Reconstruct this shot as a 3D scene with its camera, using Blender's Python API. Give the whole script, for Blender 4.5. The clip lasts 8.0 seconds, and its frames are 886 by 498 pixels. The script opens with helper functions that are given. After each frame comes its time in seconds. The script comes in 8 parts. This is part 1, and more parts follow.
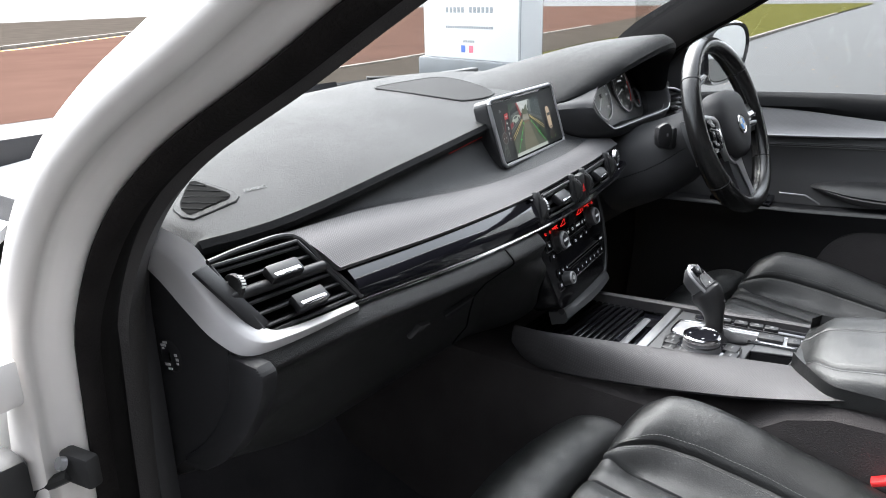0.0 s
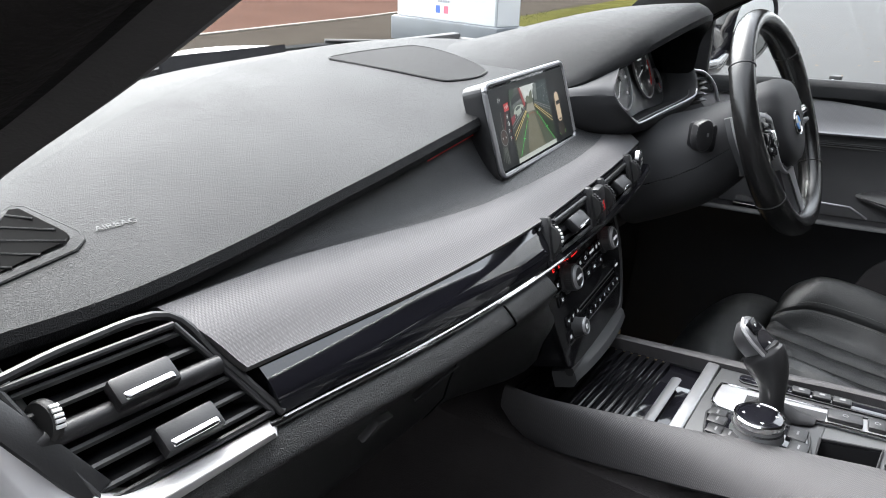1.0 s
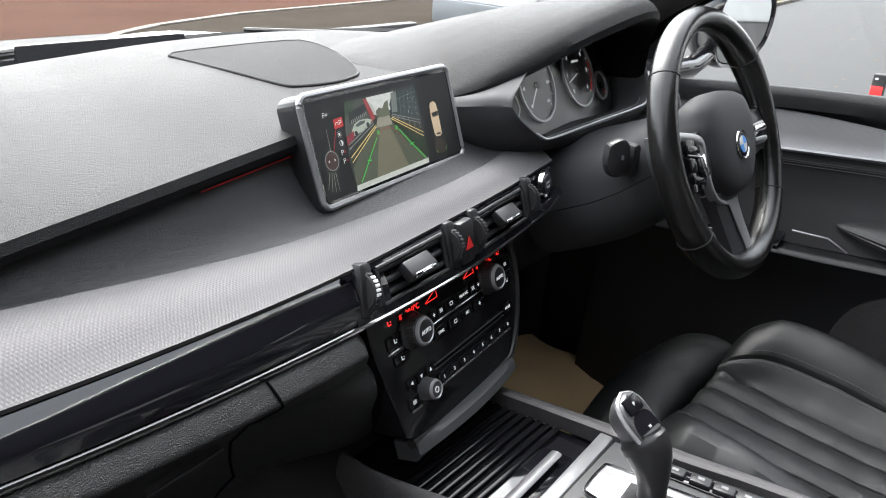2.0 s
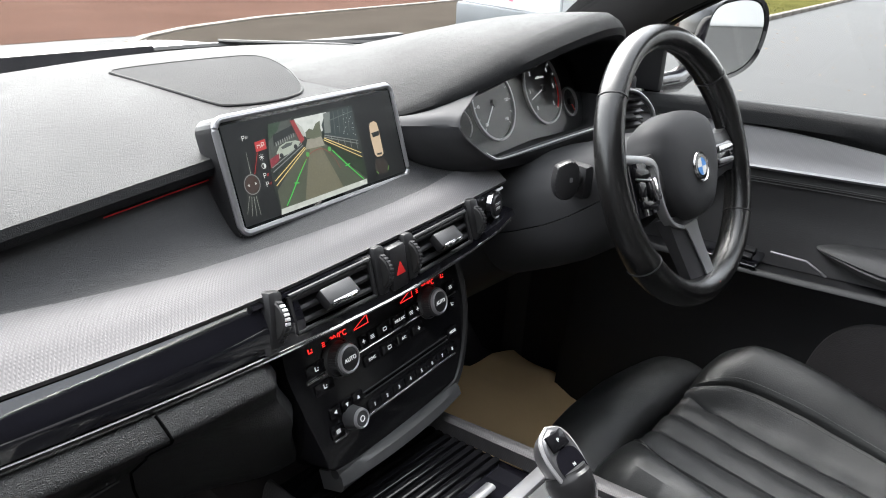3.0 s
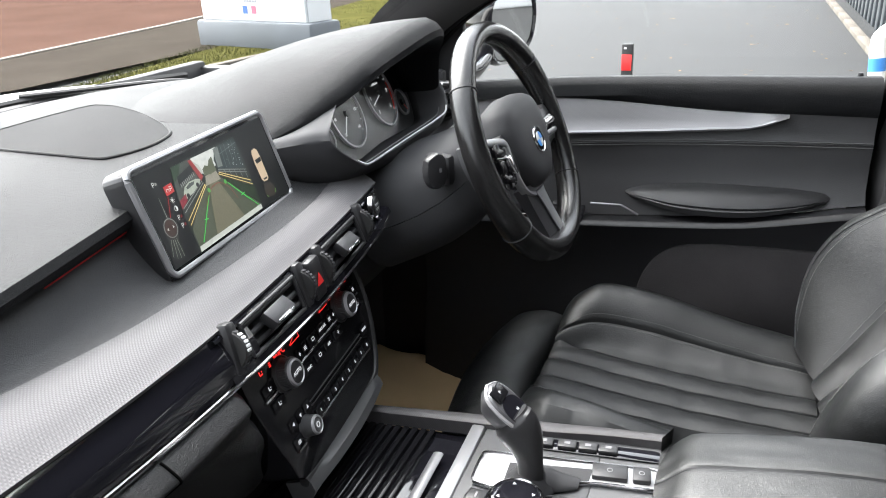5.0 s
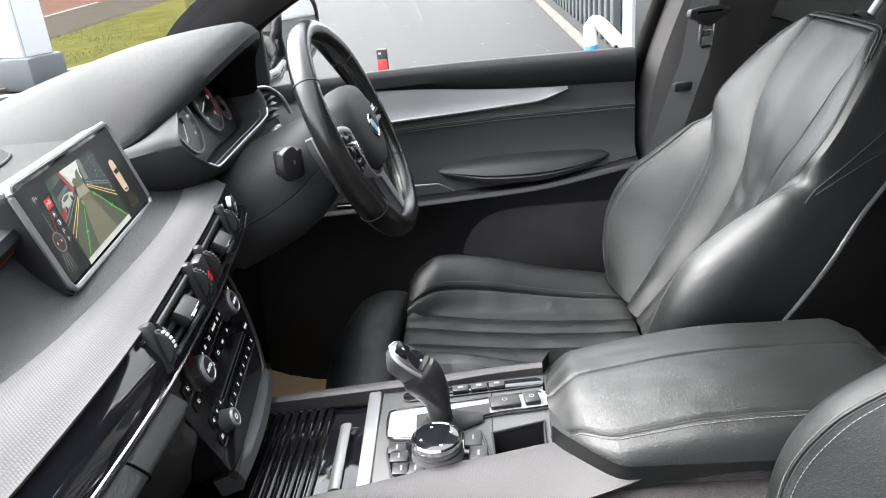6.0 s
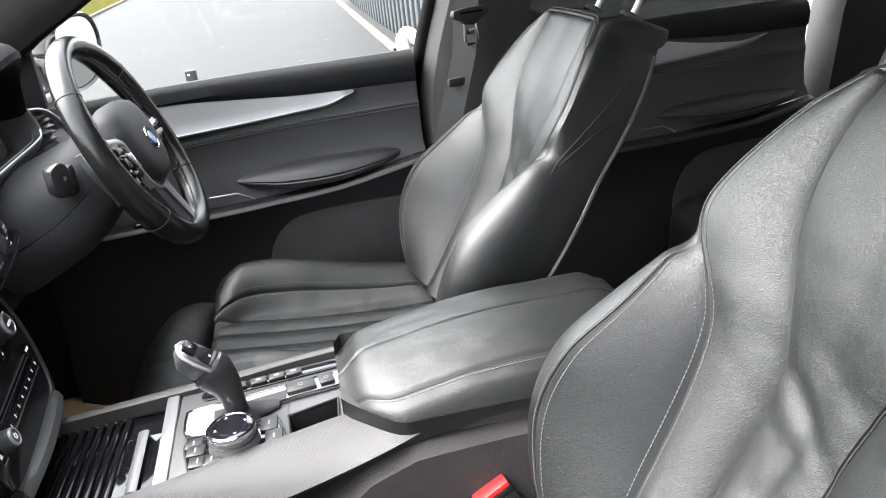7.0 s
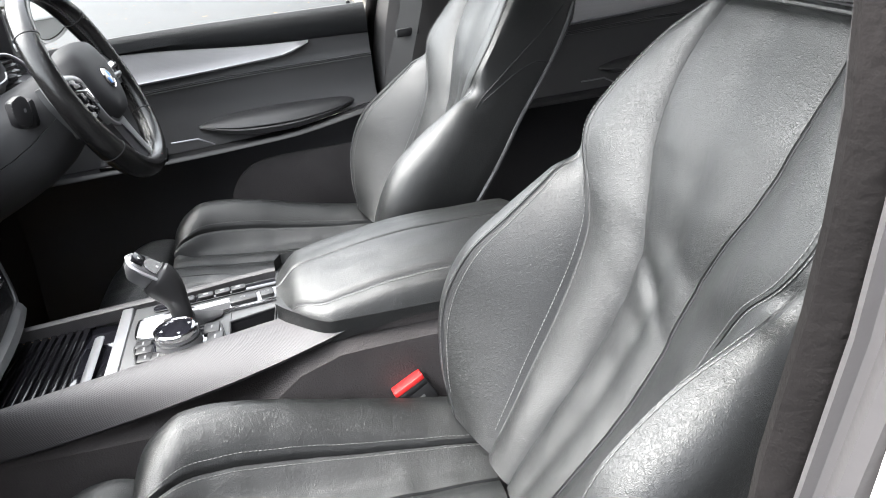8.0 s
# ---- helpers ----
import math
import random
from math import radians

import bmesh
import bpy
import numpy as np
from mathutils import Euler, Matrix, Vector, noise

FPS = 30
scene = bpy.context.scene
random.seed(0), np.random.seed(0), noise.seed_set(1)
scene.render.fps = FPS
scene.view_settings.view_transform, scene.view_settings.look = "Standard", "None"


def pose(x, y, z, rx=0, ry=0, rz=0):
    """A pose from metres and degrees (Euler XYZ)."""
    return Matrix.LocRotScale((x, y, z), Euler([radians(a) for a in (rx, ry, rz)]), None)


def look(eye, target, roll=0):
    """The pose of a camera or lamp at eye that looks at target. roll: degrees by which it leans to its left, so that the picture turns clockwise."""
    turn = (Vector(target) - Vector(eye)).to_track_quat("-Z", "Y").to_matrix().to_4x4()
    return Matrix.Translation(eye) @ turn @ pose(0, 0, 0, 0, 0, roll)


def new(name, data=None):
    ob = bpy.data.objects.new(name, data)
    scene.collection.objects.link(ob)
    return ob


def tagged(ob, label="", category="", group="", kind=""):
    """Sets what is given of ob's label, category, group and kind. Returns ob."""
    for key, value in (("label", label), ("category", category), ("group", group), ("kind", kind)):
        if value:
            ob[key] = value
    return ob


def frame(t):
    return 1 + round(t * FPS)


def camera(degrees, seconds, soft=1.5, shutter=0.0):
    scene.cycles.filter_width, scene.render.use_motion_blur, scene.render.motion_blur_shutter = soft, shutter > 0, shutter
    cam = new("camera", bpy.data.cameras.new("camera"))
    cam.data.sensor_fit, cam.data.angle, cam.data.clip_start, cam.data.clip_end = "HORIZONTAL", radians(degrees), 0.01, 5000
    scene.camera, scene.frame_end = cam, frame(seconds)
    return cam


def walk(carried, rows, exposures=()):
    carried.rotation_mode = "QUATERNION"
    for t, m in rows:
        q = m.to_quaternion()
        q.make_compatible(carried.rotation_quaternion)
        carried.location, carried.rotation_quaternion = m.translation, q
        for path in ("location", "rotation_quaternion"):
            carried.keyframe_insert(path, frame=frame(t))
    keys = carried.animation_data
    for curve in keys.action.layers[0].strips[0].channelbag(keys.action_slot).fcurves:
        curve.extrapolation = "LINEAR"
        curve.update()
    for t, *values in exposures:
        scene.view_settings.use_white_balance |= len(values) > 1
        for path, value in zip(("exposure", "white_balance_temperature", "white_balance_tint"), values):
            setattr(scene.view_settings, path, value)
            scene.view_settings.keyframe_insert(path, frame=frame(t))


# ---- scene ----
cam = camera(61.58, 8.0, 1.0)
# seconds, x, y, z, yaw, pitch, roll
ROWS = [
    (0.0, -1.1762, -0.5654, 1.4223, -53.01, -18.82, -1.11),
    (0.5, -1.0300, -0.4300, 1.3988, -53.84, -20.09, 0.93),
    (1.0, -0.9006, -0.3501, 1.4007, -55.79, -21.66, 1.70),
    (1.5, -0.7451, -0.3815, 1.4025, -54.23, -22.82, 1.93),
    (2.0, -0.6128, -0.4395, 1.4085, -51.91, -23.04, 2.57),
    (3.5, -0.5205, -0.5127, 1.4404, -49.44, -22.88, 2.39),
    (4.0, -0.5274, -0.5220, 1.4512, -51.98, -22.55, 0.80),
    (4.2, -0.5426, -0.5180, 1.4503, -54.23, -22.29, 0.17),
    (5.3, -0.7013, -0.3695, 1.4469, -73.29, -22.85, -3.72),
    (5.5, -0.7234, -0.3344, 1.4356, -77.43, -22.77, -4.01),
    (6.0, -0.7702, -0.3153, 1.4356, -86.34, -22.82, -5.02),
    (6.5, -0.7885, -0.3391, 1.4352, -93.87, -22.80, -5.70),
    (7.0, -0.8485, -0.3988, 1.4172, -99.10, -22.88, -6.39),
    (7.5, -0.9229, -0.4511, 1.4033, -100.94, -23.44, -6.63),
    (8.0, -0.9904, -0.4587, 1.3814, -99.76, -24.90, -6.17),
]
EXPOSURES = [(0.0, 3.35, 6300, 10), (1.0, 3.45, 6350, 10), (2.0, 3.50, 6450, 10), (3.5, 3.72, 6500, 10), (5.5, 3.80, 6450, 10), (6.5, 4.08, 6500, 10), (8.0, 4.12, 6450, 10)]
walk(cam, [(t, pose(x, y, z, 0, 0, yaw) @ pose(0, 0, 0, 90 + pitch, 0, 0) @ pose(0, 0, 0, 0, 0, roll)) for t, x, y, z, yaw, pitch, roll in ROWS], EXPOSURES)

# ---- world and light: a bright overcast day ----
world = bpy.data.worlds.new("overcast_sky")
scene.world = world
world.use_nodes = True
wn, wl = world.node_tree.nodes, world.node_tree.links
sky = wn.new("ShaderNodeTexSky")
sky.sky_type = "NISHITA"
sky.sun_disc = False
sky.sun_elevation, sky.sun_rotation = radians(53), radians(20)
sky.air_density, sky.dust_density, sky.ozone_density = 1.0, 4.0, 1.0
hsv = wn.new("ShaderNodeHueSaturation")
hsv.inputs["Saturation"].default_value = 0.22
wl.new(sky.outputs[0], hsv.inputs["Color"])
wl.new(hsv.outputs[0], wn["Background"].inputs["Color"])
wn["Background"].inputs["Strength"].default_value = 0.15
sun = new("sun", bpy.data.lights.new("sun", "SUN"))
sun.data.energy, sun.data.angle, sun.data.color = 0.55, radians(60), (1.0, 0.975, 0.955)
sun.matrix_world = look((1.6, 4.4, 6.2), (0, 0, 0))

# ---- materials ----
def material(name, color, rough=0.5, metal=0.0, grain=0, bump=0.0, vary=0.15, dirt=0, spec=0.5, coat=0.0, bump_kind="noise", rough_vary=0.08, coat_rough=0.05, wrinkle=0.0, relief=0.001):
    m = bpy.data.materials.new(name)
    m.use_nodes = True
    n, l = m.node_tree.nodes, m.node_tree.links
    b = n["Principled BSDF"]
    b.inputs["Metallic"].default_value = metal
    b.inputs["Specular IOR Level"].default_value = spec
    if not spec:
        b.inputs["IOR"].default_value = 1.0
    b.inputs["Coat Weight"].default_value = coat
    b.inputs["Coat Roughness"].default_value = coat_rough
    tc = n.new("ShaderNodeTexCoord")
    big = n.new("ShaderNodeTexNoise")
    big.inputs["Scale"].default_value = dirt or 9
    big.inputs["Detail"].default_value = 6
    l.new(tc.outputs["Object"], big.inputs["Vector"])
    ramp = n.new("ShaderNodeMix")
    ramp.data_type = "RGBA"
    c = Vector(color)
    ramp.inputs[6].default_value = (*(c * (1 - vary)), 1)
    ramp.inputs[7].default_value = (*(c * (1 + vary)), 1)
    l.new(big.outputs["Fac"], ramp.inputs[0])
    l.new(ramp.outputs[2], b.inputs["Base Color"])
    rr = n.new("ShaderNodeMapRange")
    rr.inputs["To Min"].default_value, rr.inputs["To Max"].default_value = max(rough - rough_vary, 0.02), min(rough + rough_vary, 1)
    l.new(big.outputs["Fac"], rr.inputs["Value"])
    l.new(rr.outputs[0], b.inputs["Roughness"])
    if grain:
        if bump_kind == "leather":
            fine = n.new("ShaderNodeTexVoronoi")
            fine.feature = "DISTANCE_TO_EDGE"
            fine.inputs["Scale"].default_value = grain
            wob = n.new("ShaderNodeTexNoise")
            wob.inputs["Scale"].default_value = grain * 0.5
            add = n.new("ShaderNodeMixRGB")
            add.inputs[0].default_value = 0.012
            l.new(tc.outputs["Object"], wob.inputs["Vector"])
            l.new(tc.outputs["Object"], add.inputs[1])
            l.new(wob.outputs["Color"], add.inputs[2])
            l.new(add.outputs[0], fine.inputs["Vector"])
            h = fine.outputs["Distance"]
        elif bump_kind == "weave":
            both = n.new("ShaderNodeMath")
            both.operation = "MULTIPLY"
            for k, turn in enumerate(((0.0, 0.62, 0.72), (0.0, -0.62, -0.72))):
                mp = n.new("ShaderNodeMapping")
                mp.inputs["Rotation"].default_value = turn
                l.new(tc.outputs["Object"], mp.inputs["Vector"])
                fine = n.new("ShaderNodeTexWave")
                fine.inputs["Scale"].default_value = grain
                l.new(mp.outputs[0], fine.inputs["Vector"])
                l.new(fine.outputs["Fac"], both.inputs[k])
            h = both.outputs[0]
            tone = n.new("ShaderNodeMix")
            tone.data_type, tone.blend_type = "RGBA", "MULTIPLY"
            tone.inputs[0].default_value = 1.0
            light = n.new("ShaderNodeMapRange")
            light.inputs["To Min"].default_value, light.inputs["To Max"].default_value = 1 - bump * 0.4, 1 + bump * 0.4
            l.new(h, light.inputs["Value"])
            l.new(ramp.outputs[2], tone.inputs[6])
            l.new(light.outputs[0], tone.inputs[7])
            l.new(tone.outputs[2], b.inputs["Base Color"])
        else:
            fine = n.new("ShaderNodeTexNoise")
            fine.inputs["Scale"].default_value = grain
            fine.inputs["Detail"].default_value = 3
            l.new(tc.outputs["Object"], fine.inputs["Vector"])
            h = fine.outputs["Fac"]
        bp = n.new("ShaderNodeBump")
        bp.inputs["Strength"].default_value = bump
        bp.inputs["Distance"].default_value = relief
        l.new(h, bp.inputs["Height"])
        if wrinkle:
            wr = n.new("ShaderNodeTexNoise")
            wr.inputs["Scale"].default_value = 26
            wr.inputs["Detail"].default_value = 5
            wr.inputs["Distortion"].default_value = 0.8
            l.new(tc.outputs["Object"], wr.inputs["Vector"])
            wb = n.new("ShaderNodeBump")
            wb.inputs["Strength"].default_value = wrinkle
            wb.inputs["Distance"].default_value = 0.006
            l.new(wr.outputs["Fac"], wb.inputs["Height"])
            l.new(wb.outputs[0], bp.inputs["Normal"])
        l.new(bp.outputs[0], b.inputs["Normal"])
    return m


def glowing(name, color, strength):
    m = bpy.data.materials.new(name)
    m.use_nodes = True
    b = m.node_tree.nodes["Principled BSDF"]
    b.inputs["Base Color"].default_value = (*[v * 0.3 for v in color], 1)
    b.inputs["Emission Color"].default_value = (*color, 1)
    b.inputs["Emission Strength"].default_value = strength
    return m


def glass_material(name, tint=(0.98, 0.99, 0.985), gloss=0.04, shine=0.03):
    m = bpy.data.materials.new(name)
    m.use_nodes = True
    n, l = m.node_tree.nodes, m.node_tree.links
    n.remove(n["Principled BSDF"])
    tr, gl, mx = (n.new("ShaderNode" + k) for k in ("BsdfTransparent", "BsdfGlossy", "MixShader"))
    tr.inputs[0].default_value = (*tint, 1)
    gl.inputs["Roughness"].default_value = gloss
    mx.inputs[0].default_value = shine
    l.new(tr.outputs[0], mx.inputs[1])
    l.new(gl.outputs[0], mx.inputs[2])
    l.new(mx.outputs[0], n["Material Output"].inputs[0])
    return m


DASH = material("dash_leather", (0.0088, 0.0091, 0.0098), 0.54, grain=420, bump=0.9, bump_kind="leather", vary=0.12, spec=0.13)
LOWPAD = material("lower_dash_grain", (0.0200, 0.0204, 0.0205), 0.36, grain=400, bump=1.0, bump_kind="leather", vary=0.15, spec=0.45, relief=0.0013)
MIDPAD = material("mid_pad_leather", (0.022, 0.0225, 0.024), 0.48, grain=460, bump=0.8, bump_kind="leather", vary=0.1)
SEAT = material("seat_leather", (0.0060, 0.0066, 0.0067), 0.38, grain=440, bump=0.48, spec=0.52, bump_kind="leather", vary=0.2, rough_vary=0.07, wrinkle=0.12)
DARKSATIN = material("dark_satin_metal", (0.11, 0.11, 0.115), 0.35, metal=0.6, vary=0.05)
DOORHIDE = material("door_inset_leather", (0.026, 0.026, 0.0272), 0.40, grain=420, bump=0.5, bump_kind="leather", vary=0.15, spec=0.60)
PIPING = material("satin_piping", (0.05, 0.05, 0.052), 0.30, vary=0.1, spec=0.5)
STITCH = material("stitch_thread", (0.10, 0.10, 0.10), 0.7)
PLASTIC = material("black_plastic", (0.0150, 0.0150, 0.0160), 0.40, grain=700, bump=0.15, spec=0.45)
SOFT = material("soft_black_plastic", (0.018, 0.018, 0.0195), 0.58, grain=500, bump=0.2, spec=0.35)
# Near-black painted in for the shade inside vents, slots and the tray.
SHADEBLACK = material("recess_shade_black", (0.0015, 0.0015, 0.0015), 0.95, spec=0.05)
CARPET = material("dark_carpet", (0.036, 0.0355, 0.039), 0.95, grain=300, bump=1.0, vary=0.5, spec=0.1)
FELT = material("dark_door_felt", (0.050, 0.047, 0.0485), 0.95, grain=450, bump=1.0, vary=0.4, spec=0.1)
WHEELHIDE = material("wheel_leather", (0.0075, 0.0075, 0.0075), 0.20, grain=420, bump=0.2, bump_kind="leather", vary=0.25, rough_vary=0.10)
CLOTH = material("console_side_felt", (0.052, 0.048, 0.0485), 0.95, grain=450, bump=1.0, vary=0.4, spec=0.1)
# One hatched aluminium in three copies, darkened or lightened against the light falling there.
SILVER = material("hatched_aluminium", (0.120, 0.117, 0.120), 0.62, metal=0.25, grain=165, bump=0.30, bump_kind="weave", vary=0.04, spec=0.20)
DARKENEDSILVER = material("darkened_hatched_aluminium", (0.060, 0.058, 0.060), 0.60, metal=0.35, grain=165, bump=0.30, bump_kind="weave", vary=0.05)
LIGHTENEDSILVER = material("lightened_hatched_aluminium", (0.30, 0.295, 0.30), 0.46, metal=0.40, grain=165, bump=0.12, bump_kind="weave", vary=0.04)
SATIN = material("satin_silver_plastic", (0.28, 0.28, 0.288), 0.36, metal=0.7, vary=0.04)
CHROME = material("chrome", (0.75, 0.75, 0.76), 0.12, metal=1.0, vary=0.02, rough_vary=0.03)
PIANO = material("piano_black", (0.006, 0.006, 0.008), 0.06, coat=0.6, vary=0.2, rough_vary=0.03)
PANELGREY = material("dark_grey_panel", (0.050, 0.051, 0.053), 0.48, grain=600, bump=0.1)
RUBBER = material("black_rubber", (0.012, 0.012, 0.012), 0.6, grain=200, bump=0.2)
SEAL = material("worn_door_seal", (0.0055, 0.005, 0.0048), 0.9, grain=160, bump=0.6, vary=0.6, spec=0.1, dirt=22)
TRIM = material("grey_pillar_cloth", (0.055, 0.053, 0.053), 0.9, grain=500, bump=0.5, spec=0.15)
# Flange grey with the shade beside the seal put into the colour.
FLANGE = material("shaded_flange_grey", (0.075, 0.071, 0.071), 0.55, grain=200, bump=0.2, vary=0.12, dirt=14, spec=0.25)
# Seal felt; it also colours the strip that paints the jamb's dark reflection.
FELT_AND_REFLECTION = material("seal_felt_and_reflection", (0.0125, 0.0112, 0.0108), 0.95, grain=260, bump=1.0, vary=0.6, spec=0.1, dirt=30)
PAINT = material("white_car_paint", (0.78, 0.78, 0.76), 0.22, coat=0.7, vary=0.03, rough_vary=0.05)
JAMB = material("white_door_jamb_paint", (0.62, 0.598, 0.574), 0.38, coat=0.3, vary=0.06, rough_vary=0.06)
HEADLINER = material("grey_headlining", (0.075, 0.072, 0.072), 0.95, grain=400, bump=0.4, spec=0.1)
PAPER = material("brown_kraft_paper", (0.62, 0.45, 0.25), 0.85, grain=30, bump=0.4, vary=0.12, spec=0.2)
RED = material("red_plastic", (0.75, 0.03, 0.03), 0.4)
LIGHTGREY = material("pale_print", (0.6, 0.6, 0.6), 0.6)
SCREENGLASS = material("screen_glass", (0.008, 0.010, 0.010), 0.08, coat=0.4, vary=0.1, rough_vary=0.03)
DIAL = material("dial_face", (0.030, 0.032, 0.033), 0.35)
REDGLOW = glowing("red_display", (1.0, 0.025, 0.02), 0.13)
DIMPRINT = material("dim_print", (0.16, 0.16, 0.165), 0.6)
BRIGHTSATIN = material("bright_satin_plate", (0.36, 0.36, 0.37), 0.38, metal=0.6, vary=0.04)
SPOKESILVER = material("silver_spoke_paint", (0.34, 0.345, 0.35), 0.34, metal=0.25, vary=0.04)
MATT = material("matt_soft_trim", (0.040, 0.0405, 0.0425), 0.66, grain=600, bump=0.15, spec=0.20)
LITPRINT = glowing("backlit_dial_print", (0.9, 0.93, 0.95), 0.045)
LEGEND = glowing("backlit_legend", (0.9, 0.92, 0.95), 0.05)
GLOSSPANEL = material("gloss_panel_black", (0.006, 0.006, 0.007), 0.16, vary=0.2, spec=0.3, rough_vary=0.04)
GLASS = glass_material("window_glass", (0.84, 0.850, 0.845))
CLUSTERGLASS = glass_material("instrument_glass", (0.95, 0.95, 0.95), 0.02, 0.018)


# ---- building helpers ----
def smooth(pts, n):
    """A Catmull-Rom curve through pts, n spans to each piece."""
    p = [Vector(q) for q in pts]
    p = [p[0] * 2 - p[1]] + p + [p[-1] * 2 - p[-2]]
    out = []
    for a, b, c, d in zip(p, p[1:], p[2:], p[3:]):
        for i in range(n):
            t = i / n
            out.append(0.5 * (2 * b + (c - a) * t + (2 * a - 5 * b + 4 * c - d) * t * t + (3 * b - a - 3 * c + d) * t ** 3))
    return out + [p[-2]]


def table(xs, *cols):
    """Smooth functions of x through the columns of values."""
    def f(x):
        out = []
        for c in cols:
            i = max(0, min(len(xs) - 2, sum(x >= v for v in xs[1:-1])))
            t = (x - xs[i]) / (xs[i + 1] - xs[i])
            m0 = (c[i + 1] - c[max(i - 1, 0)]) / (xs[i + 1] - xs[max(i - 1, 0)])
            m1 = (c[min(i + 2, len(xs) - 1)] - c[i]) / (xs[min(i + 2, len(xs) - 1)] - xs[i])
            h = xs[i + 1] - xs[i]
            if t < 0 or t > 1:
                out.append(c[i] + (c[i + 1] - c[i]) * t)
            else:
                out.append(c[i] * (2 * t ** 3 - 3 * t * t + 1) + c[i + 1] * (3 * t * t - 2 * t ** 3) + h * (m0 * (t ** 3 - 2 * t * t + t) + m1 * (t ** 3 - t * t)))
        return out if len(out) > 1 else out[0]
    return f


def spread(a, b, n):
    return [a + (b - a) * i / (n - 1) for i in range(n)]


def bump01(x, a, b):
    """0 below a, 1 above b, smooth between."""
    t = max(0.0, min(1.0, (x - a) / (b - a)))
    return t * t * (3 - 2 * t)


def loft(rows, ring=False, caps=False, loop=False):
    """A bmesh skin over rows of points. ring: each row is closed. loop: the last row joins the first."""
    bm = bmesh.new()
    vs = [[bm.verts.new(p) for p in r] for r in rows]
    n = len(rows[0])
    pairs = list(zip(vs, vs[1:])) + ([(vs[-1], vs[0])] if loop else [])
    for r, s in pairs:
        for i in range(n if ring else n - 1):
            j = (i + 1) % n
            try:
                bm.faces.new((r[i], r[j], s[j], s[i]))
            except ValueError:
                pass
    if caps:
        bm.faces.new(vs[0][::-1])
        bm.faces.new(vs[-1])
    bmesh.ops.recalc_face_normals(bm, faces=bm.faces)
    return bm


def thick(bm, d):
    """Gives a skin a thickness d (along its normals)."""
    bmesh.ops.solidify(bm, geom=bm.faces[:], thickness=d)
    return bm


def rbox(c, s, bevel=0.004, turn=None, seg=2):
    """A block of size s about c with rounded edges; turn: degrees about x, y, z."""
    bm = bmesh.new()
    bmesh.ops.create_cube(bm, size=1)
    bmesh.ops.scale(bm, vec=s, verts=bm.verts)
    if bevel:
        bmesh.ops.bevel(bm, geom=bm.edges[:], offset=min(bevel, min(s) * 0.45), segments=seg, affect="EDGES", profile=0.5)
    bm.transform(pose(*c, *(turn or (0, 0, 0))))
    return bm


def revolve(profile, n=32, m=None):
    """Turns (radius, height) points about z, then places them by m."""
    rows = [[(r * math.cos(2 * math.pi * k / n), r * math.sin(2 * math.pi * k / n), h) for r, h in profile] for k in range(n)]
    bm = loft(rows, loop=True)
    bmesh.ops.remove_doubles(bm, verts=bm.verts, dist=1e-6)
    if m:
        bm.transform(m)
    return bm


def tube(pts, r, n=8, loop=False, flat=1.0):
    """A pipe along pts; r a number or a function of 0..1."""
    pts = [Vector(p) for p in pts]
    rows, up = [], Vector((0.13, 0.21, 1)).normalized()
    for i, p in enumerate(pts):
        a = pts[i - 1] if i or loop else pts[0]
        b = pts[(i + 1) % len(pts)] if i < len(pts) - 1 or loop else pts[-1]
        d = (b - a).normalized()
        u = d.cross(up)
        u = u.normalized() if u.length > 1e-4 else Vector((1, 0, 0))
        v = u.cross(d)
        rad = r(i / (len(pts) - 1)) if callable(r) else r
        rows.append([p + (u * math.cos(2 * math.pi * k / n) + v * math.sin(2 * math.pi * k / n) * flat) * rad for k in range(n)])
    return loft(rows, ring=True, caps=not loop, loop=loop)


def prism(outline, depth, m, bevel=0.0):
    """A plate: outline in its own x, y, from z = 0 to depth, placed by m."""
    bm = bmesh.new()
    lo = [bm.verts.new((x, y, 0)) for x, y in outline]
    f = bm.faces.new(lo)
    up = bmesh.ops.extrude_face_region(bm, geom=[f])
    bmesh.ops.translate(bm, vec=(0, 0, depth), verts=[g for g in up["geom"] if isinstance(g, bmesh.types.BMVert)])
    bmesh.ops.recalc_face_normals(bm, faces=bm.faces)
    if bevel:
        bmesh.ops.bevel(bm, geom=bm.edges[:], offset=bevel, segments=2, affect="EDGES", profile=0.5)
    bm.transform(m)
    return bm


def rounded(w, h, r, n=5):
    """A rounded rectangle about the origin."""
    out = []
    for cx, cy, a0 in ((w / 2 - r, h / 2 - r, 0), (-w / 2 + r, h / 2 - r, 90), (-w / 2 + r, -h / 2 + r, 180), (w / 2 - r, -h / 2 + r, 270)):
        out += [(cx + r * math.cos(radians(a0 + 90 * i / n)), cy + r * math.sin(radians(a0 + 90 * i / n))) for i in range(n + 1)]
    return out


def merged(*bms):
    out = bmesh.new()
    for b in bms:
        me = bpy.data.meshes.new("tmp")
        b.to_mesh(me)
        out.from_mesh(me)
        bpy.data.meshes.remove(me)
        b.free()
    return out


def thing(name, at, label, category, group="", kind=""):
    ob = new(name)
    ob.location = at
    ob.empty_display_size = 0.05
    return tagged(ob, label, category, group, kind)


def origin_of(ob):
    p = Vector((0, 0, 0))
    while ob:
        p += ob.location
        ob = ob.parent
    return p


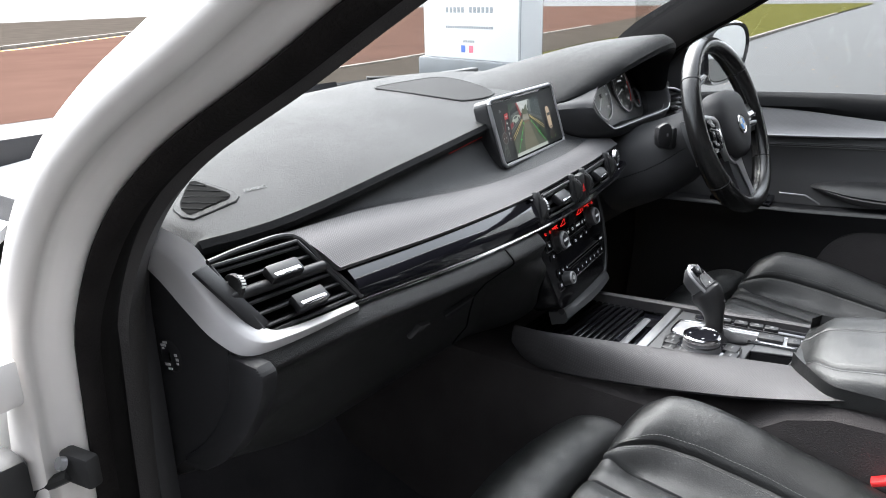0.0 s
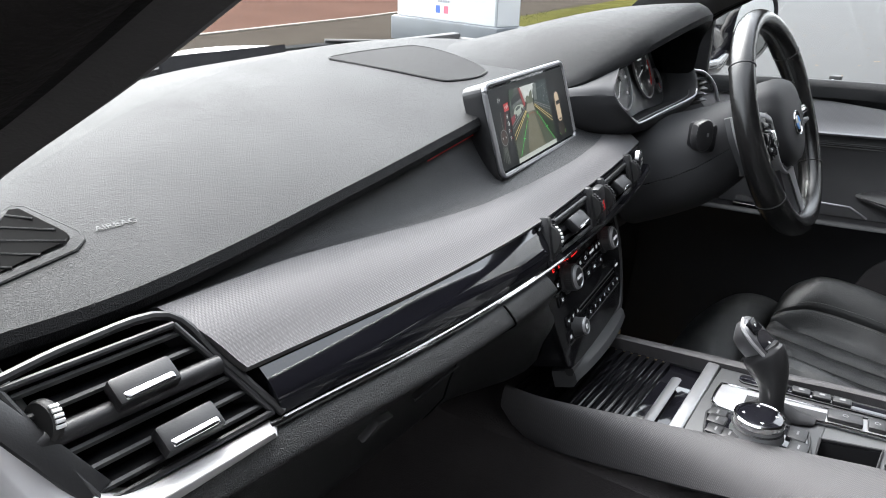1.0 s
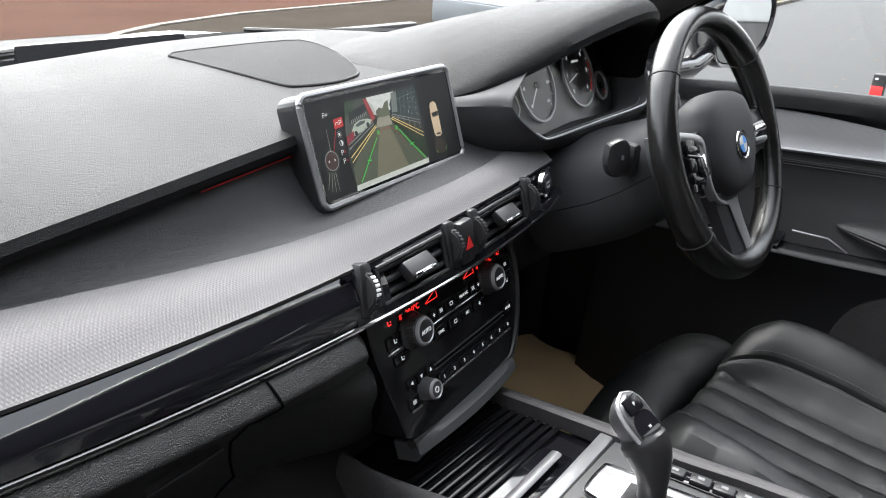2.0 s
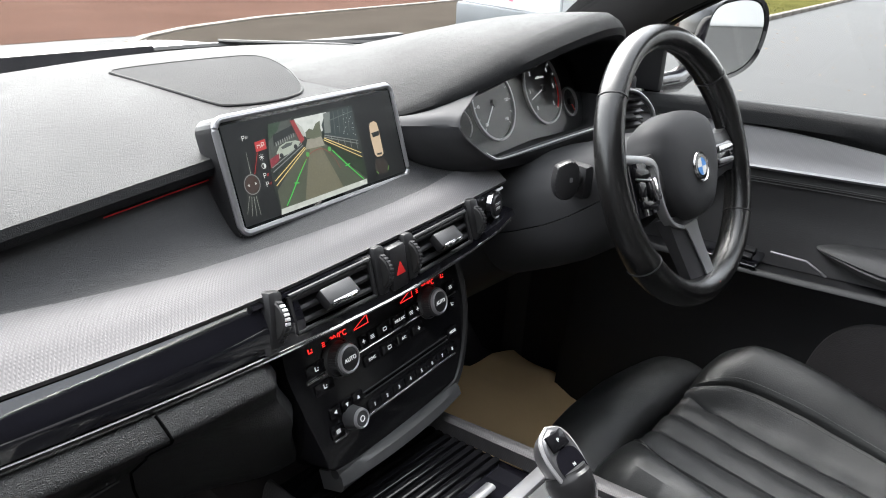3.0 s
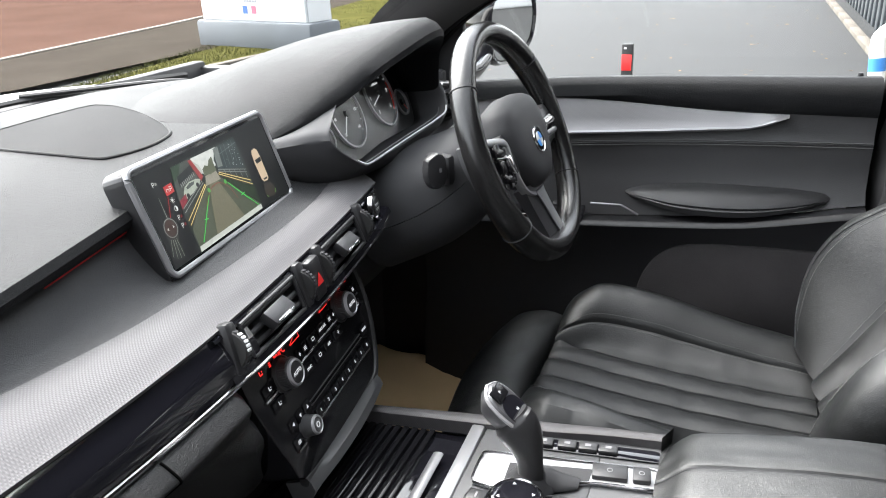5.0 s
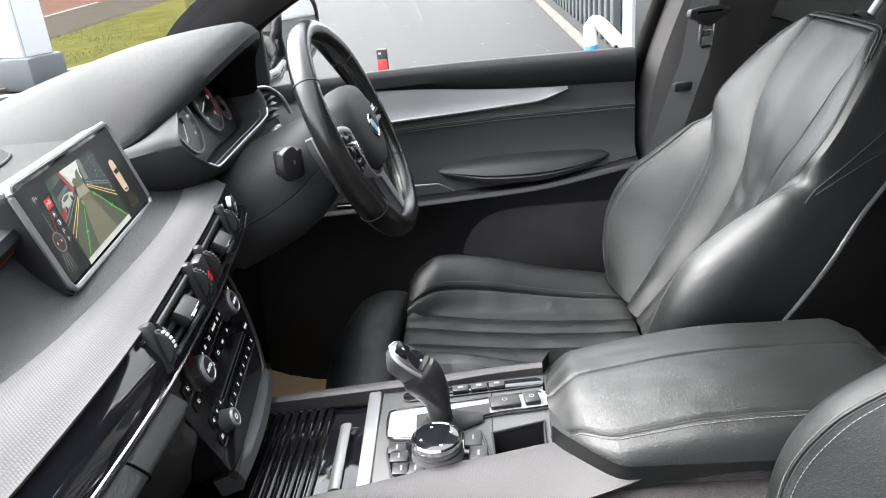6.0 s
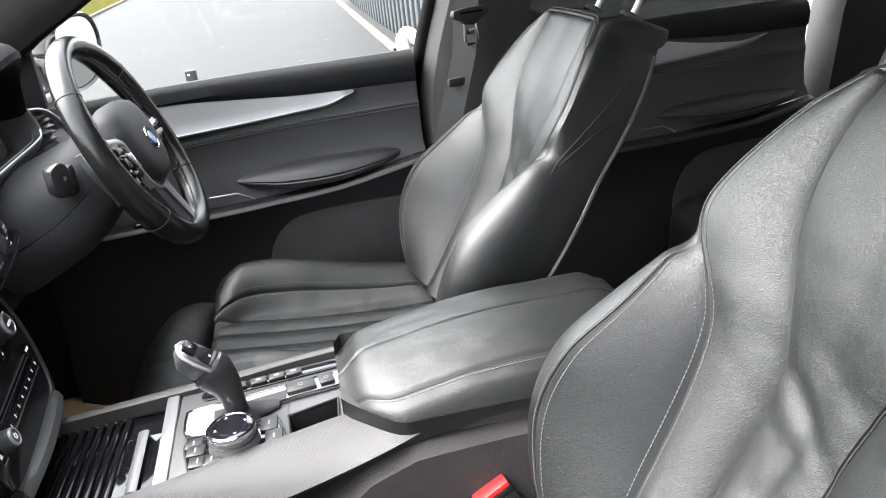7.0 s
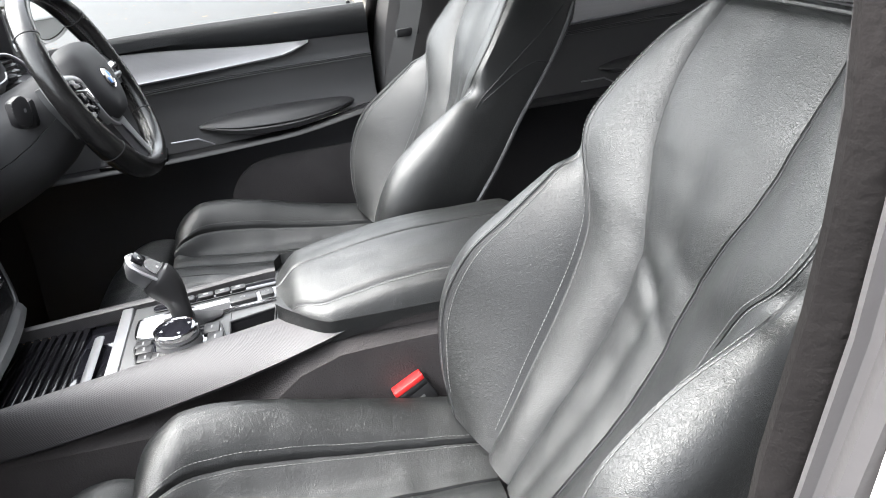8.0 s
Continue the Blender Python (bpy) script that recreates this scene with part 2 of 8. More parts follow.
def part(name, bm, mat, parent, label="", flat=False):
    """Links a bmesh, given in world places, as one mesh under a thing or a part."""
    me = bpy.data.meshes.new(name)
    if parent:
        bmesh.ops.translate(bm, vec=-origin_of(parent), verts=bm.verts)
    bm.to_mesh(me)
    bm.free()
    if not flat:
        me.shade_smooth()
        try:
            me.set_sharp_from_angle(angle=radians(38))
        except AttributeError:
            pass
    me.materials.append(mat)
    ob = new(name, me)
    ob.parent = parent
    return tagged(ob, label)


def placed(ob, origin, m):
    """Moves a part that was built round the world's zero to its place m."""
    o = Vector(origin)
    ob.data.transform(Matrix.Translation(-o) @ m @ Matrix.Translation(o))
    return ob


def solo(name, bm, mat, label, category, group="", kind="", flat=False):
    return tagged(part(name, bm, mat, None, "", flat), label, category, group, kind)


def lettering(text, size, m, mat, parent, name="lettering", depth=0.0003):
    """Words in the built-in font, lying in m's x, y."""
    cu = bpy.data.curves.new(name, "FONT")
    cu.body, cu.size, cu.extrude, cu.align_x, cu.align_y = text, size, depth, "CENTER", "CENTER"
    tmp = new(name, cu)
    bpy.context.view_layer.update()
    me = bpy.data.meshes.new_from_object(tmp.evaluated_get(bpy.context.evaluated_depsgraph_get()))
    bpy.data.objects.remove(tmp)
    bm = bmesh.new()
    bm.from_mesh(me)
    bpy.data.meshes.remove(me)
    bm.transform(m)
    return part(name, bm, mat, parent, flat=True)


def facing(at, yaw=0.0, tilt=0.0, roll=0.0):
    """A pose whose z looks to the rear of the car (-y), turned yaw degrees to the car's right and tilted up; x runs to the car's right, y up."""
    return pose(*at) @ pose(0, 0, 0, 0, 0, yaw) @ pose(0, 0, 0, 90 - tilt, 0, 0) @ pose(0, 0, 0, 0, 0, roll)


def stitches(line, w=0.0010, dash=0.0040, gap=0.0018):
    """Short thread dashes along a line of points, as one bmesh."""
    bm = bmesh.new()
    pts = [Vector(p) for p in line]
    out, on, left = [], True, dash
    start = pts[0]
    a = pts[0]
    for b in pts[1:]:
        d = b - a
        length = d.length
        if length < 1e-6:
            continue
        u, pos = d / length, 0.0
        while length - pos > left:
            pos += left
            here = a + u * pos
            if on:
                out.append((start, here))
            on, start, left = not on, here, gap if on else dash
        left -= length - pos
        a = b
    for p, q in out:
        u = (q - p).normalized()
        e = u.cross(Vector((0.3, 0.2, 0.93))).normalized() * w / 2
        f = u.cross(e.normalized()) * w / 2
        ring_ = [[bm.verts.new(c + o) for o in (e, f, -e, -f)] for c in (p, q)]
        for i in range(4):
            j = (i + 1) % 4
            bm.faces.new((ring_[0][i], ring_[0][j], ring_[1][j], ring_[1][i]))
        bm.faces.new(ring_[0][::-1])
        bm.faces.new(ring_[1])
    return bm


# ---- car shell ----
CAR = thing("car_body", (0, -0.8, 0.3), "white five-door car body with its passenger door open", "car")
# bonnet: a crowned sheet from the windscreen forward
rows = []
for y in spread(0.62, 1.75, 14):
    s = (y - 0.62) / 1.13
    rows.append([(x, y + 0.10 * (1 - (x / 0.9) ** 2) * (1 - 0.4 * s) - (0.34 * abs(x / 0.9) ** 2.4 if y < 0.9 else 0.34 * abs(x / 0.9) ** 2.4 * max(0, 1 - (y - 0.9) * 3)), 1.175 - 0.05 * s - 0.10 * s ** 3 - 0.035 * (x / 0.9) ** 4 + 0.014 * math.exp(-((abs(x) - 0.45) / 0.08) ** 2)) for x in spread(-0.9, 0.9, 41)])
part("bonnet", thick(loft(rows), -0.012), PAINT, CAR)
for s in (-1, 1):
    rows = [[(s * (0.88 + 0.055 * math.sin(math.pi * k / 7)), y, 1.165 - 0.1 * ((y - 0.3) / 1.45) ** 2 - 0.62 * (k / 7) ** 1.5) for k in range(8)] for y in spread(0.18, 1.75, 14)]
    part("front_wing", thick(loft(rows), 0.02), PAINT, CAR)

# A-pillars, seals and roof rails: one run from the sill up over the door
PILLAR = [(0.120, 0.46), (0.115, 0.70), (0.103, 0.90), (0.093, 1.05), (0.076, 1.18), (0.036, 1.265), (-0.04, 1.332), (-0.16, 1.40), (-0.32, 1.492), (-0.55, 1.59), (-0.85, 1.635), (-1.25, 1.63)]
run = smooth(PILLAR, 6)


def inward(z):
    """How far the car's side leans in above the belt."""
    return 0.22 * max(0.0, z - 1.15) ** 1.05


seal_x = table([0.45, 1.08, 1.177, 1.216, 1.244, 1.269, 1.297, 1.323, 1.348, 1.4, 1.62], [0.833, 0.837, 0.8409, 0.8446, 0.8498, 0.855, 0.8595, 0.8624, 0.8635, 0.86, 0.79])


def pillar_lean(z):
    """How far the passenger-side door post runs rearward above the window line and below the belt."""
    return -0.012 - 0.18 * max(0.0, z - 1.36) - 0.09 * bump01(-z, -1.18, -1.04)


def skew(s, z):
    """The screen pillar stands further forward on the driver's side."""
    return 0.14 if s > 0 else 0.0


for s in (-1, 1):
    rows = []
    for y, z in run:
        k = inward(z)
        y += skew(s, z)
        d = 0.055 * bump01(z, 0.9, 1.2) + 0.11 * (1 - bump01(z, 0.9, 1.2))
        rows.append([(s * (0.915 - k), y + d * 0.9, z + 0.028), (s * (0.930 - k), y + d * 0.6, z + 0.016), (s * (0.934 - k), y + d * 0.3, z + 0.006), (s * (0.926 - k), y + 0.010, z), (s * (0.918 - k), y + 0.012, z - 0.006), (s * (0.908 - k), y + 0.016, z - 0.008), (s * (0.890 - k), y + 0.006, z - 0.016), (s * (0.872 - k), y + 0.012, z - 0.022), (s * (0.858 - k), y + 0.03, z - 0.012), (s * (0.85 - k), y + 0.055, z)])
    rows = [smooth(r, 3) for r in rows]
    part("a_pillar", thick(loft(rows), 0.004), JAMB, CAR, "off-white painted door aperture and windscreen pillar")
    line = [Vector((s * (0.845 - inward(z)), y + 0.03 + skew(s, z), z - 0.022)) for y, z in run]
    part("door_seal", tube(line, 0.019, 10), SEAL, CAR, "worn black rubber door seal")
    # Dark strip beside the seal stands in for the cabin reflected in jamb paint.
    part("reflection_strip", thick(loft([[(s * (0.882 - inward(z)), y + 0.004 + skew(s, z), z - 0.020), (s * (0.874 - inward(z)), y + 0.004 + skew(s, z), z - 0.028), (s * (0.862 - inward(z)), y + 0.012 + skew(s, z), z - 0.036), (s * (0.852 - inward(z)), y + 0.020 + skew(s, z), z - 0.038)] for y, z in run]), 0.003), FELT_AND_REFLECTION, CAR, "dark strip painted as the jamb paint's reflection of the cabin")
    rows = []
    for y, z in run:
        k = inward(z)
        y += skew(s, z)
        rows.append([(s * (0.838 - k), y + 0.035, z - 0.03), (s * (0.815 - k), y + 0.036, z - 0.042), (s * (0.79 - k), y + 0.055, z - 0.040), (s * (0.755 - k), y + 0.085, z - 0.015), (s * (0.745 - k), y + 0.12, z + 0.02)])
    part("pillar_trim", thick(loft(rows), 0.004), TRIM, CAR, "dark inner pillar trim")
    # sill
    rows = [[(s * x, y, z) for x, z in ((0.70, 0.43), (0.72, 0.47), (0.78, 0.475), (0.83, 0.46), (0.86, 0.45), (0.90, 0.43), (0.93, 0.38), (0.93, 0.28), (0.80, 0.26))] for y in spread(0.30, -1.55, 4)]
    part("sill", loft(rows, ring=True, caps=True), JAMB, CAR)
    # B-pillar: painted outside, trim inside
    rows = []
    for z in spread(0.45, 1.62, 14):
        k = inward(z)
        yb = -0.655 - 0.13 * bump01(z, 1.0, 1.6)
        if s < 0:
            xl, yy = seal_x(z), pillar_lean(z)
            rows.append([(-xl - 0.0315, yy - 0.558, z), (-xl - 0.0325, yy - 0.5545, z), (-xl - 0.036, yy - 0.5535, z), (-xl - 0.045, yy - 0.557, z), (-xl - 0.056, yy - 0.566, z), (-xl - 0.058, yy - 0.66, z), (-xl - 0.03, yy - 0.67, z), (-xl - 0.0305, yy - 0.58, z)])
        else:
            rows.append([(0.93 - k, yb + 0.005, z), (0.93 - k, yb - 0.10, z), (0.885 - k, yb - 0.11, z), (0.885 - k * 0.5, yb + 0.002, z)])
    part("b_pillar", loft(rows, ring=True, caps=True), JAMB, CAR)
    rows = []
    for z in spread(0.50, 1.62, 24):
        k, up = inward(z), max(0.0, z - 1.36)
        yb = -0.66 - 0.13 * bump01(z, 1.0, 1.6)
        if s < 0:
            k2, yy = 0.30 * up, pillar_lean(z)
            rows.append([(-seal_x(z) - 0.003, yy - 0.562, z), (-0.832 + k2, yy - 0.578, z), (-0.815 + k2, yy - 0.640, z), (-0.800 + k2, yy - 0.73, z), (-0.82 + k2, yy - 0.78, z), (-0.866 + k2, yy - 0.79, z)])
        else:
            rows.append([(0.86 - k, yb + 0.012, z), (0.80 - k, yb - 0.012, z), (0.775 - k, yb - 0.06, z), (0.775 - k, yb - 0.15, z), (0.80 - k, yb - 0.20, z), (0.86 - k, yb - 0.21, z)])
    part("b_pillar_trim", loft(rows, ring=True, caps=True), TRIM, CAR, "dark grey cloth pillar trim")
    if s < 0:
        fold = []
        for z in spread(0.48, 1.60, 48):
            xl, yy = seal_x(z), pillar_lean(z)
            wob = 0.0006 * math.sin(61 * z) + 0.0005 * math.sin(143 * z + 1)
            fold.append([(-xl - dx, yy - dy + wob, z) for dx, dy in ((0.0, 0.557), (0.0015, 0.552), (0.0045, 0.5485), (0.008, 0.5475), (0.0115, 0.549), (0.0145, 0.5525), (0.0155, 0.557), (0.0155, 0.576), (-0.001, 0.576))])
        part("door_seal", loft(fold, ring=True, caps=True), FELT_AND_REFLECTION, CAR, "worn brown-black felt door seal")
        # Separate strip so the flange's shade can be given as grey colour.
        lipf = [[(-seal_x(z) - dx, pillar_lean(z) - dy, z) for dx, dy in ((0.0160, 0.574), (0.0160, 0.555), (0.0175, 0.5505), (0.0195, 0.550), (0.0205, 0.5530), (0.0225, 0.5540), (0.0265, 0.5525), (0.0300, 0.5540), (0.0312, 0.558), (0.0312, 0.574))] for z in spread(0.48, 1.60, 30)]
        part("pillar_flange", loft(lipf, ring=True, caps=True), FLANGE, CAR, "folded flange beside the door seal, coloured grey for its shade")
    else:
        seal = [Vector((0.868 - inward(z), -0.645 - 0.13 * bump01(z, 1.0, 1.6), z)) for z in spread(0.48, 1.58, 16)]
        part("door_seal", tube(seal, 0.018, 10), SEAL, CAR, "worn black rubber door seal")
    # C-pillar and rear quarter
    rows = [[(s * (0.90 - inward(z)), -1.62 - 0.1 * (z - 0.5), z), (s * (0.90 - inward(z)), -2.3, z), (s * (0.78 - inward(z)), -2.3, z), (s * (0.78 - inward(z)), -1.62 - 0.1 * (z - 0.5), z)] for z in spread(0.45, 1.62, 6)]
    part("c_pillar", loft(rows, ring=True, caps=True), PLASTIC, CAR)

# roof with a headlining below it
rows = [[(x, y + 0.16 * (1 - (x / 0.75) ** 2) * (1 if y > -0.8 else 0.0), 1.655 + 0.035 * (1 - (x / 0.75) ** 2) + 0.03 * math.sin(math.pi * min(1, (-y - 0.30) / 2.1))) for x in spread(-0.78, 0.78, 15)] for y in (-0.50, -0.62, -0.79, -0.81, -1.2, -1.6, -2.0, -2.4)]
part("roof", thick(loft(rows), 0.02), PAINT, CAR)
ceil_rows = [[(p[0] * 0.985, p[1] - 0.01, p[2] - 0.03) for p in r] for r in rows]
tagged(part("ceiling", thick(loft(ceil_rows), 0.01), HEADLINER, None), "dark grey woven headlining under the roof", "ceiling", kind="structure")
part("tailgate", rbox((0, -2.38, 0.76), (1.6, 0.06, 0.72), 0.03), PLASTIC, CAR)

# windscreen and driver's window
rows = []
for t in spread(0, 1, 10):
    rows.append([(x * (1 - 0.16 * t), (0.72 - 0.42 * abs(x / 0.78) ** 2.2 + 0.08 * x) * (1 - t) + (-0.44 + 0.10 * (1 - (x / 0.78) ** 2)) * t, 1.205 + 0.46 * t + 0.03 * math.sin(math.pi * t) + 0.02 * t * (1 - (x / 0.78) ** 2)) for x in spread(-0.80, 0.80, 25)])
ws = tagged(part("window_1", thick(loft(rows), 0.005), GLASS, None), "clear raked windscreen glass above the dashboard", "windscreen", kind="structure")
ws.visible_shadow = False
rows = [[(0.885 - inward(z), y, z) for z in spread(1.13, 1.60, 8)] for y in spread(0.28, -0.72, 10)]
dw = tagged(part("window_2", thick(loft(rows), 0.004), GLASS, None), "clear side glass in the driver's door", "window", kind="structure")
dw.visible_shadow = False
# Rear side glass; its dark tint is added to dim the bright view outside.
rows = [[(0.885 - inward(z), y, z) for z in spread(1.13, 1.62, 8)] for y in spread(-0.84, -1.64, 8)]
tagged(part("window_3", thick(loft(rows), 0.004), glass_material("darkening_rear_glass", (0.16, 0.165, 0.16)), None), "rear door side glass with a dark tint added to dim the view", "window", kind="structure")

# floor, footwell and firewall
tagged(part("floor", loft([[(-0.76, y, z), (-0.30, y, z - 0.03), (-0.16, y, z + 0.02), (-0.14, y, z + 0.13), (0.14, y, z + 0.13), (0.16, y, z + 0.02), (0.30, y, z - 0.03), (0.76, y, z)] for y, z in ((-2.35, 0.62), (-1.3, 0.50), (-1.25, 0.46), (0.25, 0.45), (0.45, 0.50), (0.68, 0.75), (0.74, 1.10))]), CARPET, None), "dark grey carpeted car floor and footwells", "floor", kind="structure")
for s in (-1, 1):
    part("kick_panel", rbox((s * 0.775, 0.46, 0.82), (0.03, 0.62, 0.76), 0.01), SOFT, CAR, "dark footwell side panel")
part("bulkhead", rbox((0, 0.77, 0.85), (1.56, 0.03, 0.72), 0.005), SOFT, CAR)
part("underbody", rbox((0, -0.4, 0.33), (1.75, 3.9, 0.10), 0.02), RUBBER, CAR)

# windscreen scuttle and wipers outside
rows = [[(x, 0.74 + dy - 0.40 * abs(x / 0.78) ** 2.2 + 0.08 * x, 1.195 + dz) for dy, dz in ((-0.02, 0.006), (0.0, 0.008), (0.02, 0.006), (0.06, -0.015), (0.06, -0.04))] for x in spread(-0.8, 0.8, 31)]
part("scuttle", thick(loft(rows), 0.006), RUBBER, CAR)

# parked wipers lying at the foot of the glass
for x0, x1, dy in ((-0.62, 0.10, 0.035), (0.02, 0.58, 0.05)):
    part("wiper", tube([(x, 0.755 + dy - 0.40 * abs(x / 0.78) ** 2.2 + 0.08 * x, 1.208 + 0.006 * math.sin(3 * (x - x0))) for x in spread(x0, x1, 14)], 0.007, 6), RUBBER, CAR, "parked black wiper blade")
    part("wiper_arm", tube(smooth([(x1 + 0.02, 0.80 + dy - 0.40 * abs(x1 / 0.78) ** 2.2, 1.185), (x1 - 0.06, 0.79 + dy - 0.40 * abs(x1 / 0.78) ** 2.2, 1.212), ((x0 + x1) / 2, 0.762 + dy - 0.40 * abs((x0 + x1) / 1.56) ** 2.2 + 0.04 * (x0 + x1), 1.220)], 5), 0.009, 8, flat=0.6), RUBBER, CAR)

# hinge, check strap and cable boot of the open door
part("door_hinge", merged(rbox((-0.957, 0.080, 1.118), (0.030, 0.040, 0.045), 0.006), rbox((-0.972, 0.100, 1.115), (0.02, 0.04, 0.07), 0.006)), JAMB, CAR, "white painted upper door hinge")
strap = part("check_strap", merged(tube([(-0.945, 0.150, 0.955), (-0.922, 0.122, 0.974), (-0.905, 0.092, 0.992)], 0.011, 8, flat=0.6), rbox((-0.900, 0.083, 1.000), (0.016, 0.040, 0.034), 0.004, (0, 0, 10))), RUBBER, CAR, "dark door check strap")
part("strap_bolt", revolve([(0, 0.006), (0.006, 0.006), (0.007, 0.0)], 14, pose(-0.912, 0.090, 1.008, 0, -60, 0)), SATIN, strap)
part("cable_boot", rbox((-0.952, 0.128, 0.985), (0.035, 0.05, 0.075), 0.010), RUBBER, CAR, "black rubber cable boot")
for y in (0.24, 0.26):
    part("hinge_arm", tube([(-0.95, y - 0.13, 1.095 if y < 0.25 else 0.72), (-1.02, y + 0.02, 1.095 if y < 0.25 else 0.72), (-1.10, y + 0.06, 1.095 if y < 0.25 else 0.72)], 0.012, 8), JAMB, CAR)
# road wheels
for s in (-1, 1):
    for y in (1.30, -1.63):
        m = pose(s * 0.83, y, 0.37, 0, 90, 0)
        wheel = part("wheel", revolve([(0.0, -0.10), (0.20, -0.10), (0.235, -0.09), (0.235, 0.09), (0.20, 0.10), (0.0, 0.10)], 36, m), SATIN, CAR, "silver alloy road wheel")
        part("tyre", revolve([(0.235, -0.12), (0.33, -0.125), (0.362, -0.10), (0.37, 0.0), (0.362, 0.10), (0.33, 0.125), (0.235, 0.12)], 40, m), RUBBER, wheel, "black rubber tyre")


# ---- dashboard ----
DB = thing("dashboard", (0, 0.3, 0.95), "black leather-grained dashboard with silver trim", "dashboard")
crease = table([-0.76, -0.62, -0.4, -0.2, 0.0, 0.2, 0.4, 0.76], [0.085, 0.080, 0.086, 0.105, 0.135, 0.170, 0.2, 0.2], [1.170, 1.170, 1.190, 1.205, 1.215, 1.222, 1.20, 1.19])
s_top = table([-0.62, -0.5, -0.4, -0.3, -0.2, 0.0, 0.12, 0.2, 0.28], [0.078, 0.075, 0.070, 0.065, 0.062, 0.066, 0.078, 0.094, 0.106], [1.164, 1.161, 1.153, 1.144, 1.138, 1.138, 1.141, 1.144, 1.138])
s_bot = table([-0.6, -0.4, -0.2, 0.0, 0.1, 0.2, 0.27], [0.018, 0.006, 0.008, 0.026, 0.036, 0.050, 0.062], [1.124, 1.120, 1.118, 1.120, 1.122, 1.124, 1.124])
chrome = table([-0.76, -0.6, -0.4, -0.2, 0.0, 0.1, 0.2, 0.245], [0.016, 0.0, -0.012, -0.010, 0.008, 0.018, 0.027, 0.033], [1.080, 1.084, 1.076, 1.069, 1.062, 1.066, 1.076, 1.088])


def screen_foot(x):
    return 0.70 - 0.42 * abs(x / 0.78) ** 2.2 + 0.08 * x


def top_z(x, s):
    """Height of the dash top, s from the crease (0) to the glass (1)."""
    yc, zc = crease(x)
    crown = 1.262 - 0.052 * (abs(x) / 0.65) ** 2
    return zc + 0.012 + (crown - zc - 0.012) * math.sin(min(1, s * 1.45) * math.pi / 2) - (0.045 - 0.02 * abs(x)) * max(0, s - 0.62) / 0.38


rows = []
for x in spread(-0.762, 0.75, 62):
    yc, zc = crease(x)
    yf = screen_foot(x)
    edge = 0.012 * bump01(abs(x), 0.735, 0.762)
    r = [(x, yc + 0.030, zc - 0.006), (x, yc + 0.012, zc - 0.008), (x, yc + 0.003, zc - 0.004), (x, yc, zc + 0.004), (x, yc + 0.004, zc + 0.012)]
    r += [(x, yc + 0.004 + (yf - yc - 0.004) * s, top_z(x, s) - edge) for s in spread(0.06, 1.0, 18)]
    r += [(x, yf, 1.16), (x, yc + 0.05, zc - 0.05)]
    lean = bump01(-x, 0.69, 0.762) * 0.030
    rows.append([(px + lean * (1 - bump01(py, 0.06, 0.19)), py, pz) for px, py, pz in r])
part("upper_pad", loft(rows, ring=True, caps=True), DASH, DB, "black grained leather-look dash top")

# middle pad between the crease and the silver strip
rows = []
for x in spread(-0.62, 0.27, 40):
    (ya, za), (yb, zb) = crease(x), s_top(x)
    rows.append([(x, ya + 0.03, za - 0.004), (x, ya + 0.016, za - 0.012)] + [(x, ya + 0.016 + (yb - ya - 0.016) * t, za - 0.012 + (zb - za + 0.012) * t - 0.014 * math.sin(math.pi * t) * min(1, (za - zb) / 0.06)) for t in spread(0.15, 1, 7)] + [(x, yb + 0.03, zb - 0.03), (x, ya + 0.05, za - 0.05)])
part("middle_pad", loft(rows, ring=True, caps=True), MIDPAD, DB)
part("ambient_strip", tube([(x, crease(x)[0] + 0.011, crease(x)[1] - 0.0105) for x in spread(-0.26, -0.13, 12)], 0.0007, 6), RED, DB, "thin red ambient light line")

# silver strip
rows = []
for x in spread(-0.60, 0.262, 44):
    (ya, za), (yb, zb) = s_top(x), s_bot(x)
    cut = 0.026 * bump01(-x, 0.50, 0.60)
    rows.append([(x - cut, ya + 0.012, za - 0.004), (x - cut, ya, za + 0.001)] + [(x - cut * (1 - t), ya + (yb - ya) * t, za + (zb - za) * t + 0.006 * math.sin(math.pi * t)) for t in spread(0.15, 0.9, 6)] + [(x, yb, zb + 0.0015), (x, yb + 0.002, zb - 0.003), (x, yb + 0.03, zb - 0.006)])
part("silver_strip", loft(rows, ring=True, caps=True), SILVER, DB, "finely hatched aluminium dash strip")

# gloss black panel and the bright line below it
rows = []
for x in spread(-0.588, -0.135, 26):
    (ya, za), (yb, zb) = s_bot(x), chrome(x)
    rows.append([(x, ya + 0.02, za - 0.004), (x, ya + 0.004, za - 0.004)] + [(x, ya + 0.004 + (yb - ya - 0.004) * t - 0.006 * math.sin(math.pi * t), za - 0.004 + (zb - za + 0.008) * t) for t in spread(0.12, 1, 8)] + [(x, yb + 0.03, zb + 0.004)])
part("gloss_panel", loft(rows, ring=True, caps=True), PIANO, DB, "piano black dash panel")
part("bright_line", tube([(x, chrome(x)[0] - 0.001, chrome(x)[1]) for x in spread(-0.60, 0.235, 30)], 0.0028, 8), CHROME, DB, "thin chrome line")

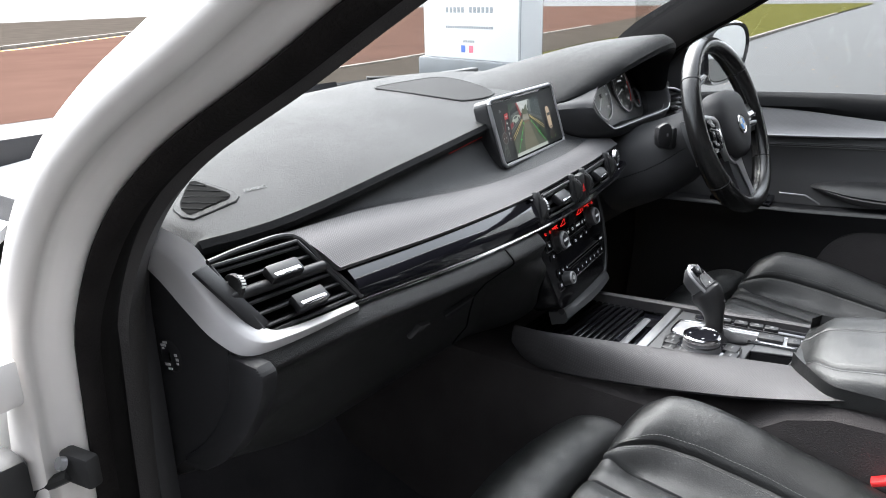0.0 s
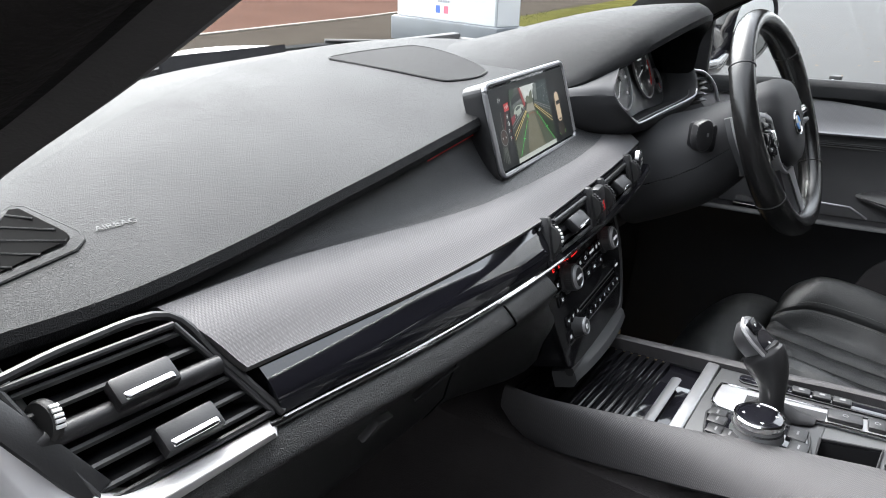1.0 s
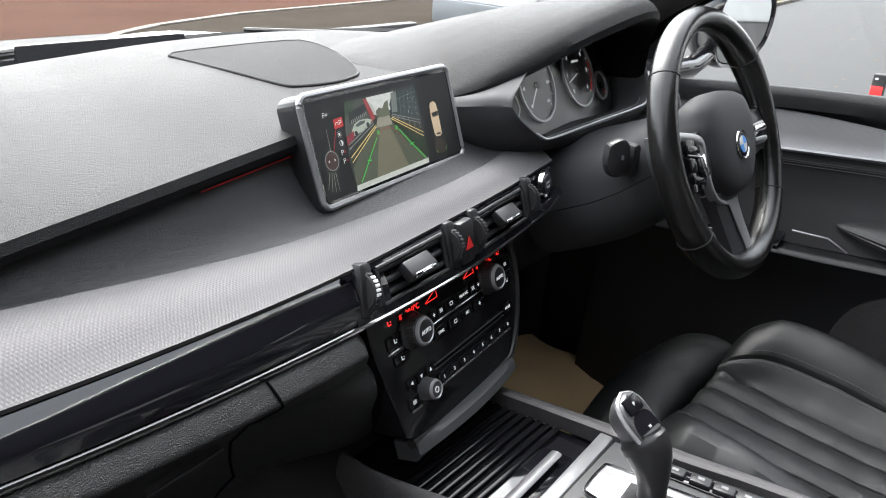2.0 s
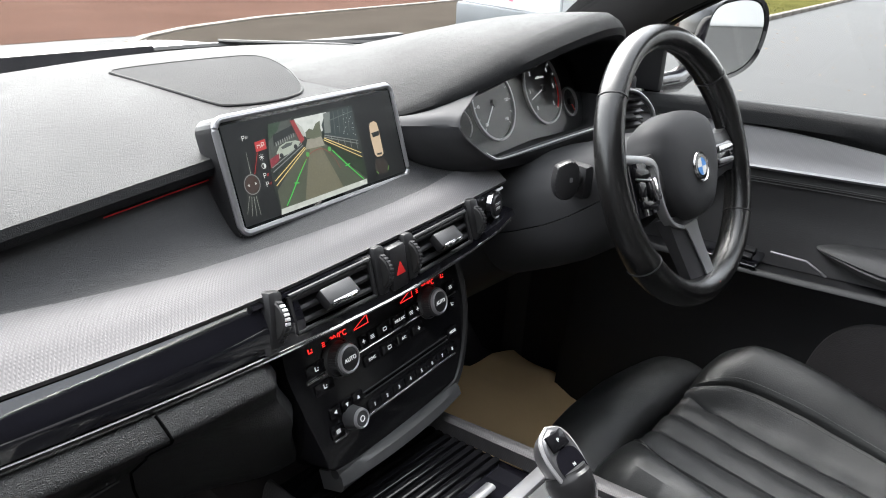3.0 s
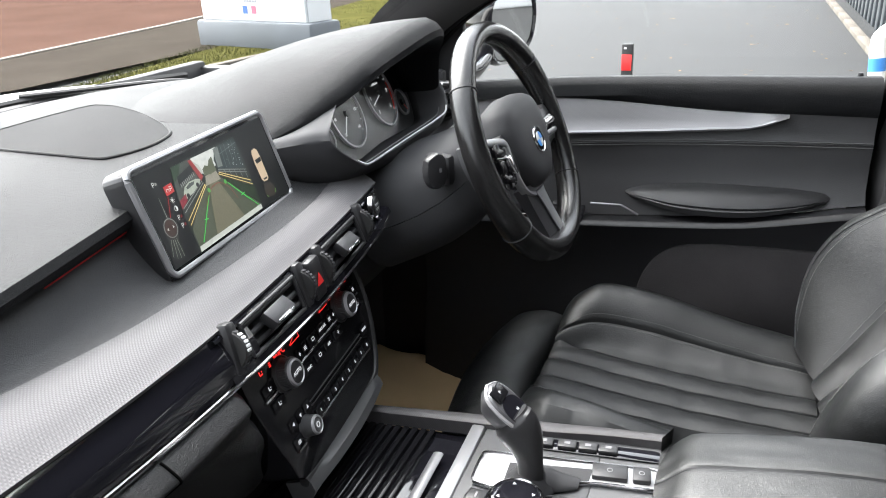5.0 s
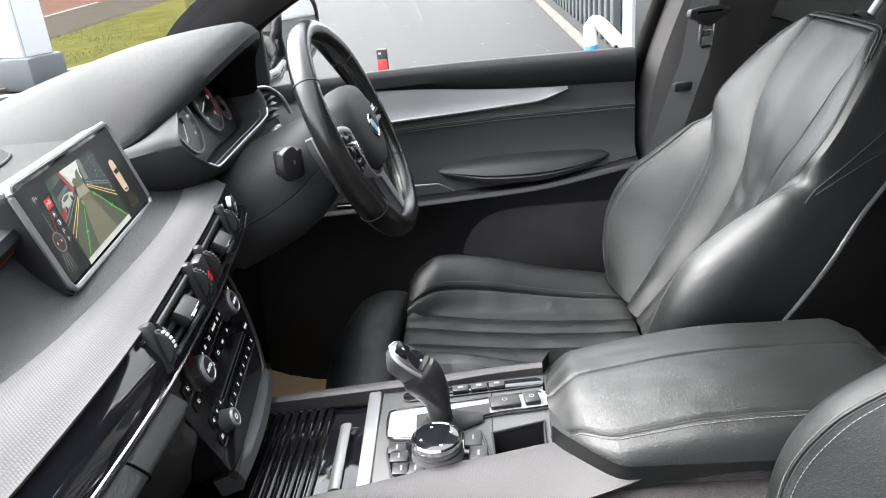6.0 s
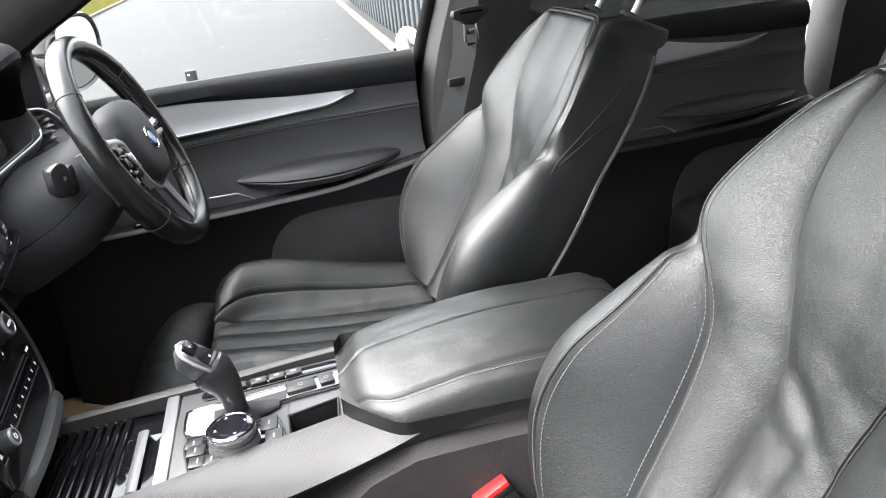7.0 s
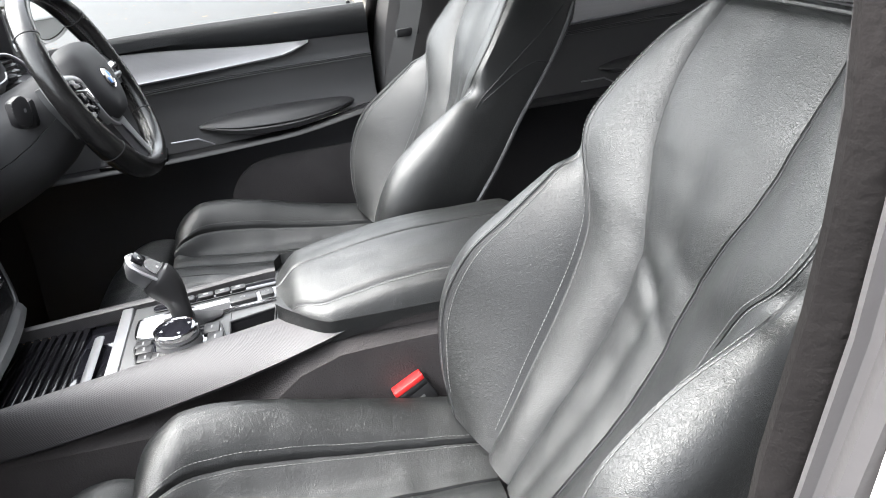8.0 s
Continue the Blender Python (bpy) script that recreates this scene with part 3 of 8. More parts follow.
# lower dash with the glovebox
pad_end = table([0.80, 0.90, 0.95, 0.99, 1.035, 1.07], [-0.085, -0.112, -0.136, -0.147, -0.168, -0.180])
low = []
for u in spread(0, 1, 40):
    x = -0.752 + (0.752 - 0.175) * u
    y, z = chrome(x)
    edge = 0.020 * bump01(u, 0.965, 1.0) ** 2 + 0.008 * bump01(-x, 0.742, 0.752)
    bulge = 0.045 * bump01(x, -0.30, -0.20)
    far = bump01(-x, 0.60, 0.75)
    prof = smooth([(0, y + 0.012, z - 0.003), (0, y - 0.003, z - 0.005), (0, y - 0.011, z - 0.013), (0, y - 0.016, z - 0.021), (0, y - 0.013, z - 0.028), (0, y + 0.012 - bulge * 0.3, z - 0.050), (0, 0.030 - bulge - 0.008 * far, 0.995), (0, 0.048 - bulge + 0.004 * far, 0.955), (0, 0.075 - bulge + 0.038 * far, 0.90), (0, 0.125 - bulge * 0.6 + 0.060 * far, 0.855), (0, 0.24 + 0.03 * far, 0.82)], 3)
    row = [(-0.752 + (pad_end(q.z) + 0.752) * u, q.y + edge, q.z) for q in prof]
    low.append(row + [(row[-1][0], 0.42, 0.80), (row[0][0], 0.42, 1.05)])
part("lower_pad", loft(low, ring=True, caps=True), LOWPAD, DB, "black grained lower dash and glovebox")
part("glovebox_gap", tube([Vector(low[31 - max(0, k - 9) // 5][k]) + Vector((0, -0.0004, 0)) for k in range(3, 26)], 0.0014, 6), SHADEBLACK, DB)
latch = part("glovebox_latch", prism([(-0.036, 0.004), (0.034, 0.014), (0.018, -0.012), (-0.020, -0.012)], 0.010, facing((-0.350, 0.040, 0.984), 0, -30), 0.003), SOFT, DB, "dark glovebox latch")
part("latch_edge", tube([facing((-0.350, 0.040, 0.984), 0, -30) @ Vector((x, y, 0.011)) for x, y in ((-0.036, 0.004), (0.034, 0.014))], 0.0012, 6), PANELGREY, latch)
part("latch_tab", prism([(-0.022, -0.008), (-0.004, 0.009), (0.022, 0.002)], 0.010, facing((-0.443, 0.036, 0.986), 0, -20), 0.002), PANELGREY, DB, "grey glovebox catch")

# driver's side lower dash and knee panel
rows = []
for x in spread(0.13, 0.75, 16):
    rows.append([(x, 0.14, 1.15), (x, 0.10, 1.11), (x, 0.085, 1.05), (x, 0.10, 0.97), (x, 0.15, 0.90), (x, 0.28, 0.83), (x, 0.45, 0.82), (x, 0.45, 1.14)])
part("knee_panel", loft(rows, ring=True, caps=True), SOFT, DB)

# end cap facing the open door, with its round switch
cap = [(0.175, 1.172), (0.10, 1.142), (0.052, 1.096), (0.036, 1.078), (0.034, 1.045), (0.040, 1.020), (0.062, 0.984), (0.098, 0.942), (0.138, 0.906), (0.187, 0.866), (0.26, 0.822), (0.29, 0.815), (0.27, 0.95), (0.24, 1.10)]
side_on = Matrix(((0, 0, -1, -0.736), (1, 0, 0, 0), (0, 1, 0, 0), (0, 0, 0, 1)))
part("end_panel", prism([(y, z) for y, z in cap], 0.018, side_on, 0.003), SOFT, DB, "dark plastic end panel")
bow = smooth([(-0.012, 1.072), (-0.021, 1.060), (-0.010, 1.025), (0.020, 0.979), (0.058, 0.936), (0.105, 0.902)], 4) + smooth([(0.133, 0.897), (0.140, 0.909), (0.104, 0.938), (0.062, 0.987), (0.039, 1.030), (0.035, 1.074)], 4)
part("end_flange", prism([(p.x, p.y) for p in bow], 0.022, side_on, 0.004), SOFT, DB, "curved end of the lower dash")
am = Matrix(((0, 0, -1, -0.752), (-1, 0, 0, 0.142), (0, 1, 0, 1.040), (0, 0, 0, 1)))
dial = part("airbag_switch", revolve([(0, 0.004), (0.017, 0.004), (0.020, 0.002), (0.0205, 0.0)], 32, am), PLASTIC, DB, "round airbag lock switch")
placed(part("key_slot", rbox((0, 0, 0), (0.0018, 0.010, 0.001), 0), SHADEBLACK, dial), origin_of(dial), am @ pose(0, 0, 0.0042))
for u, v, w, h in ((-0.010, 0.012, 0.010, 0.003), (-0.006, 0.0165, 0.008, 0.0025), (-0.011, 0.008, 0.004, 0.002), (-0.006, -0.011, 0.010, 0.003), (-0.002, -0.0155, 0.008, 0.0025), (0.012, 0.005, 0.005, 0.003), (0.014, 0.000, 0.005, 0.003), (0.014, -0.005, 0.004, 0.0025)):
    bar_ = part("print_bar", rbox((0, 0, 0), (w, h, 0.0006), 0), LIGHTGREY, dial)
    placed(bar_, origin_of(dial), am @ pose(u, v, 0.0043, 0, 0, 12))

# silver end piece round the side vent
outer = smooth([(-0.772, 0.19, 1.172), (-0.771, 0.155, 1.160), (-0.770, 0.118, 1.143), (-0.768, 0.076, 1.114), (-0.763, 0.042, 1.090), (-0.748, 0.012, 1.075), (-0.70, -0.002, 1.075), (-0.60, -0.008, 1.078)], 6)
inner = smooth([(-0.758, 0.20, 1.205), (-0.752, 0.140, 1.196), (-0.742, 0.092, 1.180), (-0.738, 0.074, 1.160), (-0.732, 0.046, 1.126), (-0.720, 0.018, 1.096), (-0.69, 0.006, 1.088), (-0.60, 0.000, 1.086)], 6)
rows = []
for o, q in zip(outer, inner):
    n_ = Vector((-0.5, -0.75, 0.45)).normalized()
    m_ = (o + q) / 2
    rows.append([q + Vector((0.012, 0.014, -0.008)), q, q.lerp(m_, 0.5) + n_ * 0.005, m_ + n_ * 0.0095, m_.lerp(o, 0.12) + n_ * 0.0095, o.lerp(m_, 0.4) + n_ * 0.005, o, o + Vector((0.012, 0.012, 0.0))])
part("silver_end_piece", loft(rows, ring=True, caps=True), material("silver_end_paint", (0.46, 0.455, 0.46), 0.40, metal=0.2, grain=300, bump=0.08, vary=0.05), DB, "satin silver end piece round the vent")


def vent(name, a, b, c, d, slats, label, back=0.03, tabs=(), blade=0.0):
    """An air vent between corners a, b (top, from the car's left), c, d (bottom right, left). blade: thickness of its slats."""
    a, b, c, d = map(Vector, (a, b, c, d))
    nrm = (b - a).cross(d - a).normalized()
    if nrm.y > 0:
        nrm = -nrm
    blade = blade or 0.0030
    # The back sheet is coloured near-black for the shade inside the vent.
    v = part(name, loft([[a - nrm * back, b - nrm * back], [d - nrm * back, c - nrm * back]]), SHADEBLACK, DB, label)
    for p, q in ((a, b), (b, c), (c, d), (d, a)):
        part("frame_bar", tube([p, q], 0.0026, 8), PLASTIC, v)
        part("frame_wall", loft([[p, q], [p - nrm * back, q - nrm * back]]), SOFT, v)
    for i in range(slats):
        t = (i + 0.6) / slats
        p, q = a.lerp(d, t), b.lerp(c, t)
        up = (a - d).normalized()
        ring_ = lambda e: [e - nrm * 0.002, e - nrm * 0.0008 + up * blade * 0.5, e - nrm * 0.002 + up * blade, e - nrm * 0.024 + up * (blade + 0.006), e - nrm * 0.024 + up * 0.005]
        part("slat", loft([ring_(p.lerp(q, 0.01)), ring_(p.lerp(q, 0.99))], ring=True, caps=True), PLASTIC, v)
    for s, t in tabs:
        m = a.lerp(b, s).lerp(d.lerp(c, s), t) + nrm * 0.006
        ang = math.degrees(math.atan2((b - a).y, (b - a).x))
        tab = part("vent_tab", rbox(m, (0.044, 0.020, 0.013), 0.003, (35, 0, ang)), PLASTIC, v)
        part("tab_edge", rbox(m + Vector((0, 0, -0.0045)) + nrm * 0.0085, (0.036, 0.006, 0.0065), 0.002, (35, 0, ang)), CHROME, tab, "bright tab edge")
    return v


side_vent = vent("side_vent", (-0.742, 0.064, 1.160), (-0.628, 0.058, 1.158), (-0.592, 0.004, 1.090), (-0.718, 0.014, 1.088), 6, "black passenger side air vent", tabs=((0.56, 0.34), (0.55, 0.80)), blade=0.0044)
mid = [Vector((-0.738, 0.045, 1.128)), Vector((-0.612, 0.034, 1.128))]
part("centre_bar", tube(mid, 0.0070, 12), PLASTIC, side_vent)
part("left_frame", prism([(-0.030, 0.042), (-0.010, 0.044), (0.024, -0.040), (0.004, -0.044)], 0.006, facing((-0.735, 0.043, 1.126), 8, 34), 0.002), PLASTIC, side_vent)
tw = part("thumb_wheel", revolve([(0.0, -0.004), (0.013, -0.004), (0.0145, -0.002), (0.0145, 0.002), (0.013, 0.004), (0, 0.004)], 24, pose(-0.727, 0.050, 1.136, 0, 104, 10)), RUBBER, side_vent, "ribbed thumb wheel")
for a in range(5):
    ang = radians(8 + 13 * a)
    placed(part("wheel_notch", rbox((0, 0, 0), (0.0066, 0.0016, 0.0024), 0.0005), LIGHTGREY, tw), origin_of(tw), pose(-0.727, 0.050, 1.136, 0, 14, 10) @ Matrix.Translation((0, -0.0147 * math.cos(ang), 0.0147 * math.sin(ang))) @ pose(0, 0, 0, -math.degrees(ang), 0, 0))
part("vent_surround", tube(smooth([(-0.742, 0.068, 1.164), (-0.69, 0.070, 1.166), (-0.628, 0.064, 1.163), (-0.607, 0.035, 1.128), (-0.586, 0.000, 1.088)], 5), 0.0034, 8), PLASTIC, side_vent)


def centre_pt(x, t, out=0.0):
    (ya, za), (yb, zb) = s_bot(x), chrome(x)
    return (x, ya + (yb - ya) * t - out, za + (zb - za) * t)


rows = []
for x in spread(-0.186, 0.245, 22):
    rows.append([(x, s_bot(x)[0] + 0.03, s_bot(x)[1] - 0.004)] + [centre_pt(x, t, 0.001 + 0.003 * math.sin(math.pi * t)) for t in (0.06, 0.12)] + [centre_pt(x, 0.14, -0.03), centre_pt(x, 0.80, -0.03)] + [centre_pt(x, t, 0.003) for t in (0.80, 0.9, 0.97)] + [(x, chrome(x)[0] + 0.035, chrome(x)[1] + 0.002)])
part("centre_vent_housing", loft(rows, ring=True, caps=True), PIANO, DB, "gloss black centre vent surround")
for x0, x1 in ((-0.146, -0.034), (0.040, 0.146)):
    vent("centre_vent", centre_pt(x0, 0.14, 0.002), centre_pt(x1, 0.14, 0.002), centre_pt(x1, 0.80, 0.002), centre_pt(x0, 0.80, 0.002), 3, "black centre air vent", tabs=((0.5, 0.44),), blade=0.0060)
for x in (-0.168, -0.021, 0.029, 0.160):
    tilt_ = 14 if x < -0.1 else 6
    cheek_ = part("wheel_housing", rbox(Vector(centre_pt(x, 0.45, -0.006)), (0.020, 0.024, 0.054), 0.006, (-16, tilt_, 8)), PLASTIC, DB, "black thumb wheel housing")
    w = part("thumb_wheel", revolve([(0.0, -0.004), (0.019, -0.004), (0.021, -0.002), (0.021, 0.002), (0.019, 0.004), (0, 0.004)], 28, Matrix.Translation(centre_pt(x, 0.46, -0.004)) @ pose(0, 0, 0, 0, 90 + tilt_, 10)), RUBBER, cheek_, "ribbed thumb wheel")
    for a in range(11):
        ang = radians(-52 + 12 * a)
        rib = part("wheel_notch", rbox((0, 0, 0), (0.0064, 0.0016, 0.0030), 0.0005), LIGHTGREY if x == -0.168 and 5 <= a <= 9 else SOFT, w)
        placed(rib, origin_of(w), Matrix.Translation(centre_pt(x, 0.46, -0.004)) @ pose(0, 0, 0, 0, tilt_, 10) @ Matrix.Translation((0, -0.0212 * math.cos(ang), 0.0212 * math.sin(ang))) @ pose(0, 0, 0, -math.degrees(ang), 0, 0))
hz = part("hazard_switch", rbox(Vector(centre_pt(0.004, 0.46, 0.003)), (0.030, 0.014, 0.050), 0.005, (-10, 0, 8)), PLASTIC, DB, "hazard light switch")
tri = [(-0.0075, -0.006), (0.0075, -0.006), (0, 0.008)]
part("warning_triangle", prism(tri, 0.0012, facing(centre_pt(0.004, 0.46, 0.0105), 8, 8)), RED, hz, "red warning triangle")
st = part("start_button", revolve([(0.0, 0.008), (0.0125, 0.008), (0.014, 0.006), (0.0145, 0.0), (0.0, 0.0)], 32, facing(centre_pt(0.211, 0.36, 0.000), 12, 6)), PLASTIC, DB, "round start stop button")
part("button_ring", revolve([(0.0145, 0.004), (0.0155, 0.0065), (0.0180, 0.006), (0.0185, 0.0)], 32, facing(centre_pt(0.211, 0.36, 0.000), 12, 6)), CHROME, st, "chrome ring")
lettering("START", 0.0050, facing(centre_pt(0.211, 0.36, 0.0090), 12, 6) @ pose(0, 0.003, 0), LIGHTGREY, st)
lettering("STOP", 0.0050, facing(centre_pt(0.211, 0.36, 0.0090), 12, 6) @ pose(0, -0.003, 0), LIGHTGREY, st)

# speaker grille, defroster vent and embossed airbag word on the dash top
def dash_at(x, y, up=0.0):
    yc = crease(x)[0] + 0.004
    s = max(0.0, min(1.0, (y - yc) / (screen_foot(x) - yc)))
    return Vector((x, y, top_z(x, s) + up))


grille = smooth([(-0.104, 0.394), (-0.086, 0.405), (0.005, 0.410), (0.108, 0.412)], 5)[:-1] + smooth([(0.112, 0.408), (0.119, 0.378), (0.102, 0.313), (0.064, 0.241), (0.033, 0.223), (-0.007, 0.219), (-0.048, 0.226), (-0.062, 0.240), (-0.082, 0.305)], 4)
mesh_mid = (0.015, 0.32)
part("speaker_grille", loft([[dash_at(mesh_mid[0] + (p.x - mesh_mid[0]) * k, mesh_mid[1] + (p.y - mesh_mid[1]) * k, 0.0016) for p in grille] for k in (1.0, 0.75, 0.5, 0.25, 0.02)], ring=True), material("speaker_mesh", (0.0100, 0.0102, 0.0108), 0.75, grain=900, bump=1.0, spec=0.15), DB, "fine black speaker grille")
part("grille_rim", tube([dash_at(p.x, p.y, 0.0006) for p in grille], 0.0020, 6, loop=True), DASH, DB)
dv = [(-0.640, 0.232), (-0.634, 0.223), (-0.626, 0.165), (-0.630, 0.153), (-0.641, 0.145), (-0.707, 0.136), (-0.712, 0.148), (-0.707, 0.170), (-0.698, 0.182), (-0.651, 0.228)]
hole = [(-0.646, 0.224), (-0.640, 0.221), (-0.635, 0.169), (-0.636, 0.160), (-0.645, 0.156), (-0.703, 0.144), (-0.705, 0.151), (-0.702, 0.165), (-0.695, 0.174)]
rim = part("defroster_rim", tube([dash_at(x, y, 0.0004) for x, y in dv], 0.0016, 6, loop=True), DASH, DB, "triangular demister vent")
part("vent_frame", loft([[dash_at(x, y, 0.0016) for x, y in dv], [dash_at(-0.667 + (x - -0.667) * 0.80, 0.174 + (y - 0.174) * 0.80, 0.0024) for x, y in dv]], ring=True), DASH, rim)
# A flat near-black sheet stands in for the shade under the slats.
part("vent_hole_shade", loft([[dash_at(x, y, 0.0030) for x, y in hole], [dash_at(-0.667 + (x - -0.667) * 0.5, 0.174 + (y - 0.174) * 0.5, 0.0030) for x, y in hole], [dash_at(-0.667, 0.174, 0.0030) for x, y in hole]], ring=True), SHADEBLACK, rim)
for xa, ya, xb, yb in ((-0.653, 0.216, -0.642, 0.198), (-0.666, 0.202, -0.639, 0.173), (-0.680, 0.188, -0.642, 0.155), (-0.692, 0.176, -0.664, 0.149), (-0.702, 0.163, -0.686, 0.145)):
    part("slat", tube([dash_at(xa, ya, 0.0034), dash_at(xb, yb, 0.0034)], 0.0010, 6), DASH, rim)
p = dash_at(-0.600, 0.158)
lettering("AIRBAG", 0.0095, Matrix.Translation(p + Vector((0, 0, 0.0008))) @ pose(0, 0, 0, 16, 0, -8), MIDPAD, DB, "embossed_word", 0.0002)

# ---- climate and radio stack ----
face = facing((0.0, 0.0142, 0.985), 6.7, 17)
CP = thing("control_panel", (0.0, 0.03, 0.98), "gloss black climate and radio panel with red displays", "control panel")


def on_face(x, y, z=0.0):
    return face @ Matrix.Translation((x, y, z))


def on_panel(name, size, m, mat, parent=CP, bevel=0.0006, label=""):
    return placed(part(name, rbox((0, 0, 0), size, bevel), mat, parent, label), origin_of(parent), m)


outline = [(p.x, p.y) for p in smooth([(-0.148, 0.076), (-0.150, 0.040), (-0.143, 0.000), (-0.132, -0.050), (-0.122, -0.078), (-0.060, -0.083), (0.020, -0.084), (0.090, -0.080), (0.106, -0.074), (0.126, -0.050), (0.146, -0.010), (0.153, 0.030), (0.150, 0.076)], 3)]
part("panel", prism(outline, 0.05, on_face(0, 0, -0.05), 0.002), GLOSSPANEL, CP, "gloss black panel")
edge = smooth([(0.154, 0.074, -0.004), (0.158, 0.030, -0.004), (0.151, -0.010, -0.004), (0.131, -0.052, -0.004), (0.110, -0.078, -0.004), (0.088, -0.086, -0.004), (0.020, -0.089, -0.004), (-0.060, -0.088, -0.004), (-0.120, -0.083, -0.004)], 5)
part("panel_edge", tube([face @ p for p in edge], 0.0062, 8), PLASTIC, CP, "black moulded panel edge")
part("bottom_lip", loft([[on_face(x, y, z).translation for y, z in ((-0.083, 0.002), (-0.088, 0.012 * (1 - (x / 0.13) ** 2)), (-0.098, 0.014 * (1 - (x / 0.13) ** 2)), (-0.106, -0.004), (-0.106, -0.03), (-0.083, -0.03))] for x in spread(-0.118, 0.100, 16)], ring=True, caps=True), PANELGREY, CP, "dark grey lower lip")
KNOB_RIBS = 40
for x, ky in ((-0.0814, 0.0320), (0.0816, 0.0333)):
    k = part("temperature_knob", revolve([(0.0, 0.0185), (0.0125, 0.0185), (0.0140, 0.0175), (0.0158, 0.016), (0.0166, 0.013), (0.0170, 0.006), (0.0182, 0.003), (0.0190, 0.0)], 36, on_face(x, ky)), PANELGREY, CP, "ribbed grey temperature knob with a silver ring")
    part("knob_ring", revolve([(0.0122, 0.0188), (0.0130, 0.0200), (0.0148, 0.0190), (0.0158, 0.0165)], 36, on_face(x, ky)), BRIGHTSATIN, k, "satin silver ring")
    part("knob_cap", revolve([(0, 0.0196), (0.0112, 0.0195), (0.0124, 0.0188)], 28, on_face(x, ky)), PLASTIC, k)
    ribs_ = [rbox((0.0170 * math.cos(2 * math.pi * i / KNOB_RIBS), 0.0170 * math.sin(2 * math.pi * i / KNOB_RIBS), 0.0095), (0.0010, 0.0011, 0.011), 0, (0, 0, 360 * i / KNOB_RIBS)) for i in range(KNOB_RIBS)]
    placed(part("knob_ribs", merged(*ribs_), PANELGREY, k), origin_of(k), on_face(x, ky))
    part("knob_base", revolve([(0.0215, 0.0), (0.0215, 0.0015), (0.0190, 0.004)], 32, on_face(x, ky)), PLASTIC, k)
    lettering("AUTO", 0.0062, on_face(x, ky, 0.0198), LEGEND, k)
v = part("volume_knob", revolve([(0.0, 0.0165), (0.0086, 0.0165), (0.0104, 0.0155), (0.0116, 0.012), (0.0120, 0.006), (0.0132, 0.0)], 32, on_face(-0.0826, -0.0357)), PANELGREY, CP, "grey volume knob with a silver ring")
part("knob_ring", revolve([(0.0084, 0.0166), (0.0092, 0.0175), (0.0104, 0.0168), (0.0112, 0.0145)], 32, on_face(-0.0826, -0.0357)), BRIGHTSATIN, v, "satin silver ring")
part("power_mark", revolve([(0.0026, 0.0166), (0.0026, 0.0172), (0.0034, 0.0172), (0.0034, 0.0166)], 20, on_face(-0.0826, -0.0357)), LEGEND, v)
# bright strips under the button rows
for x0, x1, y in ((-0.0580, 0.0667, 0.0240), (-0.0680, 0.1100, -0.0466), (-0.1290, -0.1010, 0.0240), (0.1030, 0.1360, 0.0258), (-0.1140, -0.0960, -0.0490)):
    part("bright_strip", tube([on_face(x0, y, 0.0016).translation, on_face(x1, y, 0.0016).translation], 0.0013, 8), CHROME, CP, "thin bright strip")
on_panel("disc_slot", (0.150, 0.0030, 0.0020), on_face(0.022, -0.0225, 0.0005), SHADEBLACK, bevel=0)
on_panel("slot_edge", (0.160, 0.0012, 0.0012), on_face(0.022, -0.0200, 0.0006), PANELGREY, bevel=0)
on_panel("slot_edge", (0.160, 0.0012, 0.0012), on_face(0.022, -0.0252, 0.0006), PANELGREY, bevel=0)
for i in range(8):
    m = on_face(-0.0462 + 0.0217 * i, -0.0390, 0.001)
    b = on_panel("preset_button", (0.0208, 0.0125, 0.0022), m, GLOSSPANEL)
    lettering(str(i + 1), 0.0060, m @ pose(0, 0, 0.0014), LEGEND, b)


def button_mark(kind, m, parent):
    """A small lit legend: lines, an arrow or a chair."""
    shapes = {"lines": [((0, 0.0016), (0.006, 0.0007)), ((0, 0), (0.006, 0.0007)), ((0, -0.0016), (0.006, 0.0007))], "window": [((0, 0.0018), (0.0058, 0.0007)), ((0, -0.0018), (0.0046, 0.0007)), ((-0.0027, 0), (0.0007, 0.0036)), ((0.0027, 0), (0.0007, 0.0036))], "fan": [((0, 0), (0.0046, 0.0009)), ((0, 0), (0.0009, 0.0046))], "chair": [((-0.0014, 0.0008), (0.0010, 0.0044)), ((0.0008, -0.0014), (0.0036, 0.0010)), ((0.0026, 0.0010), (0.0012, 0.0010))]}[kind]
    mark = merged(*[rbox((x, y, 0), (w, h, 0.0003), 0) for (x, y), (w, h) in shapes])
    placed(part("symbol", mark, LEGEND, parent), origin_of(parent), m)


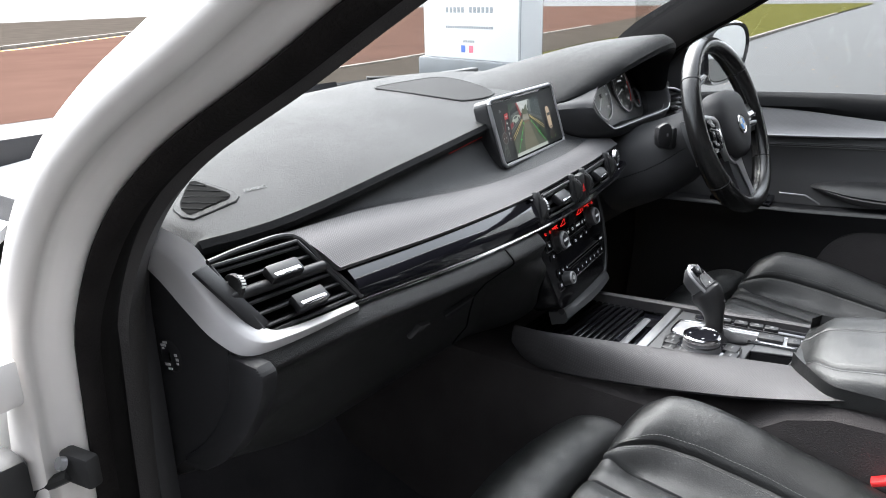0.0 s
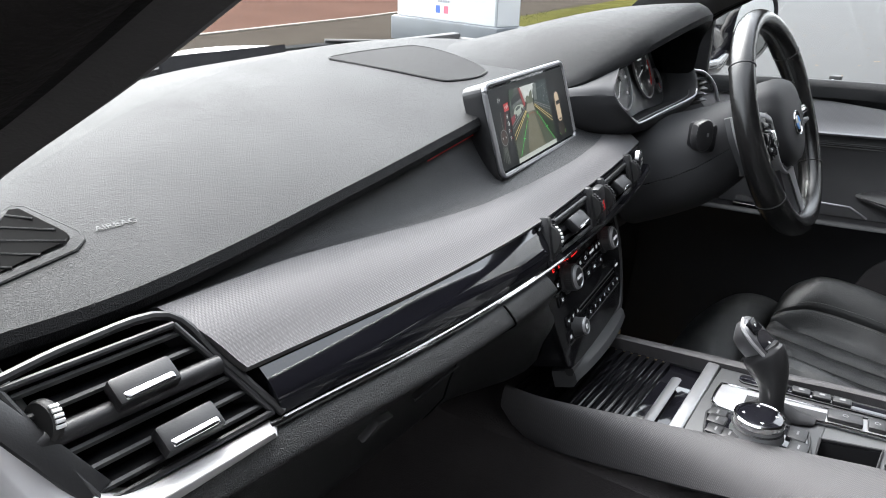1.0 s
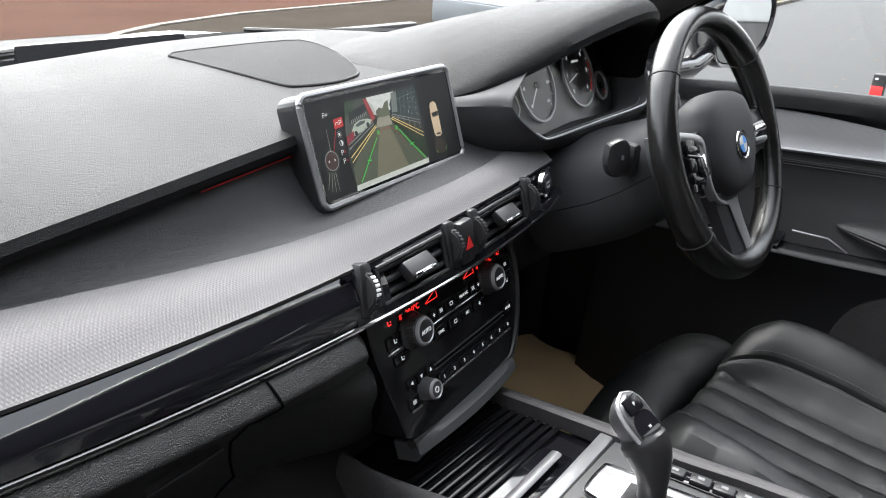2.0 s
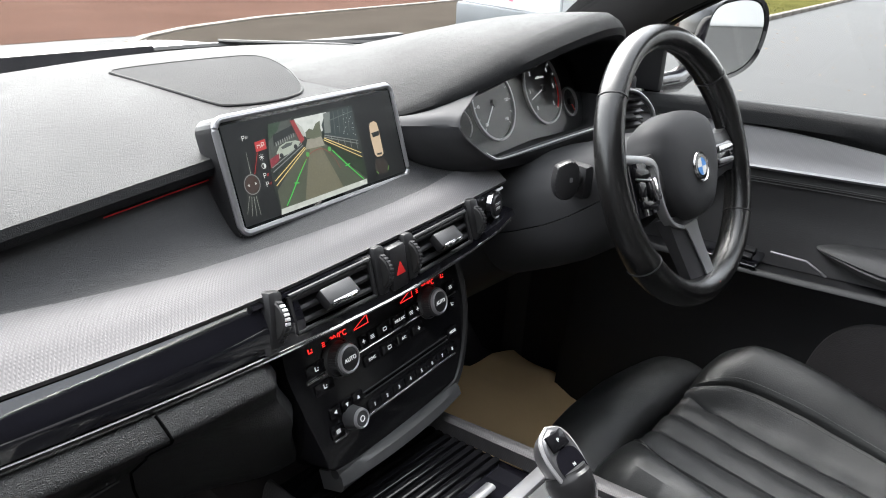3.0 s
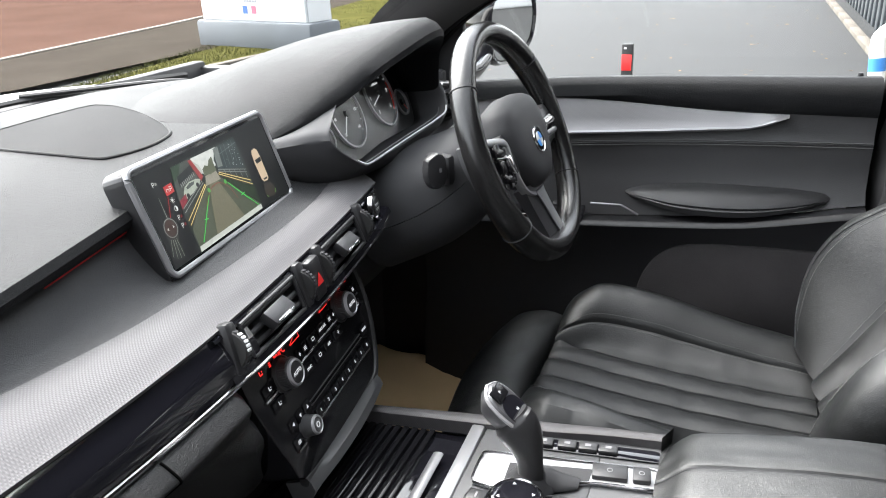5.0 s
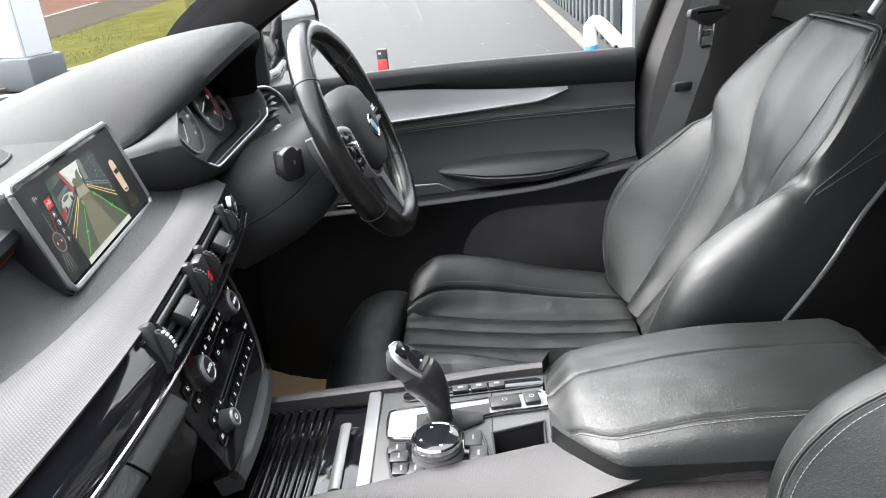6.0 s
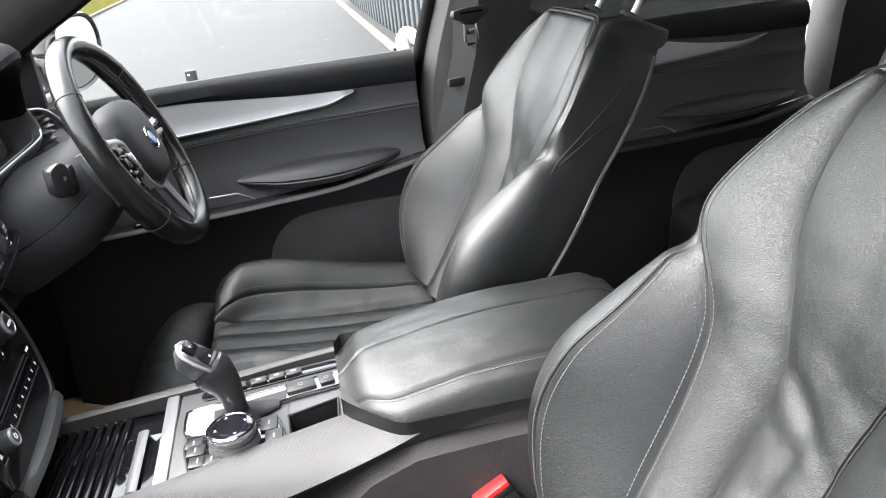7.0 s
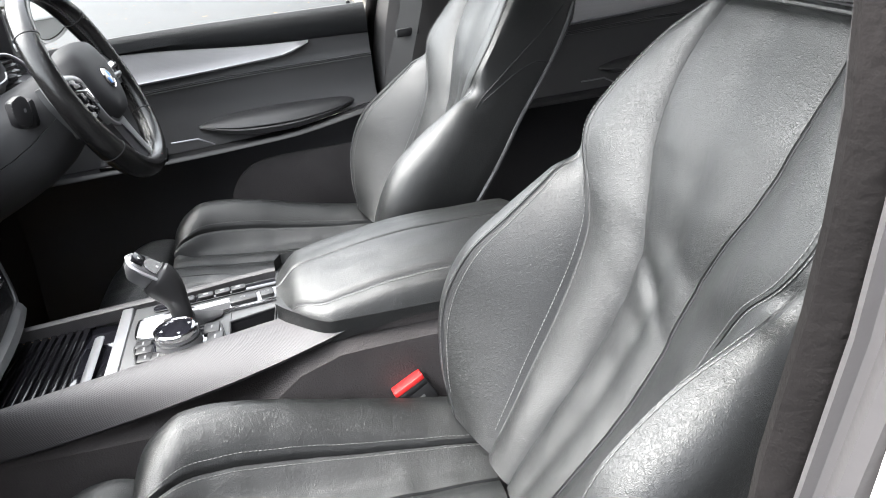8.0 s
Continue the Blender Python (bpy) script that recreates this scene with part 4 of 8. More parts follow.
for x, y, w, tx in ((-0.0406, 0.0330, 0.0135, "fan"), (-0.0260, 0.0330, 0.0135, "lines"), (-0.0043, 0.0330, 0.0270, "window"), (0.0234, 0.0330, 0.0260, "MAX A/C"), (0.0453, 0.0330, 0.0120, "lines"), (0.0579, 0.0330, 0.0120, "fan"), (-0.0339, 0.0105, 0.0270, "SYNC"), (-0.0034, 0.0105, 0.0270, "window"), (0.0234, 0.0105, 0.0250, "A/C"), (0.0527, 0.0105, 0.0270, "fan"), (-0.1140, 0.0335, 0.0280, "chair"), (-0.1085, 0.0120, 0.0280, "chair"), (0.1274, 0.0352, 0.0200, "lines"), (0.1239, 0.0140, 0.0200, "chair"), (0.1137, -0.0190, 0.0220, "MODE"), (-0.1034, -0.0195, 0.0165, "\u25c1"), (-0.0855, -0.0195, 0.0165, "\u25bd"), (-0.0676, -0.0195, 0.0165, "\u25b2"), (-0.1060, -0.0400, 0.0200, "lines")):
    m = on_face(x, y, 0.001)
    b = on_panel("button", (w - 0.0012, 0.0125 if y < 0.03 else 0.0135, 0.0022), m, GLOSSPANEL)
    if tx in ("fan", "lines", "window", "chair"):
        button_mark(tx, m @ pose(0, 0, 0.0013), b)
    elif len(tx) == 1:
        turn_ = {"\u25c1": 90, "\u25bd": 180, "\u25b2": 0}[tx]
        part("symbol", prism([(-0.0022, -0.0018), (0.0022, -0.0018), (0, 0.0024)], 0.0003, m @ pose(0, 0, 0.0011, 0, 0, turn_)), LEGEND, b)
    else:
        lettering(tx, 0.0046, m @ pose(0, 0, 0.0014), LEGEND, b)
for x, fx, sx, sd in ((-0.0760, -0.0375, -0.1154, 1), (0.0846, 0.0436, 0.1169, 1)):
    y = 0.0530
    lettering("20.0\u00b0C", 0.0088, on_face(x + 0.003, y, 0.0006), REDGLOW, CP, "red_digits")
    for k in range(3):
        on_panel("red_symbol", (0.0040, 0.0009, 0.0003), on_face(x - 0.0195, y - 0.0022 + 0.0020 * k, 0.0006), REDGLOW, bevel=0)
    for (dx, dy), (w, h) in (((-0.0016, 0.0010), (0.0014, 0.0048)), ((0.0012, -0.0012), (0.0044, 0.0013)), ((0.0030, 0.0016), (0.0014, 0.0014))):
        on_panel("red_symbol", (w, h, 0.0003), on_face(sx + dx, y + dy, 0.0006), REDGLOW, bevel=0)
    part("fan_scale", prism([(0, 0), (0.024, 0.0), (0.024, 0.009), (0.0232, 0.0082), (0.0232, 0.0008), (0.0035, 0.0008)], 0.0004, on_face(fx - 0.012, y - 0.004, 0.0004)), REDGLOW, CP)
    part("fan_scale", prism([(0, 0.0012), (0.0008, 0.0009), (0.0242, 0.0096), (0.0240, 0.0103)], 0.0004, on_face(fx - 0.012, y - 0.004, 0.0004)), REDGLOW, CP)

# ---- display screen standing on the dash ----
SC = thing("display_screen", (-0.01, 0.12, 1.15), "wide silver-framed display showing a reversing camera picture", "screen")
sm = facing((-0.010, 0.1135, 1.203), 6.5, 17)
part("housing", prism(rounded(0.272, 0.122, 0.012), 0.028, sm @ pose(0, -0.003, -0.030), 0.004), PLASTIC, SC, "black screen housing")
fr = [(x * 1.0, y) for x, y in rounded(0.266, 0.112, 0.010)]
part("frame", tube([sm @ Vector((x, y, 0.0)) for x, y in fr], 0.0036, 8, loop=True), SATIN, SC, "satin silver frame")
part("glass", prism(rounded(0.260, 0.106, 0.008), 0.003, sm @ pose(0, 0, -0.002)), SCREENGLASS, SC, "dark display glass")


# the picture on the display: flat lit shapes in u (0..1 across) and v (0..1 down)
def lit(name, color, grain=0):
    """A lit patch of the display, with the mottle of a camera picture where grain is given."""
    m = glowing(name, color, 0.10)
    if grain:
        n, l = m.node_tree.nodes, m.node_tree.links
        em = n["Principled BSDF"]
        tc, ns, mx = n.new("ShaderNodeTexCoord"), n.new("ShaderNodeTexNoise"), n.new("ShaderNodeMix")
        ns.inputs["Scale"].default_value, ns.inputs["Detail"].default_value = grain, 4
        mx.data_type = "RGBA"
        mx.inputs[6].default_value = (*(0.25 * c for c in color), 1)
        mx.inputs[7].default_value = (*(1.75 * c for c in color), 1)
        l.new(tc.outputs["Object"], ns.inputs["Vector"])
        l.new(ns.outputs["Fac"], mx.inputs[0])
        l.new(mx.outputs[2], em.inputs["Emission Color"])
    return m


def on_screen(name, pts, mat, lift, parent=SC, label=""):
    return part(name, prism([((u - 0.5) * 0.260, (0.5 - v) * 0.106) for u, v in pts], 0.00006, sm @ pose(0, 0, 0.0012 + lift)), mat, parent, label, flat=True)


def on_screen_line(name, pts, w, mat, lift, parent):
    ribbon = [Vector(((u - 0.5) * 0.260, (0.5 - v) * 0.106)) for u, v in pts]
    left, right = [], []
    for i, p in enumerate(ribbon):
        d = (ribbon[min(i + 1, len(ribbon) - 1)] - ribbon[max(i - 1, 0)]).normalized()
        n_ = Vector((-d.y, d.x)) * w / 2
        left.append(p + n_)
        right.append(p - n_)
    bm = loft([[sm @ Vector((p.x, p.y, 0.00125 + lift)) for p in left], [sm @ Vector((p.x, p.y, 0.00125 + lift)) for p in right]])
    return part(name, bm, mat, parent, flat=True)


def screen_round(u, v, r, n=16):
    return [(u + r * math.cos(2 * math.pi * k / n), v + r * 2.45 * math.sin(2 * math.pi * k / n)) for k in range(n)]


L_DARK, L_RED, L_GREY = lit("lit_dark", (0.010, 0.013, 0.013)), lit("lit_red", (0.32, 0.022, 0.022)), lit("lit_grey", (0.16, 0.17, 0.16), 260)
YEL, GRN, WHT = lit("lit_yellow", (0.52, 0.40, 0.16)), lit("lit_green", (0.035, 0.42, 0.06)), lit("lit_white", (0.48, 0.50, 0.47))
on_screen("screen_ground", [(0.01, 0.03), (0.99, 0.03), (0.99, 0.97), (0.01, 0.97)], lit("lit_ground", (0.0035, 0.0045, 0.0048)), -0.00008, SC, "dark menu ground of the display")
PIC = on_screen("screen_picture", [(0.190, 0.972), (0.187, 0.65), (0.197, 0.40), (0.232, 0.105), (0.46, 0.085), (0.723, 0.099), (0.732, 0.48), (0.722, 0.91), (0.708, 0.965)], lit("lit_backdrop", (0.014, 0.019, 0.016), 300), 0.0, SC, "reversing camera picture")
on_screen("lit_sky", [(0.372, 0.112), (0.562, 0.115), (0.515, 0.290), (0.462, 0.318), (0.412, 0.305)], lit("lit_sky", (0.40, 0.42, 0.39), 160), 0.0002, PIC)
on_screen("lit_road", [(0.412, 0.375), (0.496, 0.385), (0.60, 0.62), (0.714, 0.909), (0.195, 0.920), (0.200, 0.736), (0.312, 0.532)], lit("lit_road", (0.052, 0.060, 0.040), 420), 0.0002, PIC)
on_screen("lit_road_middle", [(0.430, 0.390), (0.478, 0.390), (0.560, 0.910), (0.330, 0.915), (0.385, 0.600)], lit("lit_road_middle", (0.105, 0.100, 0.066), 420), 0.0003, PIC)
on_screen("lit_road_far", [(0.418, 0.335), (0.500, 0.340), (0.508, 0.440), (0.395, 0.430)], lit("lit_road_far", (0.20, 0.19, 0.15), 300), 0.0004, PIC)
on_screen("lit_verge", [(0.520, 0.420), (0.722, 0.700), (0.722, 0.900), (0.640, 0.740)], lit("lit_verge", (0.012, 0.022, 0.010), 300), 0.0004, PIC)
on_screen("lit_trees", [(0.414, 0.322), (0.417, 0.264), (0.442, 0.236), (0.461, 0.258), (0.483, 0.205), (0.511, 0.183), (0.505, 0.259), (0.506, 0.339), (0.457, 0.347)], lit("lit_trees", (0.075, 0.085, 0.055), 700), 0.0004, PIC)
on_screen("lit_building", [(0.233, 0.108), (0.356, 0.106), (0.379, 0.355), (0.263, 0.442), (0.197, 0.427)], lit("lit_shade", (0.045, 0.052, 0.045), 420), 0.0003, PIC)
on_screen("lit_roof", [(0.233, 0.108), (0.300, 0.106), (0.270, 0.190), (0.216, 0.260)], lit("lit_roof", (0.020, 0.040, 0.022), 350), 0.0004, PIC)
on_screen("lit_porch", [(0.245, 0.215), (0.352, 0.165), (0.362, 0.245), (0.238, 0.315)], L_DARK, 0.0005, PIC)
for k in range(9):
    u, v = 0.247 + 0.0125 * k, 0.300 - 0.0055 * k
    on_screen("lit_post", [(u, v - 0.012), (u + 0.005, v - 0.014), (u + 0.005, v + 0.024), (u, v + 0.026)], L_GREY, 0.0006, PIC)
on_screen("lit_facade", [(0.370, 0.125), (0.405, 0.205), (0.415, 0.300), (0.398, 0.300)], lit("lit_facade", (0.30, 0.31, 0.28), 300), 0.0004, PIC)
on_screen("lit_red_post", [(0.348, 0.117), (0.370, 0.119), (0.403, 0.327), (0.378, 0.360)], lit("lit_red_wall", (0.20, 0.030, 0.030), 300), 0.0006, PIC)
on_screen("lit_parked_car", [(0.240, 0.390), (0.262, 0.335), (0.300, 0.308), (0.350, 0.314), (0.379, 0.337), (0.361, 0.375), (0.300, 0.425), (0.243, 0.448)], lit("lit_parked_car", (0.26, 0.29, 0.24), 200), 0.0006, PIC)
on_screen("lit_parked_car_window", [(0.270, 0.345), (0.300, 0.322), (0.335, 0.325), (0.325, 0.352), (0.275, 0.368)], lit("lit_car_window", (0.05, 0.06, 0.055)), 0.0007, PIC)
for u, v in ((0.262, 0.425), (0.345, 0.375)):
    on_screen("lit_parked_car_wheel", screen_round(u, v, 0.010, 12), L_DARK, 0.0008, PIC)
on_screen("lit_sign", [(0.200, 0.430), (0.252, 0.395), (0.245, 0.465), (0.194, 0.515)], lit("lit_red_sign", (0.16, 0.022, 0.030), 300), 0.0007, PIC)
on_screen("lit_shop", [(0.552, 0.122), (0.722, 0.105), (0.715, 0.215), (0.714, 0.472), (0.520, 0.341), (0.516, 0.235)], lit("lit_shop", (0.020, 0.030, 0.030), 350), 0.0004, PIC)
on_screen("lit_shop_side", [(0.540, 0.125), (0.580, 0.120), (0.560, 0.330), (0.522, 0.320)], lit("lit_shop_side", (0.11, 0.125, 0.115), 400), 0.0005, PIC)
for k in range(4):
    u = 0.600 + 0.030 * k
    on_screen_line("lit_beam", [(u, 0.125), (u - 0.018, 0.360)], 0.0008, lit("lit_beam", (0.085, 0.10, 0.095)) if k == 0 else bpy.data.materials["lit_beam"], 0.0006, PIC)
on_screen_line("lit_beam", [(0.565, 0.205), (0.718, 0.165)], 0.0010, bpy.data.materials["lit_beam"], 0.0006, PIC)
for k in range(22):
    u, v = 0.605 + 0.105 * random.random(), 0.15 + 0.27 * random.random()
    on_screen("lit_window", [(u, v), (u + 0.004, v), (u + 0.004, v + 0.008), (u, v + 0.008)], lit("lit_window", (0.34, 0.37, 0.36)) if k == 0 else bpy.data.materials["lit_window"], 0.0007, PIC)
for pa, pb in (((0.391, 0.404), (0.198, 0.641)), ((0.395, 0.418), (0.199, 0.689)), ((0.512, 0.367), (0.714, 0.620)), ((0.506, 0.381), (0.714, 0.665))):
    on_screen_line("lit_line", [pa, pb], 0.0010, YEL, 0.0008, PIC)
for pa, pb in (((0.381, 0.362), (0.200, 0.515)), ((0.385, 0.382), (0.199, 0.556)), ((0.517, 0.339), (0.712, 0.483)), ((0.513, 0.356), (0.710, 0.515))):
    on_screen_line("lit_rail", [pa, pb], 0.0010, L_GREY, 0.0008, PIC)
for k in range(5):
    u = 0.555 + 0.036 * k
    on_screen_line("lit_rail_post", [(u, 0.372 + 0.0265 * k), (u, 0.425 + 0.036 * k)], 0.0008, L_GREY, 0.0008, PIC)
for pts in ([(0.385, 0.520), (0.321, 0.669), (0.262, 0.817), (0.225, 0.902)], [(0.541, 0.508), (0.611, 0.698), (0.692, 0.901)], [(0.291, 0.714), (0.317, 0.726)], [(0.597, 0.704), (0.629, 0.694)]):
    on_screen_line("guide_line", pts, 0.0011, GRN, 0.0010, PIC)
for u, v in ((0.398, 0.480), (0.527, 0.487)):
    on_screen("guide_post", screen_round(u, v, 0.010, 12), lit("lit_soft_green", (0.06, 0.24, 0.05), 900), 0.0010, PIC)
on_screen_line("guide_arc", [(p.x, p.y) for p in smooth([(0.340, 0.610), (0.398, 0.498), (0.445, 0.460), (0.494, 0.473), (0.541, 0.571), (0.565, 0.711)], 4)], 0.0007, lit("lit_dim_red", (0.17, 0.035, 0.025)), 0.0010, PIC)
on_screen("lit_band", [(0.193, 0.917), (0.712, 0.908), (0.708, 0.960), (0.187, 0.970)], lit("lit_band", (0.36, 0.38, 0.34), 200), 0.0010, PIC)
# menu strip with its turning knob
MB = on_screen("menu_button", [(0.147, 0.240), (0.202, 0.232), (0.199, 0.324), (0.145, 0.331)], L_RED, 0.0002, SC, "red highlighted menu button")
for pts in ([(0.155, 0.300), (0.155, 0.275), (0.170, 0.275), (0.170, 0.300)], [(0.178, 0.300), (0.178, 0.258), (0.190, 0.262), (0.190, 0.282), (0.180, 0.284)]):
    on_screen_line("menu_symbol", pts, 0.0009, WHT, 0.0004, MB)
SUNI = on_screen("menu_symbol", screen_round(0.164, 0.389, 0.0058, 14), WHT, 0.0002, SC)
for k in range(8):
    c_, s_ = math.cos(k * math.pi / 4), math.sin(k * math.pi / 4)
    on_screen_line("menu_ray", [(0.164 + 0.0085 * c_, 0.389 + 0.0208 * s_), (0.164 + 0.0125 * c_, 0.389 + 0.0306 * s_)], 0.0006, WHT, 0.0002, SUNI)
on_screen_line("menu_symbol", [(0.164 + 0.010 * math.cos(2 * math.pi * k / 20), 0.473 + 0.0245 * math.sin(2 * math.pi * k / 20)) for k in range(21)], 0.0006, WHT, 0.0002, SC)
on_screen("menu_symbol", [(0.164 + 0.0085 * math.cos(-math.pi / 2 + math.pi * k / 8), 0.473 + 0.0208 * math.sin(-math.pi / 2 + math.pi * k / 8)) for k in range(9)], WHT, 0.0003, SC)
for u, v in ((0.160, 0.562), (0.162, 0.647), (0.103, 0.181)):
    on_screen_line("menu_symbol", [(u - 0.008, v + 0.024), (u - 0.008, v - 0.022), (u + 0.003, v - 0.018), (u + 0.003, v - 0.002), (u - 0.007, v)], 0.0008, WHT, 0.0003, SC)
    for d in (0.0, 0.006):
        on_screen_line("menu_mark", [(u + 0.008 + d, v + 0.012), (u + 0.012 + d, v - 0.012)], 0.0006, L_RED if u > 0.12 else WHT, 0.0003, SC)
on_screen_line("menu_knob_ring", [(0.087 + 0.037 * math.cos(2 * math.pi * k / 28), 0.609 + 0.091 * math.sin(2 * math.pi * k / 28)) for k in range(29)], 0.0011, L_GREY, 0.0003, SC)
MK = on_screen("menu_knob_face", screen_round(0.087, 0.609, 0.034, 24), lit("lit_brown", (0.030, 0.017, 0.013), 120), 0.0002, SC)
for d in (-1, 1):
    on_screen("menu_arrow", [(0.087 + d * 0.023, 0.609), (0.087 + d * 0.014, 0.594), (0.087 + d * 0.014, 0.624)], WHT, 0.0004, MK)
on_screen_line("menu_line", [(0.111, 0.525), (0.149, 0.338)], 0.0008, L_RED, 0.0002, SC)
for pa, pb in (((0.097, 0.309), (0.093, 0.515)), ((0.060, 0.705), (0.030, 0.860)), ((0.070, 0.715), (0.050, 0.890)), ((0.080, 0.722), (0.070, 0.905)), ((0.091, 0.722), (0.091, 0.905))):
    on_screen_line("menu_line", [pa, pb], 0.0005, bpy.data.materials["lit_parked_car"], 0.0002, SC)
# car symbol with its distance sensors
CARI = on_screen("car_symbol", [(0.800, 0.500), (0.806, 0.370), (0.816, 0.335), (0.843, 0.325), (0.860, 0.350), (0.865, 0.440), (0.862, 0.700), (0.846, 0.722), (0.815, 0.716), (0.803, 0.680)], lit("lit_tan", (0.40, 0.31, 0.21)), 0.0002, SC)
on_screen("car_symbol_window", [(0.809, 0.447), (0.863, 0.440), (0.860, 0.492), (0.815, 0.497)], L_DARK, 0.0004, CARI)
on_screen("car_symbol_rear_window", [(0.815, 0.680), (0.852, 0.680), (0.848, 0.702), (0.820, 0.700)], L_DARK, 0.0004, CARI)
SEN = on_screen("car_symbol_sensor", [(0.800, 0.740), (0.858, 0.745), (0.884, 0.860), (0.861, 0.915), (0.796, 0.906), (0.782, 0.842)], lit("lit_sensor", (0.022, 0.017, 0.014), 200), 0.0002, SC)
for pts in ([(0.788, 0.868), (0.800, 0.898)], [(0.866, 0.895), (0.880, 0.850)]):
    on_screen_line("sensor_mark", pts, 0.0016, lit("lit_sensor_green", (0.10, 0.24, 0.05)) if pts[0][0] < 0.8 else bpy.data.materials["lit_sensor_green"], 0.0004, SEN)
on_screen_line("menu_divider", [(0.945, 0.08), (0.945, 0.92)], 0.0005, bpy.data.materials["lit_sensor"], 0.0002, SC)

# ---- instrument cluster under its hood ----
IC = thing("instrument_cluster", (0.39, 0.1, 1.15), "hooded instrument cluster with round dials", "instrument cluster")
# hood: a visor that grows out of the dash top
hood_edge = smooth([(0.085, 0.165, 1.212), (0.145, 0.142, 1.223), (0.215, 0.115, 1.250), (0.30, 0.075, 1.290), (0.385, 0.048, 1.318), (0.455, 0.040, 1.328), (0.512, 0.052, 1.318), (0.545, 0.075, 1.285), (0.560, 0.085, 1.230)], 6)
rows = []
for i, p in enumerate(hood_edge):
    t = i / (len(hood_edge) - 1)
    yb = 0.50 - 0.05 * t
    base = Vector((p.x * 0.93 + 0.02, yb, 1.240))
    k = 0.12 + 0.88 * bump01(t, 0.0, 0.32)
    r = [p + Vector(v) * k for v in ((0.0, 0.060, -0.034), (0, 0.022, -0.032), (0, 0.002, -0.029), (0, -0.008, -0.022), (0, -0.008, -0.012), (0, 0.002, -0.001), (0, 0.018, 0.006))]
    for s in spread(0.12, 1, 10):
        q = p.lerp(base, s)
        q.z = p.z + 0.008 * (1 - s) + (base.z - p.z) * s + 0.022 * math.sin(math.pi * min(1, s * 1.1)) * (0.3 + 0.7 * (1 - t * 0.4))
        r.append(q)
    r.append(base + Vector((0, 0.02, -0.08)))
    rows.append(r)
part("hood", loft(rows, ring=True, caps=True), DASH, IC, "black grained leather hood")
# one smooth surround: opening edge in the dials' own x, y, z, and where the surround runs out
im = facing((0.395, 0.126, 1.213), 6, 22)
EDGE = [(-0.219, -0.014, 0.020), (-0.213, -0.030, 0.022), (-0.199, -0.047, 0.026), (-0.181, -0.063, 0.029), (-0.160, -0.069, 0.030), (-0.090, -0.071, 0.034), (0.0, -0.073, 0.040), (0.110, -0.076, 0.047), (0.165, -0.072, 0.051), (0.188, -0.040, 0.052), (0.192, 0.010, 0.040), (0.180, 0.042, 0.025), (0.131, 0.055, 0.020), (0.039, 0.059, 0.020), (-0.048, 0.050, 0.020), (-0.131, 0.033, 0.020), (-0.189, 0.008, 0.020), (-0.211, -0.003, 0.020)]
OUTER = [(0.088, 0.166, 1.205), (0.112, 0.148, 1.180), (0.160, 0.116, 1.152), (0.203, 0.094, 1.138), (0.240, 0.087, 1.134)]
OUTER += [tuple(im @ (Vector(EDGE[k]) + Vector((0.0, -0.019, -0.018)))) for k in (5, 6, 7)] + [tuple(im @ (Vector(EDGE[8]) + Vector((0.012, -0.016, -0.020))))]
OUTER += [(0.604, 0.090, 1.180), (0.606, 0.110, 1.235), (0.570, 0.090, 1.285), (0.470, 0.052, 1.302), (0.385, 0.056, 1.292), (0.300, 0.084, 1.264), (0.215, 0.122, 1.229), (0.160, 0.140, 1.217), (0.120, 0.152, 1.214)]
lip = [im @ p for p in smooth(EDGE + EDGE[:1], 4)[:-1]]
rim_out = smooth(OUTER + OUTER[:1], 4)[:-1]
out_dir = im.to_3x3() @ Vector((0, 0, 1))
mid_dial = im @ Vector((0.0, -0.005, 0.0))
rows = []
for e, o in zip(lip, rim_out):
    away = (e - mid_dial).normalized()
    flat_in = e - out_dir * ((e - mid_dial).dot(out_dir) + 0.012)
    rows.append([o + Vector((0, 0.03, 0)), o, o.lerp(e, 0.3) + out_dir * 0.004, o.lerp(e, 0.6) + out_dir * 0.006, o.lerp(e, 0.85) + out_dir * 0.004, e + away * 0.0045 + out_dir * 0.0012, e + away * 0.0015 + out_dir * 0.0012, e - away * 0.001 - out_dir * 0.0015, e.lerp(flat_in, 0.25) - away * 0.002, e.lerp(flat_in, 0.62) - away * 0.005, flat_in - away * 0.010])
rows = [smooth(r, 2) for r in rows]
part("surround", loft(rows, loop=True), MATT, IC, "smooth black plastic surround of the dials")
bez = [im.inverted() @ r[-1] for r in rows]
part("dial_plate", prism([(p.x, p.y) for p in bez], 0.004, im @ pose(0, 0, -0.014)), DIAL, IC, "dark dial plate")
